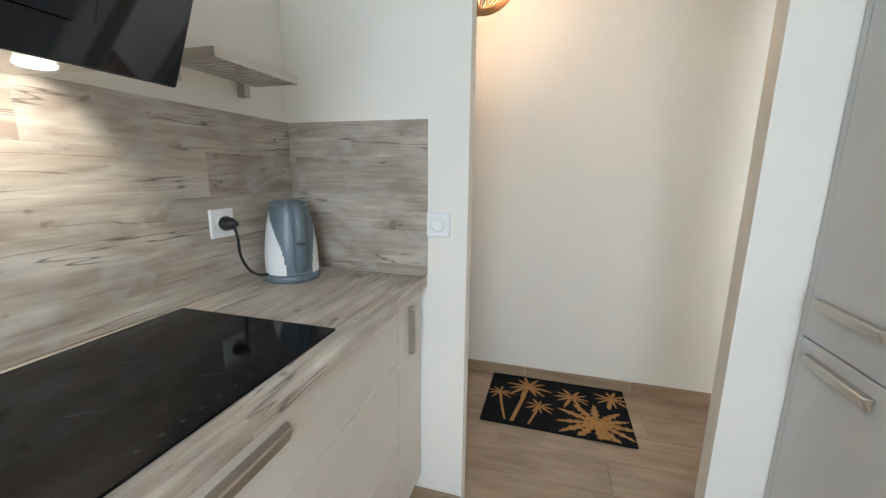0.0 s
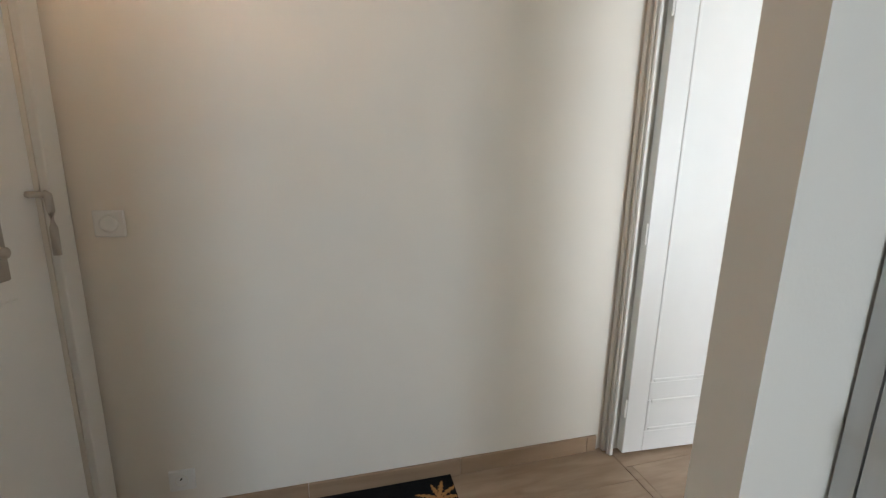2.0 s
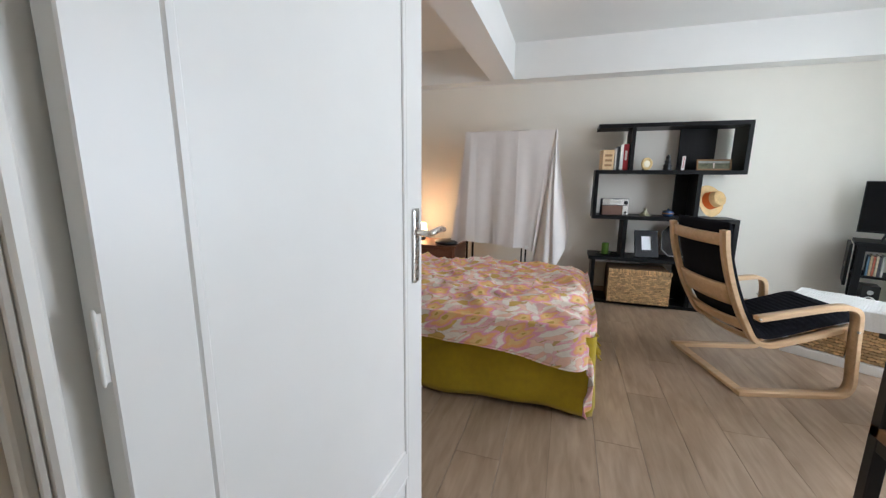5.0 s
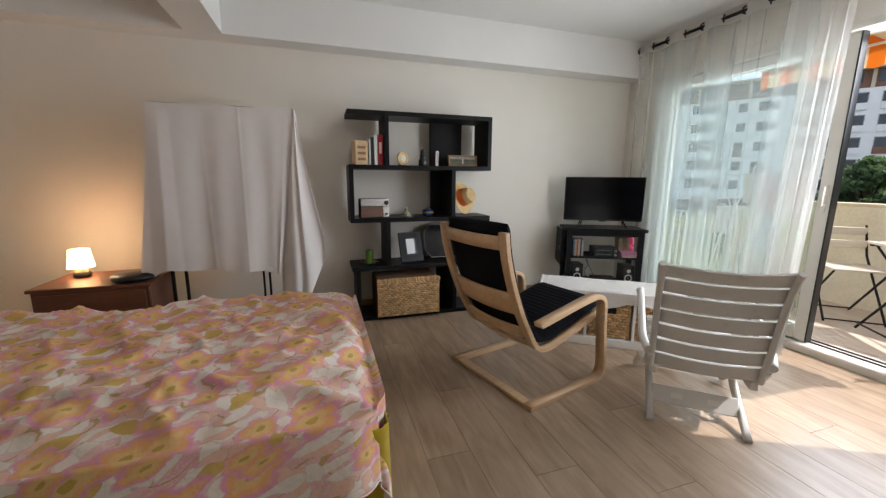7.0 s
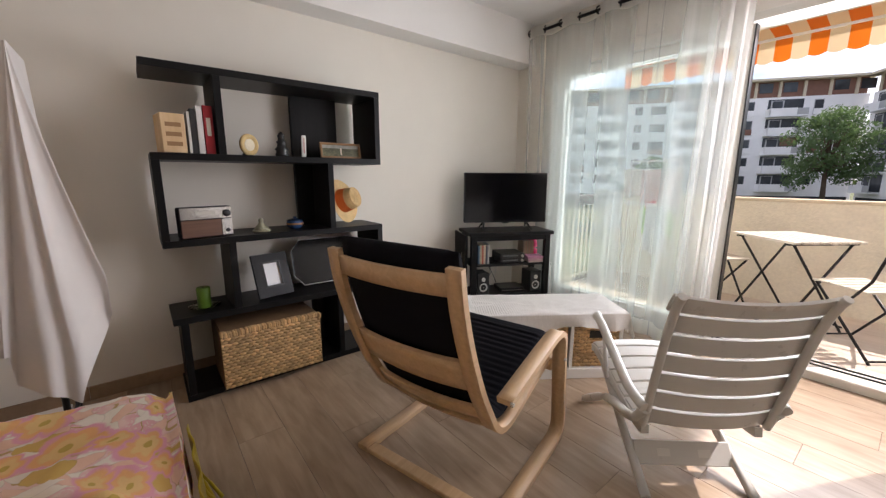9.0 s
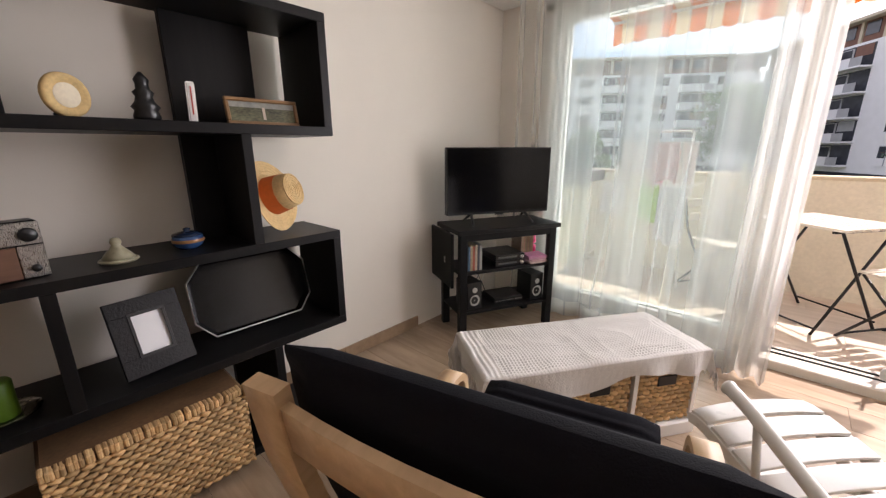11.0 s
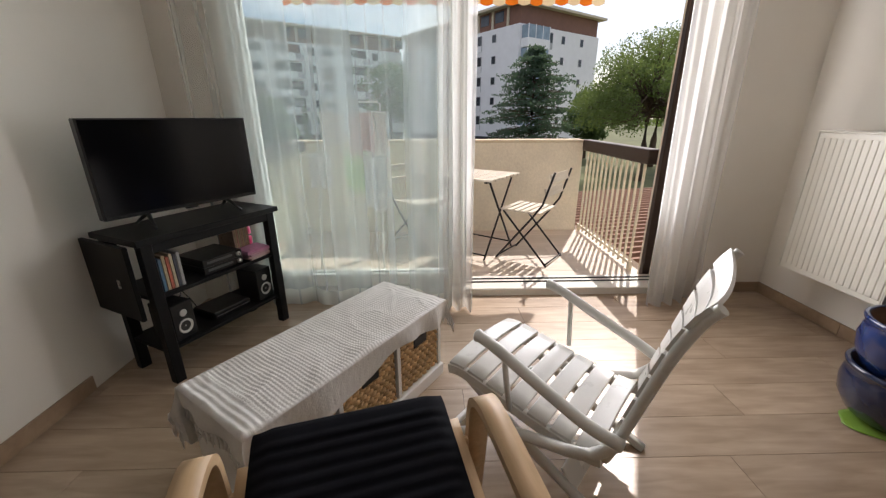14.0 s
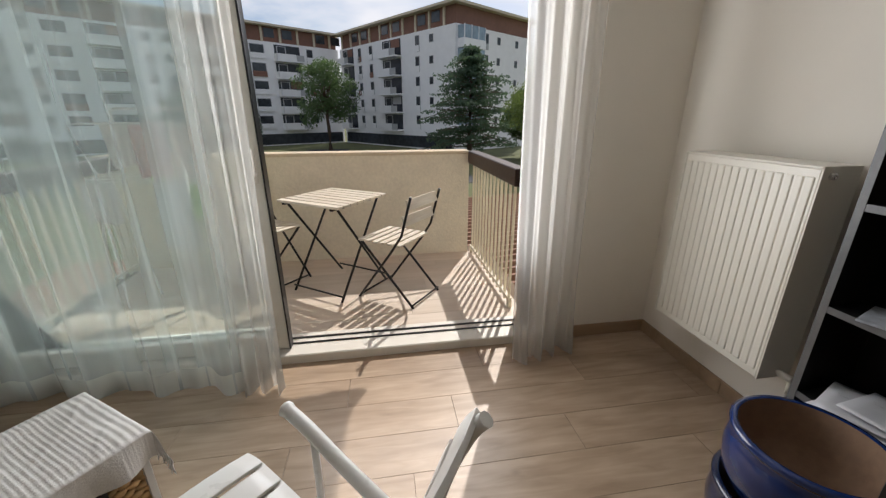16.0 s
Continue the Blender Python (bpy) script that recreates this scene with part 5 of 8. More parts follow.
pf = thing("photo_frame", "dark leather photo frame with a blank white picture", "photo frame", pose(5.60, SY(0.525), z4, 0, 19, 10))
fr = bmesh.new()
for d in ((-0.105, 0.105, 0, 0.062), (-0.105, 0.105, 0.208, 0.262), (-0.105, -0.050, 0.062, 0.208), (0.050, 0.105, 0.062, 0.208)):
    box(fr, -0.02, 0.0, d[0], d[1], d[2], d[3], 0.001)
part("frame", fr, material("black_leather", (0.012, 0.011, 0.012), 0.4, vary=0.2, scale=30, bump=0.4, bump_scale=120, spec=0.25), pf)
fr = bmesh.new()
for d in ((-0.055, 0.055, 0.057, 0.068), (-0.055, 0.055, 0.202, 0.213), (-0.055, -0.045, 0.068, 0.202), (0.045, 0.055, 0.068, 0.202)):
    box(fr, -0.023, -0.019, d[0], d[1], d[2], d[3], 0.001)
part("inner_edge", fr, M_PLASTIC_BLACK, pf)
part("picture", boxes((-0.012, -0.006, -0.05, 0.05, 0.062, 0.208)), material("blank_print", (0.82, 0.82, 0.84), 0.4), pf, "blank white print")

tr = thing("serving_tray", "black eight-sided tray with a thin white edge", "tray", pose(5.70, SY(0.905), z4 + 0.006, 0, 16, 0))
oc = [(-0.24, 0.07), (-0.18, 0.0), (0.18, 0.0), (0.24, 0.07), (0.24, 0.23), (0.18, 0.30), (-0.18, 0.30), (-0.24, 0.23)]
bm = bmesh.new()
lo = [bm.verts.new((0, a * 0.93, 0.01 + b * 0.93)) for a, b in oc]
hi = [bm.verts.new((-0.028, a, b)) for a, b in oc]
bk = [bm.verts.new((0.004, a * 0.95, 0.008 + b * 0.95)) for a, b in oc]
bm.faces.new(lo)
bm.faces.new(bk[::-1])
for i in range(8):
    j = (i + 1) % 8
    bm.faces.new((lo[i], lo[j], hi[j], hi[i]))
    bm.faces.new((bk[i], hi[i], hi[j], bk[j]))
part("tray_body", bm, material("black_lacquer", (0.006, 0.006, 0.007), 0.22, vary=0.1, scale=15), tr)
bm = bmesh.new()
tube(bm, [(-0.028, a, b) for a, b in oc], 0.0032, 6, closed=True)
part("white_edge", bm, M_WHITE, tr, "thin white rim line")


def wicker(bm, x0, x1, y, z0, z1, nx, nz, depth, rnd):
    """Plump tapered strands in slanting rows over a core painted dark as gap shade, on the face y, looking along -y."""
    w, hgt = (x1 - x0) / nx, (z1 - z0) / nz
    for j in range(nz):
        for i in range(nx + 1):
            cx, cz = x0 + (i + (0.5 if j % 2 else 0.0)) * w, z0 + (j + 0.5) * hgt
            half, lean = w * rnd.uniform(0.54, 0.66), (0.07 if j % 2 else -0.07) + rnd.uniform(-0.08, 0.08)
            rings = []
            for f, fat in ((-1.0, 0.22), (-0.45, 0.95), (0.3, 1.0), (1.0, 0.25)):
                px = min(max(cx + f * half, x0 + 0.001), x1 - 0.001)
                pz = cz + f * half * lean
                out = depth * (0.15 + 0.85 * (1 - f * f)) * rnd.uniform(0.85, 1.15)
                r = hgt * 0.56 * fat
                rings.append([bm.verts.new((px, y - out, pz + r * 0.55)), bm.verts.new((px, y - out, pz - r * 0.55)), bm.verts.new((px, y - out * 0.2, pz - r)), bm.verts.new((px, y - out * 0.2, pz + r))])
            for a, b in zip(rings, rings[1:]):
                for k in range(4):
                    bm.faces.new((a[k], a[(k + 1) % 4], b[(k + 1) % 4], b[k])).smooth = True


bk = thing("storage_basket", "woven water-hyacinth basket with a lid on the lower shelf", "basket", pose(5.435, SY(0.455), 0.036, 0, 0, -90))
bk_w, bk_h, bk_d = 0.535, 0.325, 0.33
part("core", boxes((-bk_w / 2, bk_w / 2, 0.004, bk_d, 0, bk_h), bev=0.01), M_WICKER_SHADE, bk)
rnd = random.Random(5)
bm = bmesh.new()
wicker(bm, -bk_w / 2, bk_w / 2, 0.004, 0.006, bk_h - 0.028, 16, 17, 0.014, rnd)
part("weave", bm, M_WICKER, bk)["kind"] = "stuff"
bm = bmesh.new()
for k in range(44):
    box(bm, -bk_w / 2 + k * bk_w / 44, -bk_w / 2 + (k + 1.1) * bk_w / 44, -0.008 - rnd.uniform(0, 0.004), 0.03, bk_h - 0.026, bk_h + 0.004, 0.004, pose(0, 0, 0, 0, rnd.uniform(-1, 1), 0))
part("rim", bm, M_WICKER, bk)["kind"] = "stuff"


# ---- television stand and television ----
ts = thing("television_stand", "black wooden three-tier stand holding the television", "tv stand", pose(5.482, -0.390, 0, 0, 0, -116.3))
SW, SD = 0.745, 0.365
bx("top", M_BLACK, ts, -SW / 2, SW / 2, -SD / 2, SD / 2, 0.700, 0.728, bev=0.003)
bm = boxes((-SW / 2 + 0.03, SW / 2 - 0.03, -SD / 2 + 0.022, -SD / 2 + 0.04, 0.655, 0.70), (-SW / 2 + 0.03, SW / 2 - 0.03, SD / 2 - 0.04, SD / 2 - 0.022, 0.655, 0.70))
part("apron", bm, M_BLACK, ts)
for sx in (-1, 1):
    for sy in (-1, 1):
        bm = bmesh.new()
        x, y = sx * (SW / 2 - 0.045), sy * (SD / 2 - 0.04)
        vs = box(bm, x - 0.024, x + 0.024, y - 0.022, y + 0.022, 0, 0.70, 0.002)
        part("leg", bm, M_BLACKZ, ts)
for z in (0.165, 0.435):
    bx("shelf", M_BLACK, ts, -SW / 2 + 0.025, SW / 2 - 0.025, -SD / 2 + 0.03, SD / 2 - 0.03, z, z + 0.018, bev=0.002)
bx("drop_leaf", M_BLACKZ, ts, -SW / 2 - 0.024, -SW / 2 - 0.004, -SD / 2 + 0.06, SD / 2 + 0.05, 0.35, 0.70, bev=0.003)
bx("leaf_catch", M_CHROME, ts, -SW / 2 - 0.029, -SW / 2 - 0.024, -0.03, -0.015, 0.50, 0.54, bev=0.001)

tv = thing("television", "flat black television on two splayed feet, switched off", "television", pose(5.478, -0.382, 0.729, 0, 0, -121.5))
bx("housing", M_PLASTIC_BLACK, tv, -0.363, 0.363, -0.008, 0.040, 0.062, 0.485, bev=0.004)
bx("screen", M_SCREEN, tv, -0.355, 0.355, -0.0095, -0.0078, 0.078, 0.478)
bx("lower_bezel", material("bezel_gloss", (0.012, 0.012, 0.013), 0.2), tv, -0.355, 0.355, -0.011, -0.0078, 0.063, 0.077, bev=0.001)
bx("sensor", M_PLASTIC_BLACK, tv, -0.03, 0.03, -0.012, 0.0, 0.054, 0.064, bev=0.002)
for sx in (-0.19, 0.19):
    bm = bmesh.new()
    for sy in (-1, 1):
        tube(bm, [(sx, 0.012, 0.066), (sx + 0.02 * (1 if sx > 0 else -1), 0.012 + sy * 0.095, 0.006)], [0.011, 0.006], 6)
    part("foot", bm, M_PLASTIC_BLACK, tv)


def on_stand(name, label, cat, x, y, z, rz=0, group=""):
    return thing(name, label, cat, pose(5.482, -0.390, 0, 0, 0, -116.3) @ pose(x, y, z, 0, 0, rz), group)


for sx in (-0.235, 0.245):
    sp = on_stand("loudspeaker", "small black loudspeaker with a white cone on the lowest tier", "speaker", sx, -0.05, 0.184, 6, "speakers under the television")
    bx("cabinet", M_PLASTIC_BLACK, sp, -0.055, 0.055, -0.07, 0.08, 0, 0.185, bev=0.003)
    bm = bmesh.new()
    lathe(bm, [(0.036, 0), (0.038, 0.004), (0.034, 0.006), (0.020, -0.004), (0.012, -0.004), (0.0, 0.002)], 24, pose(0, -0.07, 0.062, 90), cap=False)
    part("woofer", bm, material("silver_cone", (0.62, 0.62, 0.60), 0.3, 0.3), sp, "silver-white woofer cone")
    bm = bmesh.new()
    lathe(bm, [(0.018, 0), (0.019, 0.003), (0.015, 0.005), (0.007, 0.001), (0.0, 0.005)], 20, pose(0, -0.07, 0.132, 90), cap=False)
    part("tweeter", bm, material("silver_dome", (0.55, 0.55, 0.53), 0.3, 0.3), sp)
st = on_stand("stereo", "black compact stereo with round silver knobs", "stereo", 0.03, -0.02, 0.454)
for z0, z1 in ((0, 0.036), (0.038, 0.078)):
    bx("unit", M_PLASTIC_BLACK, st, -0.11, 0.11, -0.10, 0.12, z0, z1, bev=0.002)
    bm = bmesh.new()
    lathe(bm, [(0.013, 0), (0.012, 0.014), (0, 0.014)], 16, pose(0.085, -0.10, (z0 + z1) / 2, 90), cap=False)
    part("knob", bm, M_CHROME, st)
    bx("display", material("display_strip", (0.10, 0.11, 0.11), 0.3), st, -0.09, 0.05, -0.1015, -0.0995, (z0 + z1) / 2 - 0.004, (z0 + z1) / 2 + 0.008)
cols = [(0.10, 0.19, 0.28), (0.5, 0.40, 0.25), (0.45, 0.12, 0.07), (0.6, 0.5, 0.36), (0.07, 0.07, 0.09), (0.45, 0.45, 0.43)]
for i in range(6):
    dv = on_stand("video_case", "upright video case on the middle tier", "case", -0.275 + 0.0165 * i, -0.06, 0.454, 0, "video cases")
    bx("case", material("case_print", cols[i], 0.35, vary=0.25, scale=40), dv, -0.007, 0.007, -0.07, 0.06, 0, 0.158 + 0.01 * (i % 2), bev=0.001)
for i in range(9):
    cdx = on_stand("music_disc", "upright disc case on the middle tier", "case", 0.165 + 0.011 * i, 0.02, 0.454 + 0.055, 3, "disc cases")
    bx("case", material("disc_print", (0.35 + 0.05 * (i % 3), 0.25 + 0.06 * (i % 2), 0.18), 0.3, vary=0.3, scale=40), cdx, -0.0045, 0.0045, -0.06, 0.06, 0, 0.115, bev=0.0008)
for i in range(5):
    cdx = on_stand("music_disc", "disc case lying in a low stack", "case", 0.235, -0.085, 0.454 + 0.0105 * i, random.Random(i).uniform(-7, 7), "disc cases")
    bx("case", material("flat_disc_print", (0.55, 0.42 - 0.05 * i, 0.38), 0.3, vary=0.2, scale=40), cdx, -0.07, 0.07, -0.06, 0.06, 0, 0.0095, bev=0.001)
pp = on_stand("pink_bag", "bright pink rolled pouch behind the discs", "pouch", 0.29, 0.03, 0.454, 10)
bm = bmesh.new()
tube(bm, smooth_path([(0, 0, 0.035), (0, 0, 0.12), (-0.02, 0, 0.18), (-0.07, 0, 0.20)], 5), [0.034] * 15 + [0.025], 10)
part("pouch_body", bm, material("pink_plastic", (0.75, 0.02, 0.15), 0.4, vary=0.1, scale=20), pp)
bxp = on_stand("set_top_box", "flat black set-top box on the lowest tier", "box", 0.05, 0.0, 0.184)
bx("case", M_PLASTIC_BLACK, bxp, -0.11, 0.11, -0.09, 0.09, 0, 0.035, bev=0.004)
bx("front_line", M_CHROME, bxp, -0.10, 0.10, -0.0915, -0.0895, 0.012, 0.016)
cb = on_stand("cable", "loose black and white cables behind the stand", "cable", -0.06, 0.15, 0.185)
for k in range(4):
    rk = random.Random(k + 3)
    bm = bmesh.new()
    tube(bm, smooth_path([(rk.uniform(-0.05, 0.08), 0, 0.0), (rk.uniform(-0.05, 0.05), 0.01, 0.06), (rk.uniform(-0.06, 0.06), 0.0, 0.12), (rk.uniform(-0.05, 0.05), 0.01, 0.2), (rk.uniform(-0.02, 0.06), 0.01, 0.25)], 6), 0.003, 5)
    part("strand", bm, M_PLASTIC_BLACK if k % 2 else M_WHITE, cb)

# ---- storage bench with baskets and throw ----
BENCH = pose(4.635, 0.235, 0, 0, 0, -125.1)
be = thing("storage_bench", "white wooden bench with three basket compartments", "bench", BENCH)
BL, BW, BH = 0.95, 0.345, 0.395
bx("seat_board", M_WHITE, be, -BL / 2, BL / 2, -BW / 2, BW / 2, BH - 0.022, BH, bev=0.003)
bx("base", M_WHITE, be, -BL / 2 - 0.008, BL / 2 + 0.008, -BW / 2 - 0.012, BW / 2, 0, 0.062, bev=0.003)
for x in (-BL / 2, -BL / 6, BL / 6, BL / 2 - 0.02):
    bx("divider", M_WHITE, be, x, x + 0.02, -BW / 2, BW / 2, 0.062, BH - 0.022, bev=0.001)
bx("back", M_WHITE, be, -BL / 2, BL / 2, BW / 2 - 0.008, BW / 2 + 0.002, 0.062, BH - 0.022)
bx("front_rail", M_WHITE, be, -BL / 2, BL / 2, -BW / 2 - 0.003, -BW / 2 + 0.012, BH - 0.072, BH - 0.022, bev=0.001)
for i in range(3):
    x0 = -BL / 2 + 0.024 + i * (BL / 3 - 0.002)
    w = BL / 3 - 0.034
    ba = thing("basket_drawer", "woven basket drawer with a dark grip slot", "basket", BENCH @ pose(x0 + w / 2, -BW / 2 + 0.012, 0.063), "baskets in the bench")
    hgt = BH - 0.14
    part("core", boxes((-w / 2, w / 2, 0.004, BW - 0.04, 0, hgt), bev=0.006), M_WICKER_SHADE, ba)
    bm = bmesh.new()
    wicker(bm, -w / 2, w / 2, 0.004, 0.003, hgt - 0.002, 8, 12, 0.012, random.Random(20 + i))
    part("weave", bm, M_WICKER, ba)["kind"] = "stuff"
    bx("grip_slot", M_BLACKMETAL, ba, -0.045, 0.045, -0.010, -0.004, hgt - 0.07, hgt - 0.025, bev=0.002)

th = thing("woven_throw", "off-white honeycomb cotton throw draped over the bench", "blanket", BENCH)
TL, TW = 0.965, 0.36


def throw_at(u, v):
    """u along the bench, v across: hangs on both long sides and over both ends."""
    drop_e, drop_f, drop_b = 0.085, 0.115, 0.20
    a = (u * (TL + 2 * drop_e)) - drop_e
    b = (v * (TW + drop_f + drop_b)) - drop_f
    x, y, z = min(max(a, 0), TL) - TL / 2, min(max(b, 0), TW) - TW / 2, BH + 0.013
    dx = max(-a, 0, a - TL)
    dy = max(-b, 0, b - TW)
    if dx:
        z -= dx
        x += math.copysign(0.010 + 0.012 * math.sin(b * 30 + 1) * min(1, dx * 9), x)
    if dy:
        z -= dy * (1 + 0.28 * math.sin(a * 5.5 + 0.8) + 0.12 * math.sin(a * 17))
        y += math.copysign(0.012 + 0.014 * math.sin(a * 23 + 2 * math.sin(a * 7)) * min(1, dy * 9), y)
    if dx and dy:
        z += min(dx, dy) * 0.8
        x += math.copysign(min(dx, dy) * 0.25, x)
        y += math.copysign(min(dx, dy) * 0.25, y)
    if not dx and not dy:
        z += 0.006 * noise.noise((a * 7, b * 7, 0.3)) + 0.012 * max(0, noise.noise((a * 3.2, b * 9, 4.0)))
        z += 0.003 * max(0, 1 - 4 * abs(noise.noise((a * 4.0 - b * 3, b * 8 + a * 2, 9.0)))) + 0.003 * max(0, 1 - 4 * abs(noise.noise((a * 9, b * 6 - a * 5, 3.0))))
    border = a < 0.07 or a > TL - 0.07
    k = 0.0030 * (math.tanh(2.5 * math.sin((a + b) * 225) * math.sin((a - b) * 225)) if not border else math.sin(a * 300) * 0.55)
    z += k if not dy else 0
    y += math.copysign(k, y) if dy else 0
    return (x, y, max(z, 0.07))


bm = bmesh.new()
sheet(bm, 280, 150, throw_at)
part("cloth", bm, M_THROW, th)
bm = bmesh.new()
rnd = random.Random(9)
for end in (0.0, 1.0):
    for k in range(58):
        q = Vector(throw_at(end, k / 57))
        if q.z < 0.10:
            continue
        tube(bm, [q + Vector((0, 0, 0.004)), q + Vector((rnd.uniform(-0.006, 0.006), rnd.uniform(-0.006, 0.006), -0.02)), q + Vector((rnd.uniform(-0.008, 0.008), rnd.uniform(-0.008, 0.008), -0.045))], [0.002, 0.003, 0.0015], 4)
part("fringe", bm, M_THROW, th, "short knotted fringe")["kind"] = "stuff"


# ---- bentwood armchair ----
ac = thing("armchair", "bent birch cantilever armchair with a black ribbed cushion", "armchair", pose(4.29, 1.362, 0, 0, 0, -164.5))
seat_line = smooth_path([(-0.145, 0.935), (-0.125, 0.81), (-0.08, 0.66), (-0.015, 0.50), (0.045, 0.39), (0.085, 0.325), (0.13, 0.285), (0.20, 0.275), (0.32, 0.305), (0.47, 0.35), (0.63, 0.395)], 4)
seat_line = [(a, b) for a, b in seat_line]
for sx in (-1, 1):
    bm = bmesh.new()
    x = sx * 0.257
    strip(bm, seat_line, 0.024, x - 0.027, x + 0.027)
    part("seat_rail", bm, M_BIRCH, ac)
    bm = bmesh.new()
    hoop = smooth_path([(0.0, 0.013), (0.30, 0.013), (0.52, 0.013), (0.585, 0.028), (0.612, 0.08), (0.602, 0.20), (0.585, 0.36), (0.578, 0.46), (0.56, 0.512), (0.51, 0.533), (0.40, 0.522), (0.22, 0.488), (0.05, 0.455)], 4)
    x = sx * 0.325
    strip(bm, hoop, 0.023, x - 0.029, x + 0.029)
    part("armrest_hoop", bm, M_BIRCH, ac)
    for yy, zz in ((0.045, 0.46), (0.57, 0.40)):
        bm = bmesh.new()
        lathe(bm, [(0.007, -0.006), (0.007, 0.004), (0.004, 0.006)], 10, pose(sx * 0.356, yy, zz, 0, sx * 90, 0))
        part("bolt", bm, M_CHROME, ac)
for i0 in (1, 9, 15, 20):
    bm = bmesh.new()
    seg = seat_line[i0:i0 + 4] if i0 > 8 else seat_line[i0:i0 + 3]
    strip(bm, [(a - 0.001, b) for a, b in seg], 0.014, -0.231, 0.231, curve=lambda x: 0.018 * (1 - (x / 0.231) ** 2) * -1)
    part("back_slat", bm, M_BIRCH, ac)
bx("floor_bar", M_BIRCH, ac, -0.296, 0.296, -0.0, 0.055, 0.002, 0.024, bev=0.004)
bx("front_bar", M_BIRCH, ac, -0.296, 0.296, 0.565, 0.583, 0.33, 0.385, bev=0.004)


def offset_line(path, off):
    out = []
    for i, (a, b) in enumerate(path):
        p, q = path[max(i - 1, 0)], path[min(i + 1, len(path) - 1)]
        d = Vector((q[0] - p[0], q[1] - p[1])).normalized()
        out.append((a - d.y * off, b + d.x * off))
    return out


def ribbed_cushion():
    line = [(-0.155, 0.962)] + seat_line + [(0.66, 0.405), (0.685, 0.405)]
    dense = []
    for (a, b), (c, d) in zip(line, line[1:]):
        n = max(1, int(math.hypot(c - a, d - b) / 0.006))
        dense += [(a + (c - a) * k / n, b + (d - b) * k / n) for k in range(n)]
    dense.append(line[-1])
    run = 0.0
    tops = offset_line(dense, 0.065)
    lows = offset_line(dense, 0.014)
    bm = bmesh.new()
    W2 = 0.25
    nx = 10
    grid_t, grid_b = [], []
    for i in range(len(dense)):
        if i:
            run += math.hypot(dense[i][0] - dense[i - 1][0], dense[i][1] - dense[i - 1][1])
        e = min(1, min(i, len(dense) - 1 - i) / 6) ** 0.5
        rib = 0.007 * abs(math.sin(run * math.pi / 0.033))
        rt, rb = [], []
        for j in range(nx + 1):
            x = -W2 + 2 * W2 * j / nx
            side = min(1, (1 - abs(x) / W2) * 8) ** 0.5
            f = e * (0.35 + 0.65 * side)
            ta, tb = tops[i], lows[i]
            mid = ((ta[0] + tb[0]) / 2, (ta[1] + tb[1]) / 2)
            d = Vector((ta[0] - tb[0], ta[1] - tb[1])).normalized()
            rt.append(bm.verts.new((x, mid[0] + d.x * (0.026 * f + rib * side), mid[1] + d.y * (0.026 * f + rib * side))))
            rb.append(bm.verts.new((x, mid[0] - d.x * 0.026 * f, mid[1] - d.y * 0.026 * f)))
        grid_t.append(rt)
        grid_b.append(rb)
    k = len(dense)
    for i in range(k - 1):
        for j in range(nx):
            bm.faces.new((grid_t[i][j], grid_t[i][j + 1], grid_t[i + 1][j + 1], grid_t[i + 1][j])).smooth = True
            bm.faces.new((grid_b[i][j], grid_b[i + 1][j], grid_b[i + 1][j + 1], grid_b[i][j + 1])).smooth = True
        for j in (0, nx):
            bm.faces.new((grid_t[i][j], grid_t[i + 1][j], grid_b[i + 1][j], grid_b[i][j]))
    for i in (0, k - 1):
        for j in range(nx):
            bm.faces.new((grid_t[i][j], grid_b[i][j], grid_b[i][j + 1], grid_t[i][j + 1]))
    part("cushion", bm, M_FABRIC_BLACK, ac, "black ribbed fabric cushion")


ribbed_cushion()


# ---- white folding garden chair ----
wc = thing("garden_chair", "white resin folding recliner with slatted seat and back", "chair", pose(3.842, 0.355, 0, 0, 0, math.degrees(math.atan2(-0.75, -0.66))))
seat_pts = smooth_path([(0.285, 0.335), (0.22, 0.342), (0.08, 0.318), (-0.08, 0.285), (-0.22, 0.268), (-0.29, 0.275)], 6)
back_pts = smooth_path([(-0.285, 0.285), (-0.305, 0.345), (-0.335, 0.46), (-0.365, 0.58), (-0.398, 0.70), (-0.435, 0.795), (-0.462, 0.835)], 6)


def slats(line, count, gap, w_fn, name, bow):
    tot = [0.0]
    for a, b in zip(line, line[1:]):
        tot.append(tot[-1] + math.hypot(b[0] - a[0], b[1] - a[1]))

    def at(s):
        for i in range(len(line) - 1):
            if s <= tot[i + 1] or i == len(line) - 2:
                f = (s - tot[i]) / (tot[i + 1] - tot[i])
                return (line[i][0] + (line[i + 1][0] - line[i][0]) * f, line[i][1] + (line[i + 1][1] - line[i][1]) * f)
    step = tot[-1] / count
    for k in range(count):
        s0, s1 = k * step + gap / 2, (k + 1) * step - gap / 2
        bm = bmesh.new()
        w = w_fn((k + 0.5) / count)
        strip(bm, [at(s0), at(s0 + 0.004), at((s0 + s1) / 2), at(s1 - 0.004), at(s1)], 0.011, -w, w, curve=lambda x, w=w: bow * (1 - (x / w) ** 2))
        part(name, bm, M_PLASTIC_WHITE, wc)


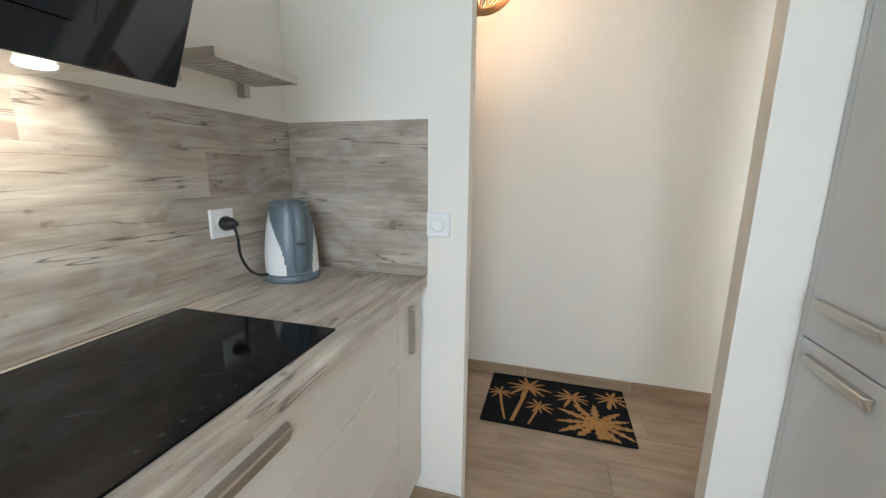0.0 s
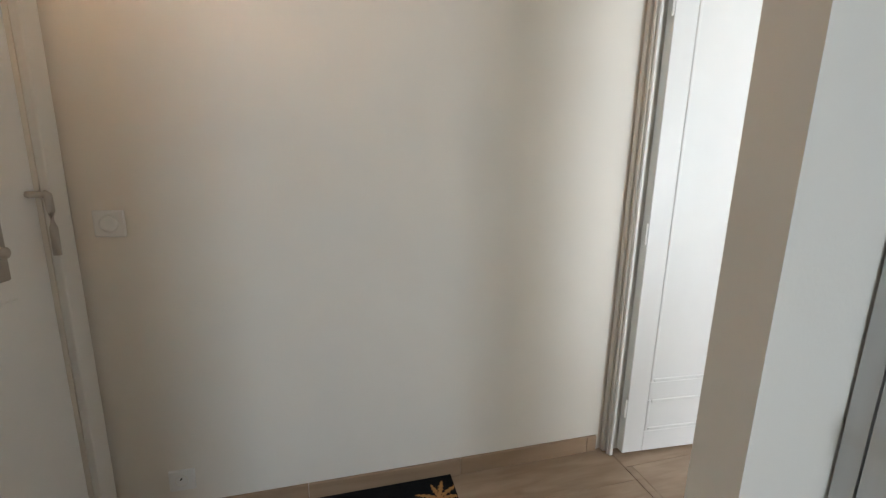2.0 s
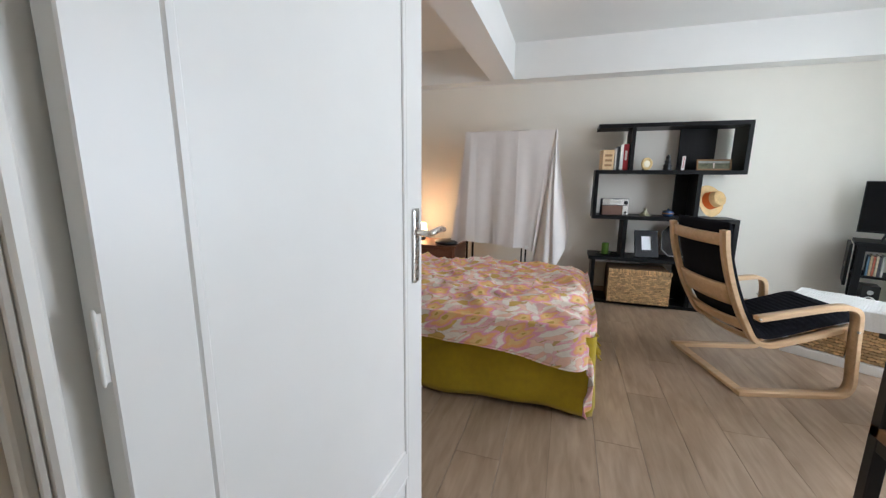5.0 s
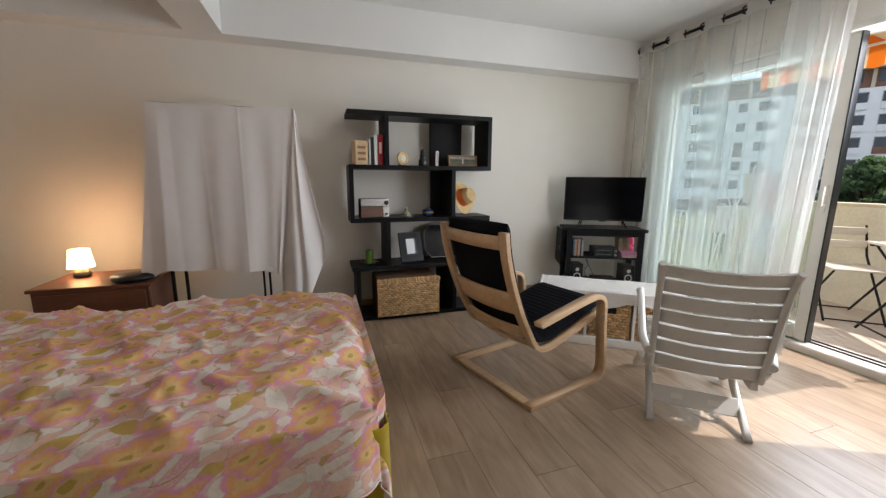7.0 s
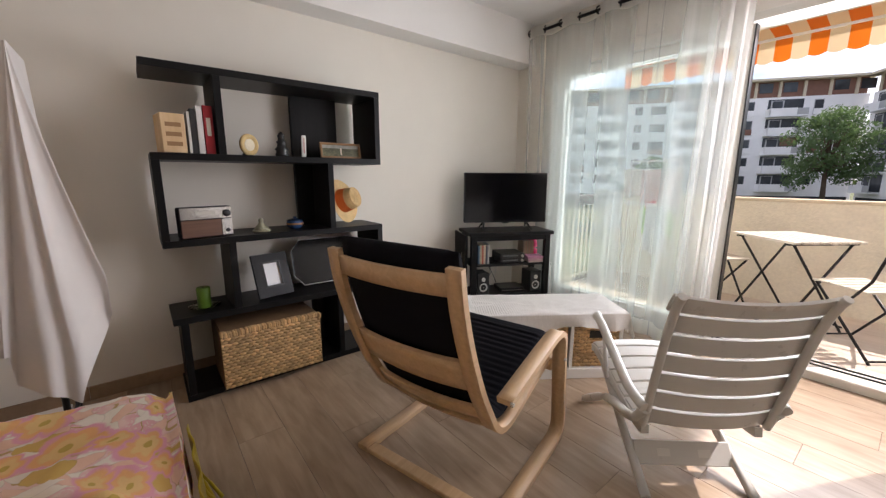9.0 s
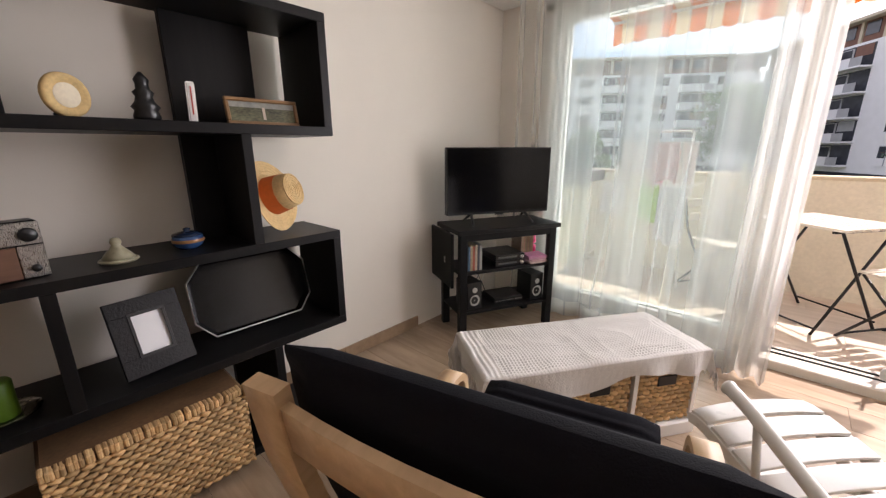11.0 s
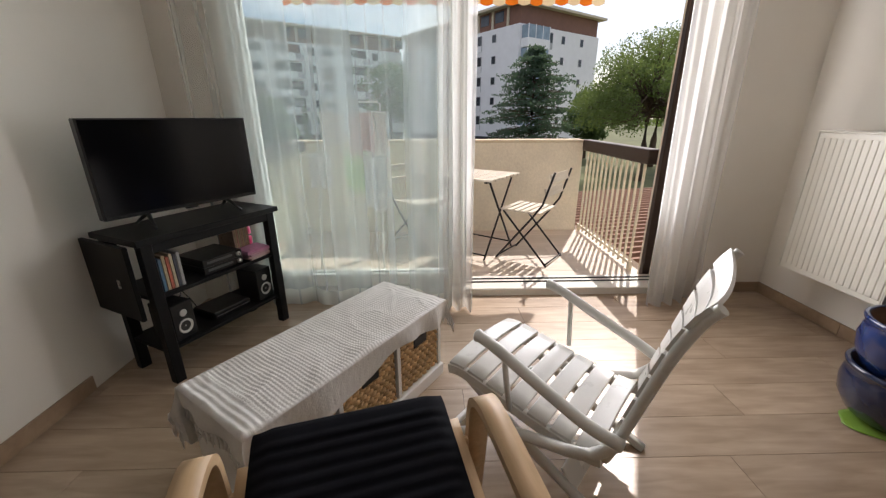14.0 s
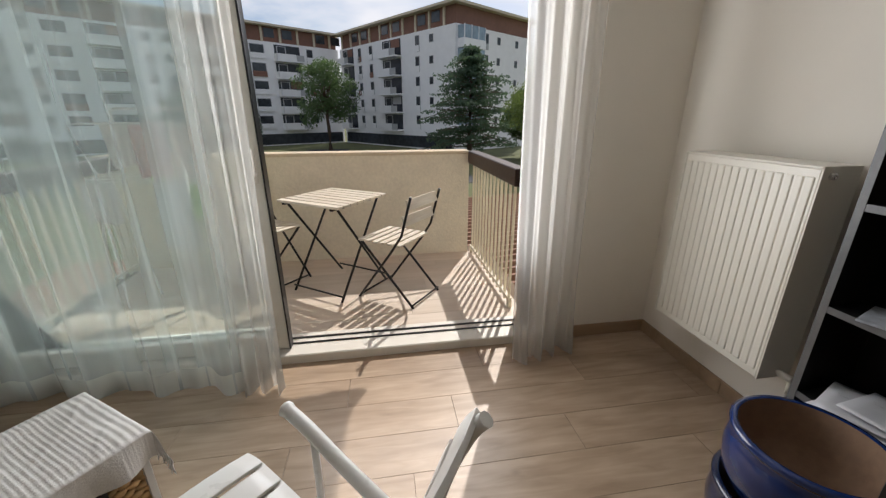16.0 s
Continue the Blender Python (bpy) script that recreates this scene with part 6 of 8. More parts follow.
slats(seat_pts, 7, 0.014, lambda f: 0.213, "seat_slat", -0.018)
slats(back_pts, 7, 0.013, lambda f: 0.218 + 0.018 * f + (0.014 if f > 0.9 else 0), "back_slat", 0.03)
for sx in (-1, 1):
    bm = bmesh.new()
    strip(bm, offset_line(seat_pts, 0.022), 0.034, sx * 0.205 - 0.014, sx * 0.205 + 0.014)
    part("seat_rail", bm, M_PLASTIC_WHITE, wc)
    bm = bmesh.new()
    tube(bm, [(sx * 0.222, a - 0.016, b - 0.004) for a, b in back_pts[:8]] + [(sx * (0.224 + 0.012 * k / 28), a - 0.016, b - 0.004) for k, (a, b) in enumerate(back_pts[8:])], 0.0145, 8)
    part("back_rail", bm, M_PLASTIC_WHITE, wc)
    bm = bmesh.new()
    x = sx * 0.262
    pts = smooth_path([(x - sx * 0.02, -0.345, 0.375), (x, -0.25, 0.405), (x, -0.08, 0.47), (x, 0.04, 0.52), (x, 0.11, 0.54), (x, 0.128, 0.542)], 4)
    tube(bm, pts, [0.019] * (len(pts) - 4) + [0.022, 0.022, 0.019, 0.010], 10)
    part("armrest", bm, M_PLASTIC_WHITE, wc)
    bm = bmesh.new()
    tube(bm, [(x, 0.02, 0.505), (sx * 0.245, 0.0, 0.30)], 0.010, 8)
    part("arm_strut", bm, M_PLASTIC_WHITE, wc)
    bm = bmesh.new()
    tube(bm, [(sx * 0.188, 0.22, 0.305), (sx * 0.195, -0.10, 0.12), (sx * 0.20, -0.345, 0.004)], 0.019, 8)
    part("rear_leg", bm, M_PLASTIC_WHITE, wc)
    bm = bmesh.new()
    tube(bm, smooth_path([(sx * 0.232, -0.33, 0.36), (sx * 0.236, -0.24, 0.27), (sx * 0.236, 0.0, 0.20), (sx * 0.232, 0.28, 0.018)], 4), 0.019, 8)
    part("front_leg", bm, M_PLASTIC_WHITE, wc)
bx("cross_board", M_PLASTIC_WHITE, wc, -0.19, 0.19, -0.006, 0.006, -0.045, 0.045, bev=0.003, m=pose(0, -0.20, 0.085, -32))
for x in (-0.10, 0.06):
    bx("embossed_mark", M_TRIM, wc, x, x + 0.05, -0.0075, -0.006, -0.014, 0.014, m=pose(0, -0.20, 0.085, -32))
bx("front_cross_bar", M_PLASTIC_WHITE, wc, -0.22, 0.22, 0.26, 0.285, 0.02, 0.045, bev=0.006)

# ---- radiator ----
ra = thing("radiator", "white ribbed panel radiator fixed on the wall", "radiator", pose(XW, -0.335, 0))
bm = boxes((0.05, 0.198, -0.282, 0.282, 0.33, 1.128), bev=0.004)
part("body", bm, M_ENAMEL, ra)
bm = bmesh.new()
n = 16
for k in range(n):
    y = -0.255 + k * 0.51 / (n - 1)
    box(bm, 0.190, 0.2025, y - 0.0145, y + 0.0145, 0.36, 1.10, 0.0045, seg=2)
part("ribs", bm, M_ENAMEL, ra)["kind"] = "stuff"
bm = boxes((0.045, 0.203, -0.286, 0.286, 1.128, 1.136), bev=0.002)
part("top_grille", bm, M_ENAMEL, ra)
for y in (-0.288, 0.283):
    part("side_cover", boxes((0.05, 0.2, y, y + 0.005, 0.33, 1.136)), M_ENAMEL, ra)
bm = bmesh.new()
lathe(bm, [(0.011, 0), (0.011, 0.012), (0.006, 0.014)], 14, pose(0.165, 0.288, 1.105, -90))
part("vent_plug", bm, M_CHROME, ra)
bm = bmesh.new()
lathe(bm, [(0.010, 0), (0.010, 0.03), (0.014, 0.034), (0.014, 0.055), (0.008, 0.06)], 14, pose(0.13, -0.288, 1.105, 90))
part("bleed_valve", bm, M_ENAMEL, ra)
bm = bmesh.new()
tube(bm, smooth_path([(0.12, 0.29, 0.36), (0.12, 0.335, 0.36), (0.12, 0.345, 0.33), (0.12, 0.345, 0.20), (0.12, 0.345, 0.0)], 4), 0.008)
lathe(bm, [(0.014, 0), (0.016, 0.02), (0.012, 0.05)], 12, pose(0.12, 0.30, 0.36, -90))
part("pipe", bm, M_ENAMEL, ra)
for yy in (-0.2, 0.2):
    bx("wall_bracket", M_ENAMEL, ra, 0.0, 0.05, yy - 0.015, yy + 0.015, 0.38, 1.08)

# ---- tall dark bookcase by the radiator ----
bc = thing("bookcase", "tall black-brown bookcase with open shelves by the radiator", "bookcase", pose(XW + 0.004, 0.085, 0))
BD, BWD, BHH = 0.225, 0.80, 2.02
bx("side", M_BLACKZ, bc, 0, BD, 0, 0.022, 0, BHH, bev=0.001)
bx("side", M_BLACKZ, bc, 0, BD, BWD - 0.022, BWD, 0, BHH, bev=0.001)
bx("back", M_BLACKZ, bc, 0, 0.008, 0.022, BWD - 0.022, 0, BHH)
# grey strips along the front edges, paler than the panels
bm = boxes((BD, BD + 0.0015, 0, 0.022, 0, BHH))
part("front_edge", bm, material("grey_edge", (0.12, 0.12, 0.12), 0.35, vary=0.2, scale=20), bc)
for z in (0.06, 0.385, 0.705, 1.03, 1.385, 1.70, 1.998):
    bx("shelf", M_BLACK, bc, 0.008, BD - 0.002, 0.022, BWD - 0.022, z, z + 0.022, bev=0.001)
    part("shelf_edge", boxes((BD - 0.002, BD, 0.022, BWD - 0.022, z, z + 0.022)), bpy.data.materials["grey_edge"], bc)
M_YELLOW = material("yellow_glaze", (0.62, 0.38, 0.01), 0.25, vary=0.12, scale=20)
ob = thing("ornament", "round yellow glazed ornament on the bookcase shelf", "ornament", pose(2.03, 0.27, 1.053))
bm = bmesh.new()
lathe(bm, [(0.018, 0), (0.02, 0.004), (0.006, 0.014), (0.03, 0.02), (0.05, 0.045), (0.048, 0.075), (0.03, 0.092), (0.0, 0.096)], 20)
part("body", bm, M_YELLOW, ob)
bm = bmesh.new()
tube(bm, smooth_path([(0.0, 0.04, 0.05), (0.0, 0.07, 0.055), (0, 0.085, 0.07), (0, 0.09, 0.085)], 4), [0.014] * 9 + [0.008, 0.007, 0.006, 0.005], 8)
part("spout", bm, M_YELLOW, ob)
su = thing("sun_ornament", "yellow sunburst ornament standing on the upper shelf", "ornament", pose(2.02, 0.31, 1.408))
bm = bmesh.new()
pts = [((0.075 if k % 2 else 0.05) * math.cos(k * math.pi / 12), (0.075 if k % 2 else 0.05) * math.sin(k * math.pi / 12)) for k in range(24)]
f = [bm.verts.new((0, a, b + 0.075)) for a, b in pts]
g = [bm.verts.new((0.016, a * 0.9, b * 0.9 + 0.075)) for a, b in pts]
bm.faces.new(f)
bm.faces.new(g[::-1])
for k in range(24):
    bm.faces.new((f[k], f[(k + 1) % 24], g[(k + 1) % 24], g[k]))
part("rays", bm, M_YELLOW, su)
cy = thing("greeting_card", "small upright printed card on the bookcase shelf", "card", pose(2.03, 0.42, 1.053, 0, -12, 0))
bx("card", material("card_print", (0.55, 0.5, 0.42), 0.6, vary=0.3, scale=40), cy, 0, 0.002, -0.03, 0.03, 0, 0.10)
mg = thing("magazine", "flat magazine with small things on it", "magazine", pose(2.03, 0.27, 0.728, 0, 0, 20))
bx("cover", material("magazine_print", (0.35, 0.38, 0.42), 0.35, vary=0.4, scale=25), mg, -0.08, 0.08, -0.11, 0.11, 0, 0.007, bev=0.001)
bo = thing("small_bottle", "small dark bottle with a silver neck", "bottle", pose(2.05, 0.22, 0.736))
bm = bmesh.new()
lathe(bm, [(0.014, 0), (0.014, 0.03), (0.009, 0.034), (0.009, 0.036)], 14)
part("glass", bm, M_CHROME, bo)
bm = bmesh.new()
lathe(bm, [(0.010, 0.036), (0.010, 0.064), (0.008, 0.066)], 14)
part("cap", bm, M_PLASTIC_BLACK, bo)
gc = thing("glasses_case", "crumpled dark blue pouch on the bookcase shelf", "pouch", pose(2.04, 0.34, 0.736, 0, 0, 70))
bm = bmesh.new()
lathe(bm, [(0.0, 0.0), (0.04, 0.001), (0.055, 0.012), (0.04, 0.03), (0.0, 0.034)], 14, Matrix.Diagonal((1.3, 0.8, 1, 1)), cap=False)
part("pouch", bm, material("navy_cloth", (0.012, 0.025, 0.07), 0.7, vary=0.3, scale=30, bump=0.5, bump_scale=40), gc)
for i, (dx, dy, rz, w, l) in enumerate([(0, 0, 4, 0.20, 0.29), (0.012, 0.02, 14, 0.19, 0.28), (-0.005, 0.03, -9, 0.20, 0.27), (0.015, -0.01, 22, 0.2, 0.26), (0.0, 0.05, 7, 0.18, 0.26)]):
    pa = thing("papers", "loose white papers in a clear sleeve on the low shelf", "paper", pose(2.045 + dx, 0.30 + dy, 0.409 + 0.012 * i, 0, 0, rz), "papers on the low shelf")
    bm = bmesh.new()
    sheet(bm, 8, 8, lambda u, v: ((u - 0.5) * w, (v - 0.5) * l, 0.004 + 0.012 * math.sin(u * 3 + i) * (v ** 2)), 0.003)
    part("sheet", bm, material("paper_white", (0.62, 0.62, 0.64), 0.3, vary=0.08, scale=12), pa)

# ---- desk with a metal frame ----
dk = thing("desk", "small desk with a brown wooden top and black steel frame", "desk", pose(2.135, 0.53, 0))
m_dtop = wood("walnut_top", (0.13, 0.06, 0.025), (0.24, 0.12, 0.05), 0.45, axis=1, scale=3, stretch=14)
bx("top", m_dtop, dk, 0, 0.34, 0, 1.13, 0.705, 0.73, bev=0.002)
for y in (0.0, 1.105):
    for x in (0.0, 0.315):
        bx("leg", M_BLACKMETAL, dk, x, x + 0.025, y, y + 0.025, 0, 0.705 if y < 0.5 else 1.05, bev=0.002)
    bx("foot_bar", M_BLACKMETAL, dk, 0.025, 0.315, y, y + 0.025, 0.0, 0.025, bev=0.002)
    bx("top_bar", M_BLACKMETAL, dk, 0.025, 0.315, y, y + 0.025, 0.68, 0.705, bev=0.002)

# ---- two nested glazed pots on a green mat ----
gm = thing("green_bag", "bright green plastic bag lying under the pots", "bag", pose(2.375, 0.36, 0.001, 0, 0, 30))
bm = bmesh.new()
sheet(bm, 18, 18, lambda u, v: ((u - 0.5) * 0.27 * (1 + 0.1 * math.sin(v * 9)), (v - 0.5) * 0.27 * (1 + 0.1 * math.sin(u * 11)), 0.0035 + 0.003 * noise.noise((u * 7, v * 7, 1))), 0.002)
part("plastic", bm, material("green_plastic", (0.20, 0.34, 0.05), 0.35, vary=0.15, scale=14), gm)
for (z, s, mat, lab) in ((0.010, 1.0, M_DARKGLAZE, "dark blue glazed clay plant pot on a green bag"), (0.215, 0.97, M_BLUEGLAZE, "empty blue glazed clay pot stacked on another")):
    po = thing("plant_pot", lab, "plant pot", pose(2.355, 0.33, z), "stacked pots")
    bm = bmesh.new()
    lathe(bm, [(0.115 * s, 0), (0.150 * s, 0.03), (0.182 * s, 0.09), (0.190 * s, 0.15), (0.183 * s, 0.195), (0.176 * s, 0.210), (0.186 * s, 0.222), (0.190 * s, 0.235), (0.182 * s, 0.244), (0.170 * s, 0.240)], 48, cap=False)
    part("shell", bm, mat, po)
    bm = bmesh.new()
    lathe(bm, [(0.170 * s, 0.240), (0.164 * s, 0.20), (0.165 * s, 0.12), (0.13 * s, 0.05), (0.0, 0.045)], 40, cap=False)
    part("inside", bm, M_TERRACOTTA, po, "raw clay inside")


# ---- bed ----
BX0, BX1, BY0, BY1, BZ = 3.44, 4.76, 2.10, 4.05, 0.497
bd = thing("bed", "double bed with a mustard yellow valance", "bed", pose(0, 0, 0))
bx("mattress", M_SHEET, bd, BX0 + 0.01, BX1, BY0 + 0.01, BY1, 0.25, BZ - 0.01, bev=0.05, seg=3)
bx("bed_base", M_MUSTARD, bd, BX0 + 0.03, BX1 - 0.02, BY0 + 0.03, BY1, 0.06, 0.26, bev=0.01)
for x in (BX0 + 0.12, BX1 - 0.12):
    for y in (BY0 + 0.12, BY1 - 0.12):
        bx("leg", M_BLACKMETAL, bd, x - 0.03, x + 0.03, y - 0.03, y + 0.03, 0, 0.07)


def valance_at(u, v):
    # runs along the foot side, round the near corner and along the long side
    la, lb = BY1 - BY0, BX1 - BX0
    s = u * (la + lb)
    fl = (1 - v)
    if s < la:
        x, y = BX0 - 0.012, BY1 - s
        x -= fl * (-0.015 + 0.012 * math.sin(s * 6) + 0.010 * math.sin(s * 17)) + fl * 0.015 * max(0, 1 - abs(s - la + 0.1) / 0.22)
        if s > la - 0.06:
            y -= 0.005 * fl
    else:
        q = s - la
        x, y = BX0 + q, BY0 - 0.012
        y -= fl * (0.0 + 0.012 * math.sin(q * 8 + 1) + 0.02 * math.exp(-((q - 0.12) / 0.05) ** 2))
    return (x, y, 0.022 + v * 0.424 + 0.010 * fl * math.sin(s * 5))


bm = bmesh.new()
sheet(bm, 150, 14, valance_at, 0.004)
part("valance", bm, M_MUSTARD, bd, "gathered mustard cotton valance")

sp = thing("bedspread", "pink, orange and yellow flower-printed spread over the bed", "bedspread", pose(0, 0, 0))


def spread_at(u, v):
    over_f, over_s = 0.17, 0.36
    a = u * (BX1 - BX0 + over_f) - over_f
    b = v * (BY1 - BY0 + over_s) - over_s
    ca, cb, rr = max(a, 0.0), max(b, 0.0), 0.13
    if ca < rr and cb < rr:
        # rounded corner in plan
        d = math.hypot(rr - ca, rr - cb)
        if d > rr:
            ca, cb = rr - (rr - ca) * rr / d, rr - (rr - cb) * rr / d
    x, y = BX0 + ca - 0.012, BY0 + cb - 0.012
    z = BZ + 0.012
    da, db = max(-a, 0), max(-b, 0)
    drop_a = drop_b = 0.0
    if da:
        x = BX0 + ca - 0.025 - 0.055 * (da / over_f) - 0.012 * math.sin(b * 13) * (da / over_f)
        drop_a = da * (0.80 + 0.45 * max(0.0, 1 - max(b, 0) / 0.9) + 0.06 * math.sin(b * 9))
        x -= 0.010 * (da / over_f) * noise.noise((b * 6, 1.0, 4.0))
    if db:
        y = BY0 + cb - 0.02 - 0.008 * (db / over_s) - 0.014 * math.sin(a * 16 + 1) * (db / over_s)
        drop_b = db * (0.92 + 0.12 * math.sin(max(a, 0) * 6 + 2))
    if da and db:
        k = min(da / over_f, db / over_s)
        x -= 0.02 * k
        y -= 0.03 * k
        y += 0.03 * k * math.sin(k * 9)
    z -= max(drop_a, drop_b) + 0.40 * min(drop_a, drop_b)
    z -= 0.06 * (1 - min(1, (BX1 - BX0 - a) / 0.14)) ** 2
    if not da and not db:
        edge = min(1, min(a, b, BX1 - BX0 - a) / 0.12)
        z += 0.024 * noise.noise((a * 3.2, b * 3.2, 2)) + 0.022 * abs(noise.noise((a * 6, b * 4, 7))) - 0.045 * (1 - min(1, min(a, b) / 0.12)) ** 2
        # sharp creases that wander over the top
        for q, sa, sb, hgt in ((11.0, 2.3, 1.6, 0.034), (17.0, 3.6, 4.6, 0.022), (23.0, 7.0, 5.0, 0.012)):
            z += hgt * edge * max(0.0, 1 - 5.0 * abs(noise.noise((a * sa + 0.5 * b, b * sb - 0.4 * a, q)))) ** 1.4
        z += 0.045 * max(0, min(1, (b - 1.15) / 0.3)) * (0.7 + 0.3 * math.sin(a * 5))
    else:
        z += 0.006 * noise.noise((a * 9, b * 9, 3))
    return (x, y, max(z, 0.018))


bm = bmesh.new()
sheet(bm, 110, 150, spread_at, 0.004)
part("cloth", bm, M_PRINT, sp)
bm = bmesh.new()
tube(bm, [Vector(spread_at(0.0, k / 160)) for k in range(161)], 0.0035, 5)
part("hem", bm, M_PRINT, sp, "narrow stitched hem")
# mustard tassels that hang below the spread at the long side
ta = thing("tasselled_throw", "mustard throw whose tassels show under the spread", "throw", pose(0, 0, 0))
bm = bmesh.new()
sheet(bm, 24, 6, lambda u, v: (4.08 + u * 0.62, BY0 - 0.050 - 0.012 * (1 - v) - 0.006 * math.sin(u * 25), 0.16 + v * 0.18), 0.004)
part("cloth", bm, M_MUSTARD, ta)
rnd = random.Random(3)
for k in range(14):
    x = 4.09 + k * 0.60 / 13
    bm = bmesh.new()
    y = BY0 - 0.062
    tube(bm, [(x, y, 0.17), (x + rnd.uniform(-0.01, 0.01), y - 0.012, 0.13), (x + rnd.uniform(-0.02, 0.02), y - 0.014 - rnd.uniform(0, 0.02), 0.075), (x + rnd.uniform(-0.03, 0.03), y - 0.025 - rnd.uniform(0, 0.045), 0.03)], [0.003, 0.007, 0.006, 0.008], 6)
    part("tassel", bm, M_MUSTARD, ta)

# ---- bedside table with lamp ----
ns = thing("bedside_table", "dark reddish brown bedside chest", "bedside table", pose(5.42, 3.62, 0))
m_ns = wood("red_brown_wood", (0.10, 0.035, 0.02), (0.18, 0.07, 0.04), 0.4, axis=1, scale=3)
part("body", boxes((-0.22, 0.22, -0.30, 0.30, 0.04, 0.50), bev=0.006), m_ns, ns)
part("top", boxes((-0.235, 0.235, -0.315, 0.315, 0.50, 0.522), bev=0.004), m_ns, ns)
for z in (0.06, 0.28):
    part("drawer", boxes((-0.232, -0.221, -0.28, 0.28, z, z + 0.20), bev=0.003), m_ns, ns)
for x in (-0.19, 0.19):
    for y in (-0.27, 0.27):
        part("foot", boxes((x - 0.02, x + 0.02, y - 0.02, y + 0.02, 0, 0.04)), m_ns, ns)
sf = thing("hat_box", "flat dark round dish lying on the bedside table", "dish", pose(5.33, 3.44, 0.523))
bm = bmesh.new()
lathe(bm, [(0.11, 0), (0.13, 0.012), (0.13, 0.03), (0.10, 0.045), (0.0, 0.05)], 28, cap=False)
part("body", bm, M_PLASTIC_BLACK, sf)
la = thing("table_lamp", "small lit table lamp with a cream shade", "lamp", pose(5.50, 3.80, 0.523))
bm = bmesh.new()
lathe(bm, [(0.045, 0), (0.05, 0.02), (0.035, 0.045), (0.012, 0.055), (0.010, 0.075)], 20)
part("base", bm, material("green_grey_base", (0.05, 0.07, 0.06), 0.3), la)
bm = bmesh.new()
lathe(bm, [(0.072, 0.065), (0.055, 0.185)], 28, cap=False)
part("shade", bm, glow("lit_shade", (1.0, 0.62, 0.28), 5.0), la, "glowing cream shade")
bm = bmesh.new()
lathe(bm, [(0.010, 0.07), (0.02, 0.09), (0.022, 0.12), (0.0, 0.14)], 12)
part("bulb", bm, glow("bulb_glow", (1.0, 0.7, 0.4), 30.0), la)
point_lamp("bedside_lamp_light", (5.50, 3.80, 0.80), 3.2, (1.0, 0.62, 0.32), 0.06)

# ---- draped clothes rack ----
ck = thing("clothes_rack", "black metal clothes rack hidden under a sheet", "clothes rack", pose(5.47, 2.83, 0))
for y in (-0.40, 0.40):
    for x in (-0.13, 0.13):
        bm = bmesh.new()
        tube(bm, [(x, y, 0), (x, y, 1.60)], 0.012)
        part("post", bm, M_BLACKMETAL, ck)
    bm = bmesh.new()
    tube(bm, [(-0.13, y, 0.12), (0.13, y, 0.12)], 0.010)
    tube(bm, [(-0.13, y, 1.60), (0.13, y, 1.60)], 0.012)
    part("end_bar", bm, M_BLACKMETAL, ck)
for x in (-0.13, 0.13):
    bm = bmesh.new()
    tube(bm, [(x, -0.40, 1.60), (x, 0.40, 1.60)], 0.012)
    part("top_bar", bm, M_BLACKMETAL, ck)
for y in (0.1, 0.14):
    bm = bmesh.new()
    tube(bm, [(-0.12, y - 0.3, 0.12), (-0.12, y - 0.3, 1.60)], 0.008)
    part("rail", bm, M_BLACKMETAL, ck)
bx("lower_shelf", M_SHEET, ck, -0.12, 0.12, -0.38, 0.38, 0.10, 0.125, bev=0.002)
cl = thing("draped_sheet", "white cotton sheet draped over a rack in front of the wall", "sheet", pose(0, 0, 0))


def drape_at(u, v):
    """u: across the front, round the loose corner and along the end; v: 0 at the top, 1 at the hem."""
    top = 1.648
    if u < 0.64:
        f = u / 0.64
        y = 3.265 - 0.865 * f
        y += 0.135 * max(0, 1 - f / 0.35) ** 1.6 * v ** 1.3 + 0.15 * max(0, (f - 0.7) / 0.3) ** 1.5 * v
        fold = 0.010 * math.sin(f * 13 + 0.6) + 0.012 * noise.noise((f * 7, v * 2, 1.5)) + 0.006 * math.sin(f * 31 + v * 2) + 0.030 * max(0, 1 - abs(f - 0.07 - 0.05 * v) / 0.07)
        x = 5.318 - fold * v ** 0.7 - 0.02 * v + 0.03 * max(0, (f - 0.94) / 0.06) * v
        # a sharp pressed crease and slack lines
        x -= 0.0025 * max(0, 1 - abs(f - 0.60) / 0.015) + 0.004 * max(0, 1 - abs(f - 0.33 - 0.03 * v) / 0.02) * v
        rise = min(1, f / 0.13)
        hem = 0.50 + 0.085 * rise * rise * (3 - 2 * rise) - 0.09 * f + 0.006 * math.sin(f * 21)
    elif u < 0.90:
        g = (u - 0.64) / 0.26
        y_in, y_out = 2.40 + 0.14 * v, 2.396 - 0.155 * min(1, v / 0.85) ** 1.25
        y = y_in + (y_out - y_in) * g + 0.012 * v * math.sin(g * 10 + v * 2)
        x = 5.312 + 0.012 * v - (0.075 * math.sin(math.pi * min(1, g * 1.1)) + 0.018 * math.sin(g * 15 - v * 2)) * v ** 0.8
        hem = 0.37 - 0.10 * g / 0.62 if g < 0.62 else 0.27 + 0.35 * ((g - 0.62) / 0.38) ** 0.8
    else:
        g = (u - 0.90) / 0.10
        out = 0.155 * min(1, v / 0.85) ** 1.25
        y = 2.396 - out * (1 - g) - 0.03 * g * v + 0.01 * math.sin(g * 8) * v
        x = 5.33 + g * 0.28
        hem = 0.62 - 0.08 * g
    z = top - v * (top - hem) - 0.004 * math.sin(u * 20) * (1 - v)
    return (x, y, z)


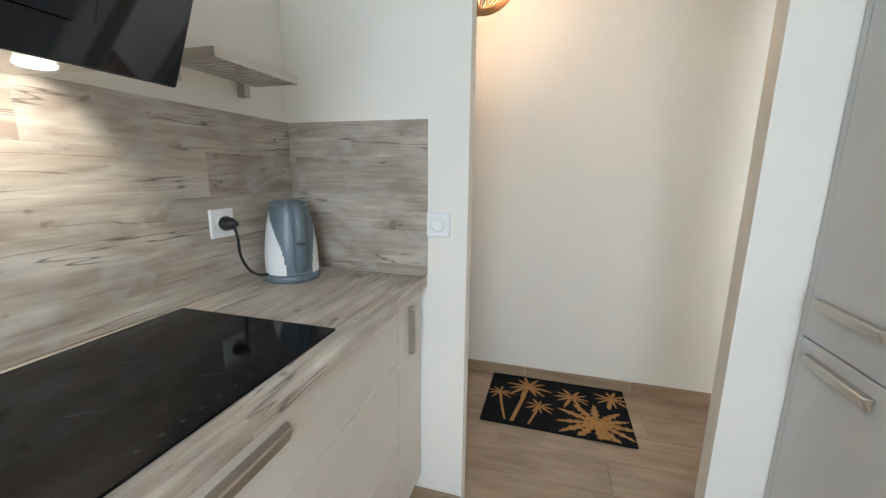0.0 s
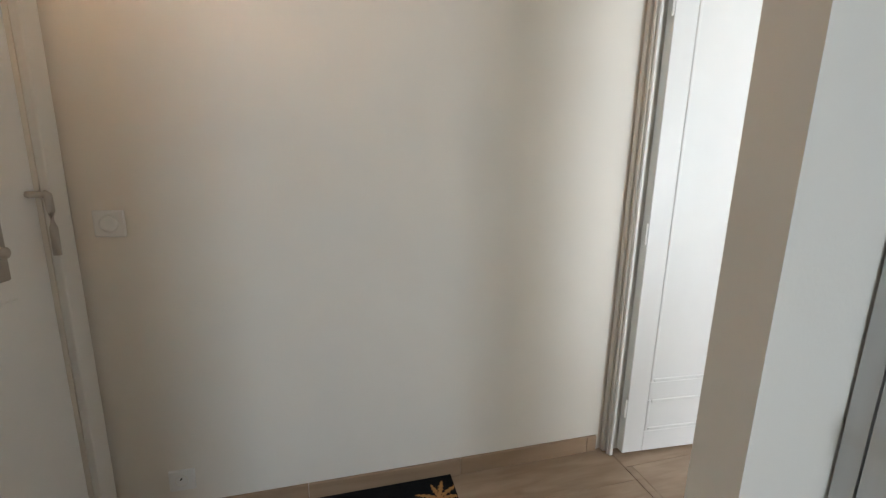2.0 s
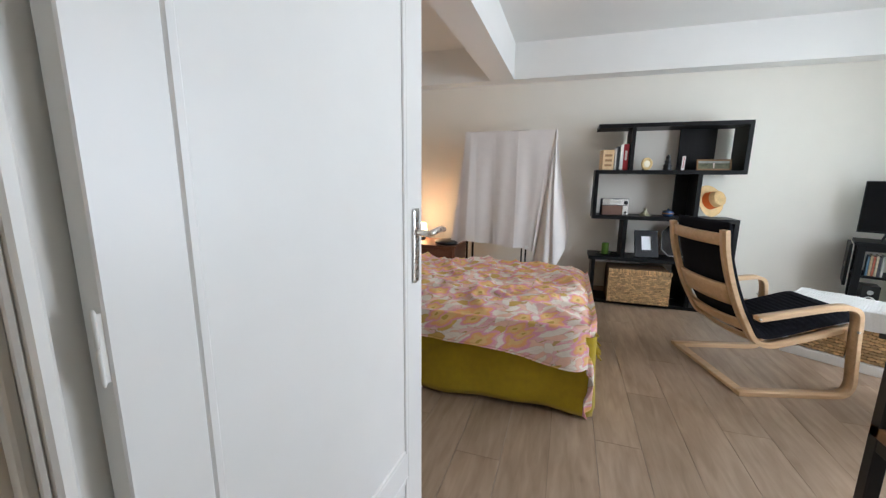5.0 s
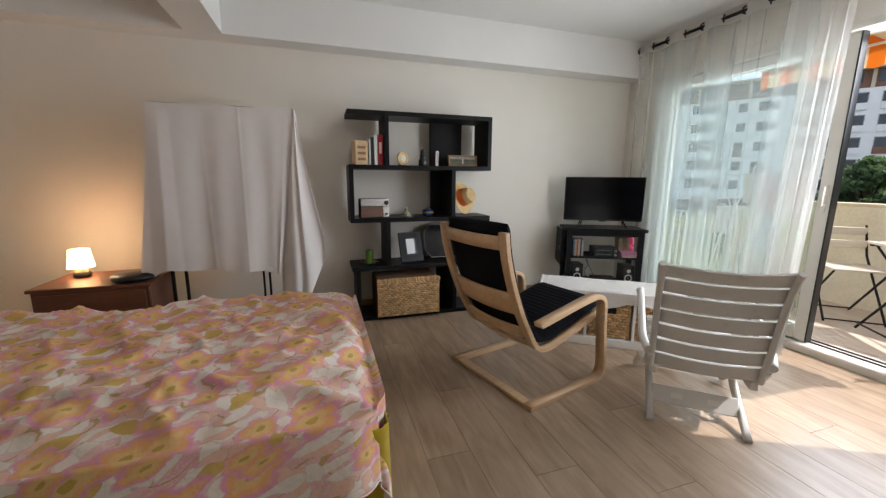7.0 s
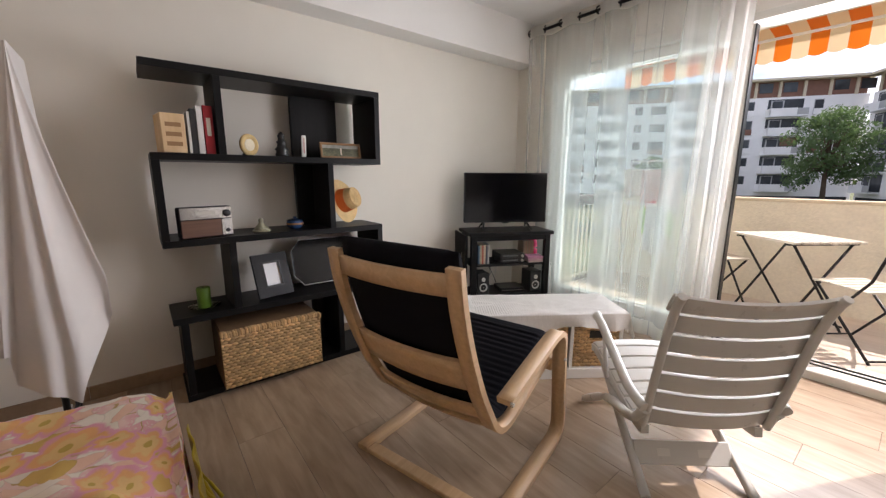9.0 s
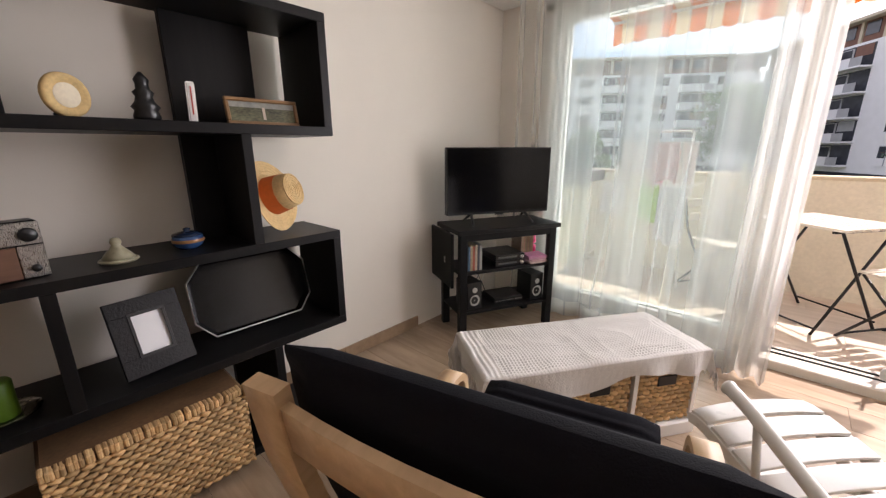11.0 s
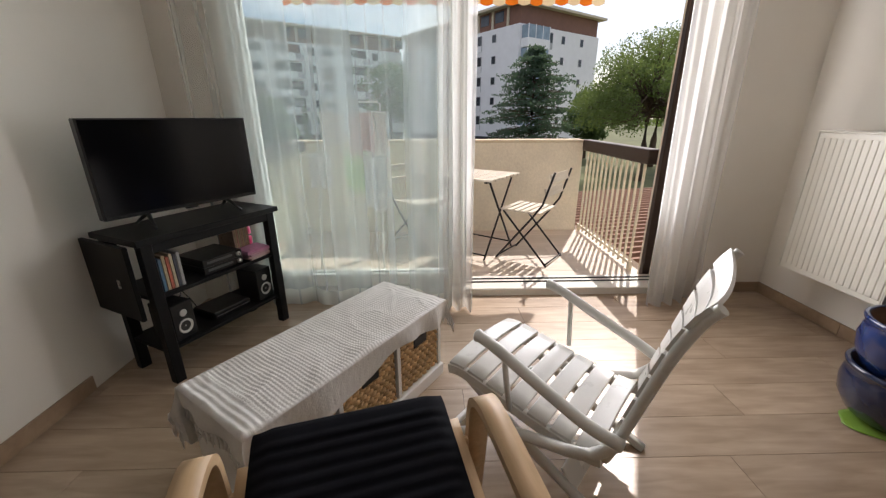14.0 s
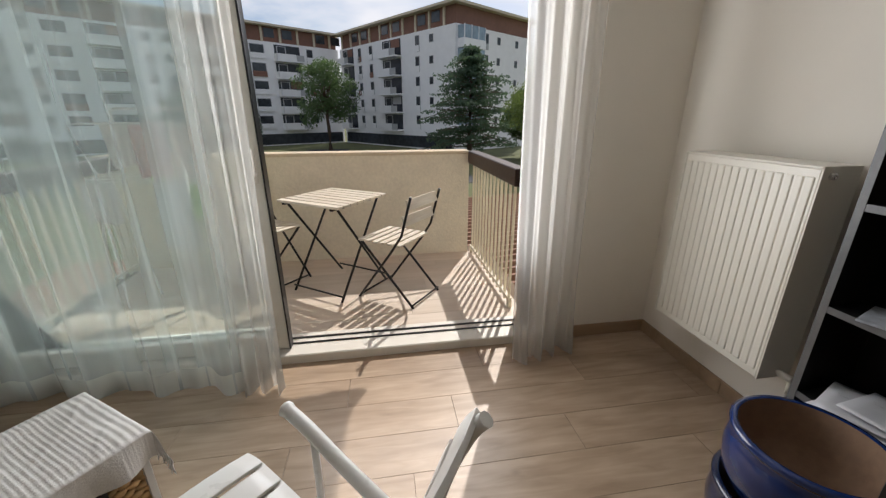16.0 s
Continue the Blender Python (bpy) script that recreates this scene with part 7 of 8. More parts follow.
bm = bmesh.new()
sheet(bm, 200, 70, drape_at)
sheet(bm, 8, 20, lambda u, v: (5.318 + u * 0.30, 2.40 + v * 0.865, 1.648 - 0.006 * math.sin(u * 3.1) * math.sin(v * 7)))
part("cloth", bm, M_SHEET, cl)
bx("sewn_label", M_WHITE, cl, 5.272, 5.276, 2.60, 2.63, 0.53, 0.56)

# ---- balcony door, curtains and rod ----
wd = thing("window_1", "white framed sliding balcony door, slid half open", "window", pose(0, 0, 0))
wd["kind"] = "structure"
M_FRAME = material("door_frame_white", (0.74, 0.71, 0.64), 0.4, vary=0.02, scale=8)
bm = boxes((5.44, 5.50, -1.14, -0.925, 0.05, 2.15), (2.50, 2.545, -1.14, -0.945, 0.05, 2.15), (2.50, 5.50, -1.14, -0.925, 2.10, 2.15), bev=0.003)
part("outer_frame", bm, M_FRAME, wd)
bm = boxes((2.50, 5.50, -1.15, -0.915, -0.01, 0.052), bev=0.006)
part("sill", bm, M_FRAME, wd, "low white threshold")
bm = boxes((2.55, 5.44, -1.036, -1.028, 0.052, 0.060), (2.55, 5.44, -1.094, -1.084, 0.052, 0.060))
part("track", bm, M_PLASTIC_BLACK, wd, "dark sliding track")
for (a, b, y0, y1) in ((4.03, 5.44, -1.02, -0.975), (4.06, 5.44, -1.08, -1.04)):
    bm = boxes((a, a + 0.075, y0, y1, 0.062, 2.10), (b - 0.075, b, y0, y1, 0.062, 2.10), (a + 0.075, b - 0.075, y0, y1, 0.062, 0.15), (a + 0.075, b - 0.075, y0, y1, 2.03, 2.10), bev=0.004)
    sash = part("sash", bm, M_FRAME, wd)
    bx("pane", M_TINTED, sash, a + 0.07, b - 0.07, (y0 + y1) / 2 - 0.004, (y0 + y1) / 2 + 0.004, 0.145, 2.035)
bm = boxes((4.022, 4.030, -1.03, -0.97, 0.062, 2.10))
part("gasket", bm, M_PLASTIC_BLACK, wd, "black rubber edge")
bm = boxes((4.05, 4.075, -0.975, -0.966, 0.98, 1.16), (4.052, 4.073, -0.966, -0.935, 1.02, 1.04), (4.052, 4.073, -0.945, -0.930, 1.02, 1.15), bev=0.003)
part("pull_handle", bm, M_FRAME, wd)
bm = boxes((4.55, 4.95, -0.9255, -0.915, 2.19, 2.21))
for k in range(9):
    box(bm, 4.565 + k * 0.042, 4.587 + k * 0.042, -0.912, -0.9155, 2.193, 2.207)
part("air_vent", bm, M_FRAME, wd, "slotted air vent above the door")

rod = thing("curtain_rod", "black metal curtain rod above the balcony door", "curtain rod", pose(0, 0, 0))
bm = bmesh.new()
tube(bm, [(2.25, -0.83, 2.435), (5.74, -0.83, 2.435)], 0.0125, 12)
part("pole", bm, M_BLACKMETAL, rod)
for x in (2.24, 5.745):
    bm = bmesh.new()
    lathe(bm, [(0.012, -0.02), (0.018, -0.015), (0.022, 0.0), (0.018, 0.014), (0.008, 0.02)], 14, pose(x, -0.83, 2.435, 0, 90, 0))
    part("finial", bm, M_BLACKMETAL, rod)
for x in (2.35, 4.0, 5.70):
    bm = bmesh.new()
    tube(bm, [(x, -0.93, 2.435), (x, -0.83, 2.435)], 0.008)
    lathe(bm, [(0.025, 0), (0.025, 0.006), (0.012, 0.01)], 16, pose(x, -0.93, 2.435, -90))
    part("bracket", bm, M_BLACKMETAL, rod)


def curtain(name, label, mat, x0, x1, y_of, waves, amp, nu, seed, folds=0):
    c = thing(name, label, "curtain", pose(0, 0, 0), "curtains at the balcony door")

    def at(u, v):
        x = x0 + (x1 - x0) * u
        ph = u * waves * 2 * math.pi
        s = 0.35 + 0.65 * v
        low = max(0.0, (v - 0.80) / 0.20)
        head = max(0.0, 1 - v / 0.22)
        y = y_of(u) * v + (-0.83) * (1 - v) + 0.05 * low * noise.noise((u * 11, v * 4, seed + 3))
        y += (1 - head) * amp * s * (math.sin(ph) + 0.35 * math.sin(2.3 * ph + seed + v * 1.3)) + head * max(amp, 0.034) * math.sin(ph)
        x += 0.012 * v * noise.noise((u * 9, v * 2, seed))
        z = 2.475 - v * 2.462 + 0.004 * math.sin(ph * 2)
        return (x, y, z)
    bm = bmesh.new()
    sheet(bm, nu, 30, at)
    part("cloth", bm, mat, c)
    bm = bmesh.new()
    sheet(bm, nu, 4, lambda u, v: tuple(Vector(at(u, 0.955 + 0.045 * v)) + Vector((0, 0.004, 0.001))))
    part("hem", bm, M_VOILE, c, "doubled white hem")
    # narrow folds where the cloth lies double
    rnd = random.Random(int(seed * 7))
    for k in range(folds):
        u0, wide = (k + rnd.uniform(0.2, 0.8)) / folds, rnd.uniform(0.006, 0.016) / abs(x1 - x0)
        bm = bmesh.new()
        sheet(bm, 3, 24, lambda u, v: tuple(Vector(at(min(1, u0 + wide * u * (0.6 + 0.6 * v) + 0.006 * v * math.sin(v * 3 + k)), 0.04 + 0.96 * v)) + Vector((0, 0.005 + 0.003 * u, 0))))
        part("fold", bm, mat, c, "doubled fold of the thin cloth")
    bm = bmesh.new()
    sheet(bm, nu, 4, lambda u, v: tuple(Vector(at(u, 0.036 * v)) + Vector((0, 0.002, 0))))
    part("heading", bm, M_HEADING, c, "stiff white heading tape")
    k = int(waves * 2)
    for i in range(k + 1):
        x = x0 + (x1 - x0) * min(max(i / k, 0.01), 0.99)
        bm = bmesh.new()
        tilt = 0.5 if i % 2 else -0.5
        tube(bm, [(x + 0.027 * math.cos(a) * math.sin(tilt), -0.83 + 0.027 * math.cos(a) * math.cos(tilt), 2.435 + 0.027 * math.sin(a)) for a in [2 * math.pi * q / 16 for q in range(16)]], 0.006, 6, closed=True)
        part("eyelet", bm, M_BLACKMETAL, c, "black metal eyelet")
    return c


curtain("sheer_curtain", "thin white sheer curtain drawn over the glass door", M_SHEER, 4.16, 5.66, lambda u: -0.73 - 0.12 * u, 4.5, 0.030, 260, 1.0, 11)
curtain("gathered_curtain", "white voile curtain gathered at the open door edge", M_VOILE, 4.00, 4.22, lambda u: -0.70, 3.0, 0.040, 90, 2.0)
curtain("gathered_curtain", "white voile curtain gathered beside the radiator corner", M_VOILE, 2.45, 2.83, lambda u: -0.80 + 0.10 * u, 4.0, 0.034, 120, 5.0)


# ---- balcony ----
bm = boxes((2.45, 5.75, -2.74, -1.15, -0.25, -0.012))
balcony_floor = structure("balcony_floor", bm, M_GROUT, "balcony floor laid with pale wood-look tiles", "balcony floor")
bm = boxes((2.66, 5.75, -2.74, -2.56, -0.25, 0.955))
structure("balcony_parapet", bm, M_CONCRETE, "thick cream render balcony parapet with rough texture", "parapet")
bm = boxes((2.655, 5.755, -2.75, -2.55, 0.955, 0.985), bev=0.006)
structure("parapet_cap", bm, M_CAP, "rough cast cap along the parapet", "parapet")
bm = boxes((1.5, 2.605, -1.26, -1.202, -0.25, 2.62), (1.5, 2.57, -1.202, -1.152, -0.25, 2.62), (5.62, 6.6, -1.34, -1.15, -0.25, 2.62))
structure("wall_outside", bm, M_CONCRETE, "cream rendered outside wall beside the balcony", "wall")
bm = boxes((2.62, 5.9, -2.75, -1.15, 2.64, 2.82))
structure("balcony_ceiling", bm, M_CEIL, "underside of the balcony above", "ceiling")
bm = boxes((2.571, 2.628, -1.201, -1.156, 0.0, 2.62), bev=0.003)
structure("shutter_rail", bm, M_BROWNMETAL, "dark brown vertical shutter rail at the door edge", "rail")


def side_rail(x, label):
    r = thing("balcony_railing", label, "railing", pose(x, 0, 0), "side railings of the balcony")
    bx("handrail", M_BROWNMETAL, r, -0.045, 0.045, -2.56, -1.262, 0.875, 0.985, bev=0.006)
    bx("bottom_rail", M_RAILBEIGE, r, -0.012, 0.012, -2.555, -1.345, 0.055, 0.075)
    n = 13
    for k in range(n):
        y = -2.50 + k * (1.13 / (n - 1))
        bx("bar", M_RAILBEIGE, r, -0.008, 0.008, y - 0.008, y + 0.008, 0.02, 0.875)
    for y in (-2.53, -1.36):
        bx("bracket", M_RAILBEIGE, r, -0.012, 0.012, y - 0.02, y + 0.02, 0.0, 0.06)
    return r


side_rail(2.625, "brown handrail over cream metal bars at the balcony end")
side_rail(5.62, "brown handrail over cream metal bars behind the sheer curtain")

aw = thing("awning", "orange and cream striped awning above the balcony", "awning", pose(2.65, 0, 0))
bm = bmesh.new()
sheet(bm, 60, 8, lambda u, v: (u * 2.95, -1.16 - v * 1.30, 2.56 - v * 0.18 - 0.012 * math.sin(v * math.pi)))
part("cloth", bm, M_AWNING, aw)
bm = bmesh.new()
sheet(bm, 240, 5, lambda u, v: (u * 2.95, -2.475 - 0.01 * math.sin(u * 40) * v, 2.385 - v * (0.19 + 0.018 * abs(math.sin(u * 2.95 / 0.115 * math.pi)))))
part("valance", bm, M_AWNING, aw, "scalloped striped valance")
bm = bmesh.new()
tube(bm, [(0, -2.465, 2.385), (2.95, -2.465, 2.385)], 0.022, 10)
part("front_bar", bm, M_WHITE, aw)
for x in (0.25, 2.7):
    bm = bmesh.new()
    tube(bm, [(x, -1.17, 2.53), (x + 0.2, -1.8, 2.44), (x, -2.46, 2.385)], 0.016, 8)
    part("arm", bm, M_WHITE, aw)
bm = bmesh.new()
tube(bm, [(0, -1.18, 2.57), (2.95, -1.18, 2.57)], 0.035, 12)
part("roller", bm, M_WHITE, aw)


def slat_row(parent, name, x0, x1, y0, y1, z, n, th, along="x"):
    w = (y1 - y0) / n
    for k in range(n):
        a, b = y0 + k * w + 0.009, y0 + (k + 1) * w - 0.009
        d = (x0, x1, a, b) if along == "x" else (a, b, x0, x1)
        bx(name, M_TEAK, parent, *d, z, z + th, bev=0.002)


bt = thing("bistro_table", "folding bistro table with pale slats and black steel legs", "table", pose(3.835, -1.95, 0, 0, 0, -36.5))
S = 0.285
slat_row(bt, "table_slat", -S, S, -S, S, 0.703, 8, 0.018)
for x in (-S + 0.06, S - 0.06):
    bx("support", M_BLACKMETAL, bt, x - 0.012, x + 0.012, -S + 0.01, S - 0.01, 0.688, 0.703)
for x in (-S + 0.05, S - 0.05):
    for s in (-1, 1):
        xx = x + (0.012 if s > 0 else -0.012)
        bm = bmesh.new()
        tube(bm, [(xx, s * (S - 0.03), 0.0), (xx, -s * (S - 0.05), 0.69)], 0.009, 8)
        part("leg", bm, M_BLACKMETAL, bt)
for y in (-S + 0.03, S - 0.03):
    bm = bmesh.new()
    tube(bm, [(-S + 0.04, y, 0.05), (S - 0.04, y, 0.05)], 0.007, 6)
    part("cross_bar", bm, M_BLACKMETAL, bt)


def bistro_chair(m):
    c = thing("bistro_chair", "folding chair with pale wooden slats and black steel frame", "chair", m, "folding chairs on the balcony")
    # local y is forward
    slat_row(c, "seat_slat", -0.19, 0.19, -0.18, 0.20, 0.445, 6, 0.014)
    for sx in (-1, 1):
        bm = bmesh.new()
        tube(bm, [(sx * 0.20, 0.21, 0.0), (sx * 0.195, -0.10, 0.40), (sx * 0.19, -0.19, 0.53), (sx * 0.185, -0.27, 0.80)], 0.009, 8)
        part("back_leg", bm, M_BLACKMETAL, c)
        bm = bmesh.new()
        tube(bm, [(sx * 0.175, -0.26, 0.0), (sx * 0.175, 0.17, 0.44)], 0.009, 8)
        part("front_leg", bm, M_BLACKMETAL, c)
    for z in (0.63, 0.745):
        y = -0.19 - (z - 0.53) * 0.30
        bx("back_slat", M_TEAK, c, -0.185, 0.185, -0.008, 0.008, -0.035, 0.035, bev=0.002, m=pose(0, y + 0.014, z, -16))
    for y, z in ((0.2, 0.02), (-0.25, 0.02)):
        bm = bmesh.new()
        tube(bm, [(-0.19, y, z), (0.19, y, z)], 0.007, 6)
        part("cross_bar", bm, M_BLACKMETAL, c)
    return c


bistro_chair(pose(3.395, -1.735, 0, 0, 0, -128.2))
bistro_chair(pose(4.40, -2.13, 0, 0, 0, 50))

# drying rack with washing
dr = thing("drying_rack", "white wire drying rack standing on the balcony", "drying rack", pose(4.93, -1.72, 0, 0, 0, 0))
for x in (-0.26, 0.26):
    bm = bmesh.new()
    tube(bm, [(x, -0.28, 0), (x * 0.95, -0.05, 0.95), (x * 0.9, -0.2, 1.25), (x * 0.9, -0.2, 1.32), (x * 0.8, -0.2, 1.335)], 0.009, 8)
    tube(bm, [(x, 0.28, 0), (x * 0.95, 0.05, 0.95), (x * 0.9, 0.2, 1.25)], 0.009, 8)
    part("frame", bm, M_WHITE, dr)
bm = bmesh.new()
tube(bm, [(-0.21, -0.2, 1.335), (0.21, -0.2, 1.335)], 0.009, 8)
part("handle", bm, M_WHITE, dr)
for z, w in ((1.25, 0.31), (0.93, 0.34)):
    for y in (-0.24, -0.12, 0.0, 0.12, 0.24):
        bm = bmesh.new()
        tube(bm, [(-w, y, z), (w, y, z)], 0.0035, 6)
        part("wire", bm, M_WHITE, dr)
M_PINK = material("pink_cotton", (0.70, 0.10, 0.16), 0.9, vary=0.08, scale=20)
M_LIME = material("lime_cotton", (0.30, 0.52, 0.05), 0.9, vary=0.08, scale=20)
M_ROSE = material("rose_cotton", (0.72, 0.45, 0.42), 0.9, vary=0.08, scale=20)
for i, (lab, mat, x0, x1, y, z0, z1) in enumerate([("white shirt hanging on the drying rack", M_SHEET, -0.29, -0.12, -0.12, 0.84, 1.255), ("bright pink shirt hanging on the drying rack", M_PINK, -0.08, 0.02, -0.12, 0.90, 1.255),
                                                   ("pale rose cloth hanging on the drying rack", M_ROSE, -0.22, -0.02, 0.12, 0.95, 1.255), ("white shirt hanging on the drying rack", M_SHEET, 0.06, 0.27, -0.12, 0.98, 1.255),
                                                   ("lime green towel hanging on the drying rack", M_LIME, -0.20, 0.12, -0.24, 0.58, 0.935), ("white towel hanging on the drying rack", M_SHEET, -0.32, -0.14, 0.24, 0.5, 0.935),
                                                   ("white cloth hanging on the drying rack", M_SHEET, 0.14, 0.32, 0.12, 0.66, 0.935)]):
    g = thing("laundry", lab, "laundry", pose(4.93, -1.72, 0), "washing on the rack")
    bm = bmesh.new()
    sheet(bm, 16, 14, lambda u, v: (x0 + (x1 - x0) * (u + 0.05 * v * math.sin(u * 8 + i)), y - 0.008 + 0.018 * v * math.sin(u * 14 + i), z1 - (z1 - z0) * v * (1 + 0.05 * math.sin(u * 7 + i))), 0.004)
    part("cloth", bm, mat, g)

# ---- outside: ground, buildings, trees ----
GZ = -3.5
M_GROUND = material("garden_ground", (0.12, 0.13, 0.05), 0.95, vary=0.4, scale=0.5, bump=0.4, bump_scale=4)
bm = boxes((-700, 700, -700, 700, GZ - 0.5, GZ))
structure("ground", bm, M_GROUND, "garden ground with grass and paths around the blocks", "ground")
bm = boxes((-4.0, 30, -34.0, -27.0, GZ, GZ + 0.03), (8, 14, -60, -34, GZ, GZ + 0.03))
structure("road", bm, material("asphalt", (0.055, 0.055, 0.058), 0.9, vary=0.2, scale=2), "grey asphalt drive between the blocks", "road")
bm = boxes((-14.0, 14.0, -13.0, -3.2, GZ, GZ + 0.04))
structure("pavement", bm, material("terrace_earth", (0.30, 0.17, 0.10), 0.9, vary=0.3, scale=2), "reddish terrace below the balcony", "pavement")

# timber lattice (pergola) seen below the railing
pg = thing("pergola", "weathered brown timber pergola in the garden below", "pergola", pose(-0.5, -7.6, GZ, 0, 0, 12))
m_pg = wood("weathered_timber", (0.20, 0.10, 0.06), (0.34, 0.19, 0.12), 0.8, axis=0, scale=2, stretch=10)
for k in range(26):
    bx("rafter", m_pg, pg, -4.2, 4.2, -3.4 + k * 0.27, -3.33 + k * 0.27, 2.2, 2.32)
for x in (-4.0, 0, 4.0):
    bx("beam", m_pg, pg, x - 0.06, x + 0.06, -3.5, 3.6, 2.05, 2.2)
    for y in (-3.3, 3.4):
        bx("post", m_pg, pg, x - 0.06, x + 0.06, y - 0.06, y + 0.06, 0, 2.05)

M_FACADE = material("white_facade", (0.87, 0.86, 0.87), 0.9, vary=0.05, scale=0.6, bump=0.1, bump_scale=6)
M_ROOFEDGE = material("cream_eaves", (0.62, 0.54, 0.42), 0.9, vary=0.05, scale=1)
# dark tone of far panes, also painted where recesses lie in shade
M_WINDOW_AND_SHADE = material("far_window_and_shade", (0.045, 0.05, 0.06), 0.15, vary=0.5, scale=0.7)
M_BLIND = material("brown_blind", (0.22, 0.11, 0.08), 0.8, vary=0.15, scale=1)
M_GREYPANEL = material("grey_panel", (0.42, 0.42, 0.43), 0.7, vary=0.1, scale=1)
M_LOGGIA = material("loggia_glass", (0.25, 0.33, 0.40), 0.15, vary=0.35, scale=0.8)


def block(label, origin, direction, length, depth, floors, layout, ends=()):
    """A long block of flats. Local x along the facade, local y away from the viewer; the facade looks along -y."""
    rz = math.degrees(math.atan2(direction[1], direction[0]))
    b = thing("apartment_block", label, "building", pose(origin[0], origin[1], GZ, 0, 0, rz))
    fh = 2.64
    H = fh * floors
    bx("wall", M_FACADE, b, 0, length, 0, depth, 0, H)
    bx("attic_wall", M_FACADE, b, 0.3, length - 0.3, 0.35, depth - 0.3, H, H + 0.1)
    bx("attic_band", M_BLIND, b, 0.2, length - 0.2, 0.30, depth - 0.3, H + 0.1, H + 2.2)
    x = 0.4
    k = 0
    while x < length - 1:
        bx("attic_post", M_ROOFEDGE, b, x, x + 0.35, 0.12, 0.5, H, H + 2.2)
        bx("attic_window", M_WINDOW_AND_SHADE, b, x + 0.6, x + 2.2, 0.24, 0.31, H + 0.7, H + 2.0) if k % 3 else None
        x += 2.9
        k += 1
    bx("roof", M_ROOFEDGE, b, -0.7, length + 0.7, -0.8, depth + 0.6, H + 2.2, H + 2.5)
    for x in (length * 0.3, length * 0.7):
        ch = bx("chimney", M_FACADE, b, x, x + 1.4, depth * 0.5, depth * 0.5 + 1.2, H + 2.5, H + 3.9)
    # flat dark strip painted for the shade of the undercroft
    bx("undercroft", M_WINDOW_AND_SHADE, b, 0.4, length - 0.4, -0.05, 0.05, 0.2, 1.9)
    turned = pose(length, 0, 0, 0, 0, 90)
    for kind, x, w, m in [(*q, None) for q in layout] + [(*q, turned) for q in ends]:
        for f in range(1, floors):
            z = f * fh
            if kind == "balcony":
                # dark sheet on the solid wall, painting the shade behind the parapet
                bx("recess", M_WINDOW_AND_SHADE, b, x, x + w, -0.04, 0.06, z + 0.1, z + 2.35, m=m)
                wi = bx("window", M_GREYPANEL, b, x + w * 0.08, x + w * 0.45, -0.09, -0.03, z + 0.1, z + 2.2, m=m)
                bx("pane", M_WINDOW_AND_SHADE, wi, x + w * 0.12, x + w * 0.41, -0.11, -0.085, z + 0.3, z + 2.1, m=m)
                if (f * 7 + int(x)) % 3 == 0:
                    bx("blind", M_BLIND if f % 2 else M_GREYPANEL, b, x + w * 0.5, x + w * 0.95, -0.10, -0.04, z + 1.2, z + 2.3, m=m)
                ba = bx("balcony", M_FACADE, b, x - 0.15, x + w + 0.15, -1.3, 0.0, z - 0.12, z + 0.05, m=m)
                bx("parapet", M_FACADE, ba, x - 0.15, x + w * 0.72, -1.3, -1.18, z + 0.05, z + 1.0, m=m)
                bx("rail", M_GREYPANEL, ba, x + w * 0.72, x + w + 0.15, -1.28, -1.22, z + 0.05, z + 0.95, m=m)
                bx("side_wall", M_FACADE, ba, x - 0.15, x - 0.03, -1.3, 0.0, z + 0.05, z + 1.0, m=m)
            elif kind == "window":
                wi = bx("window", M_GREYPANEL, b, x, x + w, -0.06, 0.05, z + 0.15, z + 2.2, m=m)
                bx("pane", M_WINDOW_AND_SHADE, wi, x + 0.08, x + w - 0.08, -0.09, -0.055, z + 0.95, z + 2.1, m=m)
                bx("rail", M_BLIND if (f * 3 + int(x)) % 7 == 0 else M_FACADE, wi, x, x + w, -0.16, -0.10, z + 0.15, z + 0.95)
            elif kind == "small":
                wi = bx("window", M_GREYPANEL, b, x, x + w, -0.05, 0.05, z + 1.0, z + 2.0, m=m)
                bx("pane", M_WINDOW_AND_SHADE, wi, x + 0.06, x + w - 0.06, -0.08, -0.045, z + 1.06, z + 1.94, m=m)
            elif kind == "loggia":
                lo = bx("loggia", M_FACADE, b, x, x + w, -1.2, 0.05, z - 0.1, z + 0.95, m=m)
                bx("glazing", M_LOGGIA, lo, x + 0.08, x + w - 0.08, -1.14, 0.0, z + 0.95, z + 2.45, m=m)
                for q in range(4):
                    bx("mullion", M_FACADE, lo, x + 0.05 + q * (w - 0.18) / 3, x + 0.13 + q * (w - 0.18) / 3, -1.18, -1.1, z + 0.95, z + 2.5, m=m)
    return b


# inner corner at (10, -77): one wing runs towards the viewer, the other across
wing_a = [("balcony", 3 + 11.4 * k, 4.2) for k in range(5)] + [("window", 8.4 + 11.4 * k, 1.1) for k in range(5)] + [("window", 10.6 + 11.4 * k, 2.2) for k in range(4)]
block("long white block of flats with stacked balconies", (59.5, -43.1), (-0.825, -0.565), 60, 12, 6, wing_a)
wing_b = [("balcony", 1.0, 3.4), ("window", 6.0, 0.9), ("window", 9.3, 0.9), ("balcony", 13.0, 4.6), ("window", 21.0, 0.9), ("small", 24.0, 0.8)]
end_b = [("loggia", 0.4, 4.2), ("window", 5.6, 0.9), ("small", 8.4, 0.7), ("small", 12.6, 0.7)]
block("white gabled wing of flats with glazed corner loggias", (9.6, -76.6), (-0.565, 0.825), 29, 17, 6, wing_b, end_b)


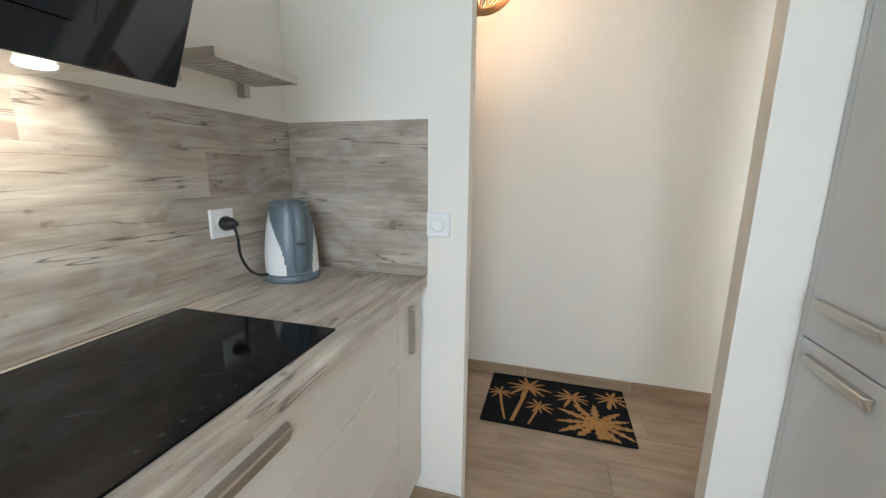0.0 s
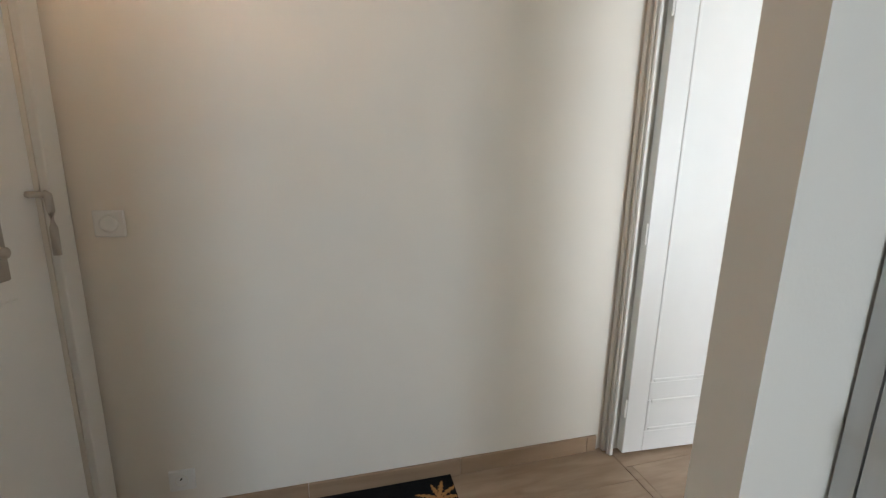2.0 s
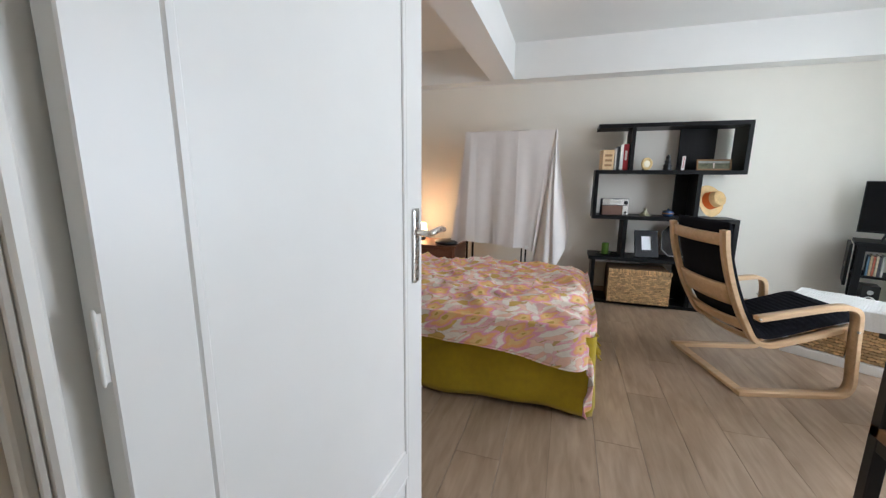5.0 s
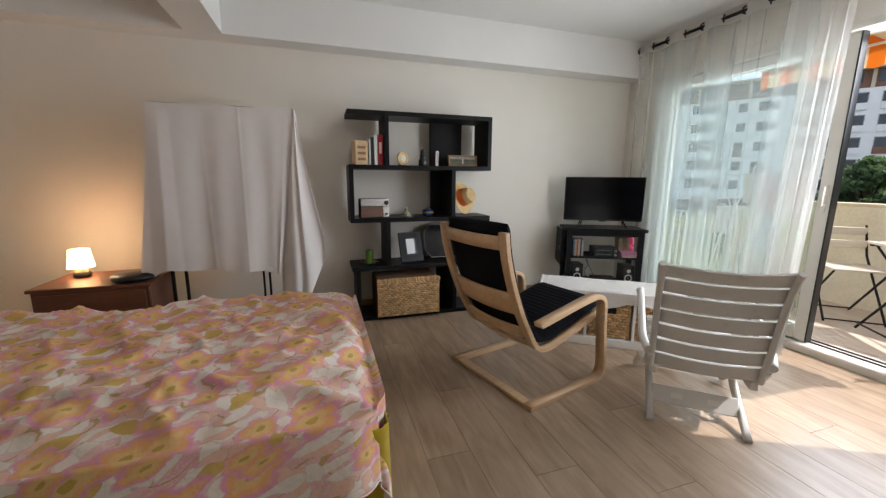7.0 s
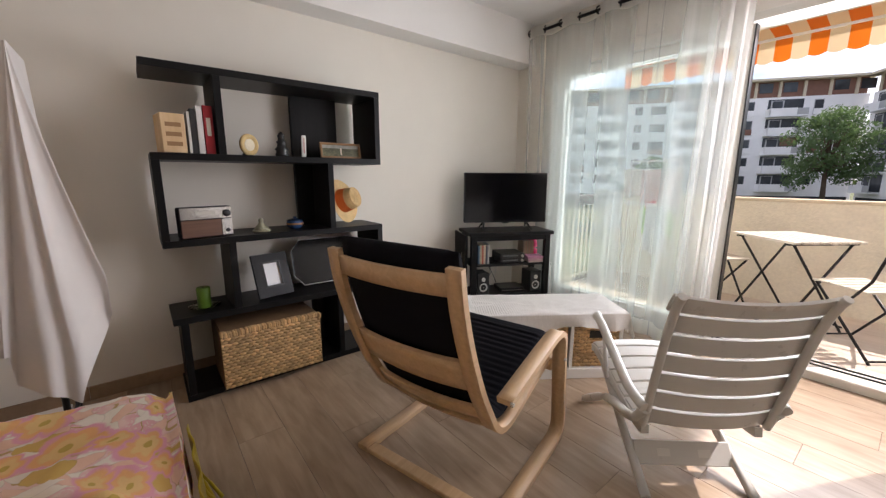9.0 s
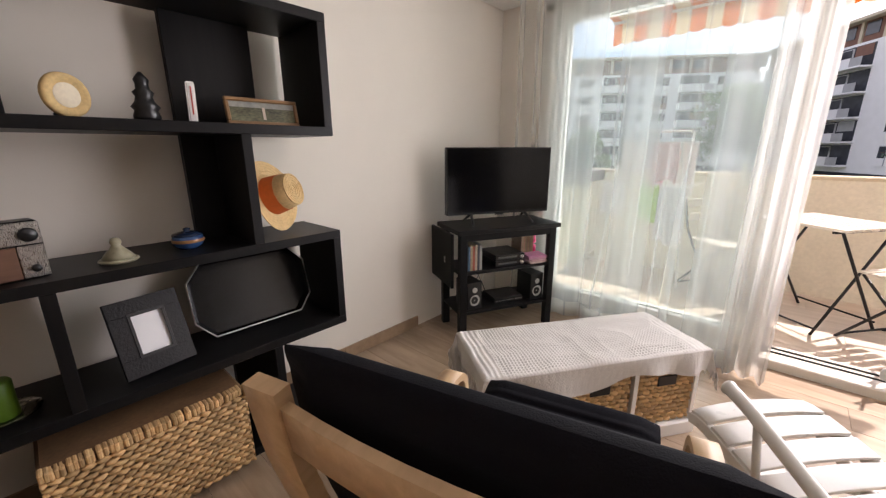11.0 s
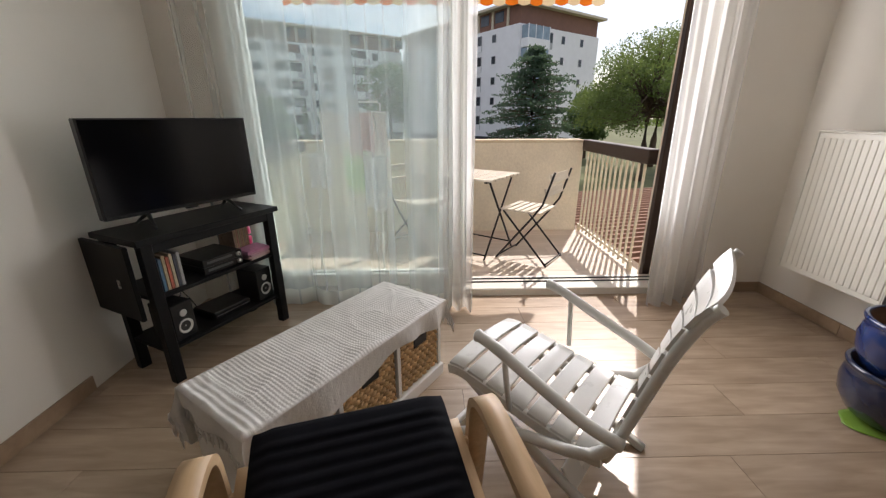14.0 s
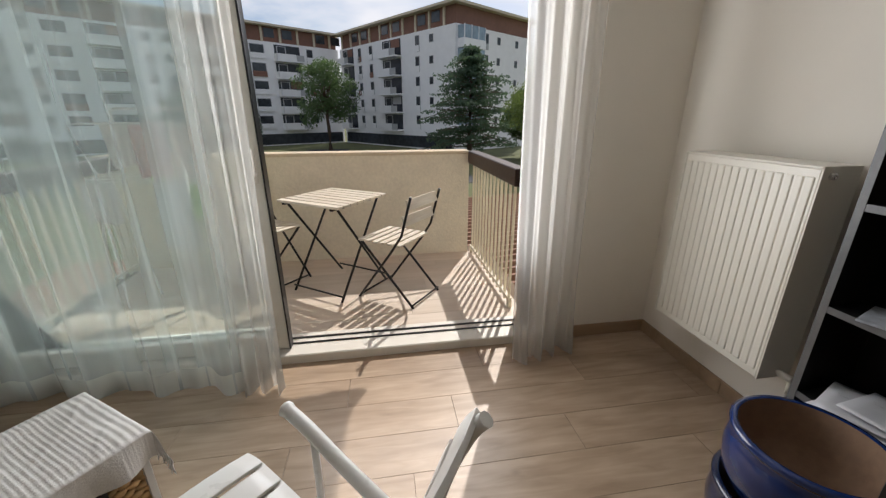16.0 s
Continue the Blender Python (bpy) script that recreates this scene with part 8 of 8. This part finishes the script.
def leaf_cloud(bm, centre, radius, count, size, rnd, flat=0.6):
    for k in range(count):
        d = Vector((rnd.gauss(0, 1), rnd.gauss(0, 1), rnd.gauss(0, 1) * flat))
        d = d.normalized() * radius * rnd.uniform(0.35, 1.0) ** 0.6
        d.z *= flat
        p = Vector(centre) + d
        q = Euler((rnd.uniform(-1.2, 1.2), rnd.uniform(-1.2, 1.2), rnd.uniform(0, 6.3))).to_matrix()
        s = size * rnd.uniform(0.6, 1.4)
        vs = [bm.verts.new(p + q @ Vector(v)) for v in ((-s, -s * 0.35, 0), (s * 0.2, -s * 0.5, s * 0.2), (s, 0.1 * s, 0), (0, s * 0.5, -s * 0.15))]
        bm.faces.new(vs)


M_BARK = material("bark", (0.10, 0.065, 0.045), 0.95, vary=0.3, scale=6, bump=0.6, bump_scale=20)


def leaf_material(name, a):
    m = material(name, a, 0.7, vary=0.45, scale=1.6)
    nt = m.node_tree
    tl = nt.nodes.new("ShaderNodeBsdfTranslucent")
    tl.inputs["Color"].default_value = (a[0] * 1.6, a[1] * 1.6, a[2] * 1.1, 1)
    ms = nt.nodes.new("ShaderNodeMixShader")
    ms.inputs["Fac"].default_value = 0.45
    nt.links.new(nt.nodes["Principled BSDF"].outputs["BSDF"], ms.inputs[1])
    nt.links.new(tl.outputs["BSDF"], ms.inputs[2])
    nt.links.new(ms.outputs["Shader"], nt.nodes["Material Output"].inputs["Surface"])
    return m


M_CEDAR = leaf_material("cedar_needles", (0.075, 0.12, 0.085))
M_PINE = leaf_material("pine_needles", (0.12, 0.165, 0.055))
M_BROAD = leaf_material("broad_leaves", (0.085, 0.135, 0.065))
M_HEDGE = leaf_material("hedge_leaves", (0.055, 0.10, 0.030))


def tree(name, label, place, height, kind, mat, seed):
    rnd = random.Random(seed)
    t = thing(name, label, "tree", pose(*place))
    bm = bmesh.new()
    lean = [(rnd.uniform(-0.15, 0.15), rnd.uniform(-0.15, 0.15)) for _ in range(5)]
    top = height * (0.96 if kind == "cedar" else 0.8)
    tube(bm, [(lean[i][0] * i * 0.3, lean[i][1] * i * 0.3, top * i / 4) for i in range(5)], [height * 0.028, height * 0.022, height * 0.017, height * 0.011, 0.03], 8)
    crown = bmesh.new()
    if kind == "cedar":
        z = height * 0.16
        while z < height * 0.97:
            f = (z / height - 0.16) / 0.81
            reach = height * 0.50 * (1 - f ** 1.9) ** 0.9 * rnd.uniform(0.72, 1.1) + 0.2
            for k in range(6):
                a = k * 1.05 + rnd.uniform(0, 1.0) + z * 2.1
                r = reach * rnd.uniform(0.72, 1.2)
                up = rnd.uniform(-0.05, 0.22)
                d = Vector((math.cos(a), math.sin(a), up))
                z0 = z + rnd.uniform(-0.3, 0.3)
                tube(bm, [(0, 0, z0), d * r * 0.5 + Vector((0, 0, z0 + 0.12)), d * r + Vector((0, 0, z0 - 0.10 * r))], [0.06, 0.04, 0.015], 5)
                for s in range(7):
                    q = (s + 1.2) / 7.6
                    wob = Vector((rnd.uniform(-0.3, 0.3), rnd.uniform(-0.3, 0.3), rnd.uniform(-0.22, 0.12) - 0.10 * r * q * q))
                    leaf_cloud(crown, d * r * q + Vector((0, 0, z0)) + wob, 0.34 + 0.42 * (1 - abs(q - 0.55)), 22, 0.13, rnd, 0.42)
            z += height * 0.042
    elif kind == "pine":
        for k in range(84):
            a, rr = rnd.uniform(0, 6.28), height * 0.40 * math.sqrt(rnd.random())
            zz = height * (0.34 + 0.60 * rnd.random() ** 0.7 * (1 - (rr / (height * 0.47)) ** 2))
            c = Vector((rr * math.cos(a), rr * math.sin(a), zz))
            tube(bm, [(0, 0, height * rnd.uniform(0.4, 0.6)), c * 0.6 + Vector((0, 0, zz * 0.35)), c], [0.09, 0.05, 0.02], 5)
            leaf_cloud(crown, c, height * 0.115, 330, 0.085, rnd, 0.7)
    elif kind == "column":
        for k in range(26):
            zz = height * (k + 1) / 27
            leaf_cloud(crown, (rnd.uniform(-0.1, 0.1), rnd.uniform(-0.1, 0.1), zz), height * 0.11 * math.sin(math.pi * min(0.97, 0.12 + 0.88 * k / 26)) + 0.1, 60, 0.12, rnd, 0.9)
    else:
        for k in range(64):
            a, b = rnd.uniform(0, 6.28), rnd.uniform(-0.75, 1.0)
            rr = height * 0.34 * math.sqrt(max(0.05, 1 - b * b)) * rnd.uniform(0.4, 1.0)
            c = Vector((rr * math.cos(a), rr * math.sin(a), height * (0.6 + 0.36 * b)))
            tube(bm, [(0, 0, height * 0.45), c * 0.5 + Vector((0, 0, height * 0.28)), c], [0.08, 0.04, 0.015], 5)
            leaf_cloud(crown, c, height * 0.105, 170, 0.15, rnd, 0.8)
    part("trunk", bm, M_BARK, t)
    part("crown", crown, mat, t)
    return t


tree("cedar_tree", "large dark blue-green cedar with tiered branches", (-6.0, -40.0, GZ), 11.4, "cedar", M_CEDAR, 1)
tree("broadleaf_tree", "round green tree in front of the block", (10.6, -58.4, GZ), 12.0, "round", M_BROAD, 2)
tree("pine_tree", "broad umbrella pine with an open crown", (-11.5, -27.5, GZ), 11.5, "pine", M_PINE, 3)
tree("pine_tree", "tall umbrella pine behind the railing", (-17.0, -36.0, GZ), 12.5, "pine", M_PINE, 4)
tree("cypress_tree", "narrow dark cypress beside the block", (21.5, -62.0, GZ), 7.5, "column", M_CEDAR, 5)
tree("cypress_tree", "narrow dark cypress beside the block", (24.0, -61.0, GZ), 6.5, "column", M_CEDAR, 6)
tree("broadleaf_tree", "light green tree beside the cedar", (-13.5, -44.0, GZ), 7.5, "round", M_BROAD, 7)
tree("broadleaf_tree", "green tree in the garden beyond the washing", (17.0, -30.0, GZ), 6.0, "round", M_BROAD, 8)
for i, (x, y, l, rz) in enumerate([(-6, -14.5, 9, 8), (6, -22, 12, -4), (-15, -20, 8, 20), (18, -24, 10, 0)]):
    rnd = random.Random(30 + i)
    hd = thing("hedge", "clipped green hedge in the garden", "hedge", pose(x, y, GZ, 0, 0, rz), "garden hedges")
    bm = bmesh.new()
    for k in range(int(l * 7)):
        leaf_cloud(bm, (rnd.uniform(-l / 2, l / 2), rnd.uniform(-0.6, 0.6), rnd.uniform(0.2, 1.3)), 0.45, 26, 0.09, rnd, 0.8)
    part("leaves", bm, M_HEDGE, hd)
rnd = random.Random(77)
hl = bmesh.new()
for k in range(60):
    a = -2.6 + k * 0.035
    leaf_cloud(hl, (170 * math.cos(a), 170 * math.sin(a), GZ + rnd.uniform(1, 6)), rnd.uniform(4, 8), 60, 1.2, rnd, 0.7)
tagged(part("distant_trees", hl, M_PINE), "far belt of dark green trees", "trees", kind="stuff")


# ---- floor planks, one by one ----
def plank_mesh(name, w, l, h, mat):
    bm = bmesh.new()
    box(bm, 0.0007, l - 0.0007, 0.0007, w - 0.0007, 0, h, 0.0005)
    return mesh_of(name, bm, mat)


def lay(parent, x0, x1, y0, y1, z, w, l, mat, name, seed, h=0.012):
    """Planks along x in rows, with staggered ends, cut at the walls."""
    rnd = random.Random(seed)
    cache = {}
    y, row = y0, 0
    while y < y1 - 0.01:
        ww = min(w, y1 - y)
        s = x0 - (row * 0.41 % 1.0) * l
        while s < x1 - 0.01:
            a, b = max(s, x0), min(s + l, x1)
            if b - a > 0.03:
                key = (round(b - a, 2), round(ww, 2))
                if key not in cache:
                    cache[key] = plank_mesh(name, ww, b - a, h, mat)
                ob = new(name, cache[key])
                ob.location = (a, y, z)
                ob.parent = parent
            s += l
        y += w
        row += 1


lay(floor, XW - 0.11, XE, YS, YN, -0.012, 0.20, 1.2, M_FLOOR, "plank", 1)
lay(floor, -0.15, XW - 0.112, -1.0, HALL_N, -0.012, 0.20, 1.2, M_FLOOR, "plank", 2)
lay(balcony_floor, 2.55, 5.62, -2.56, -1.16, -0.012, 0.20, 0.8, M_BALC_TILE, "tile", 3)
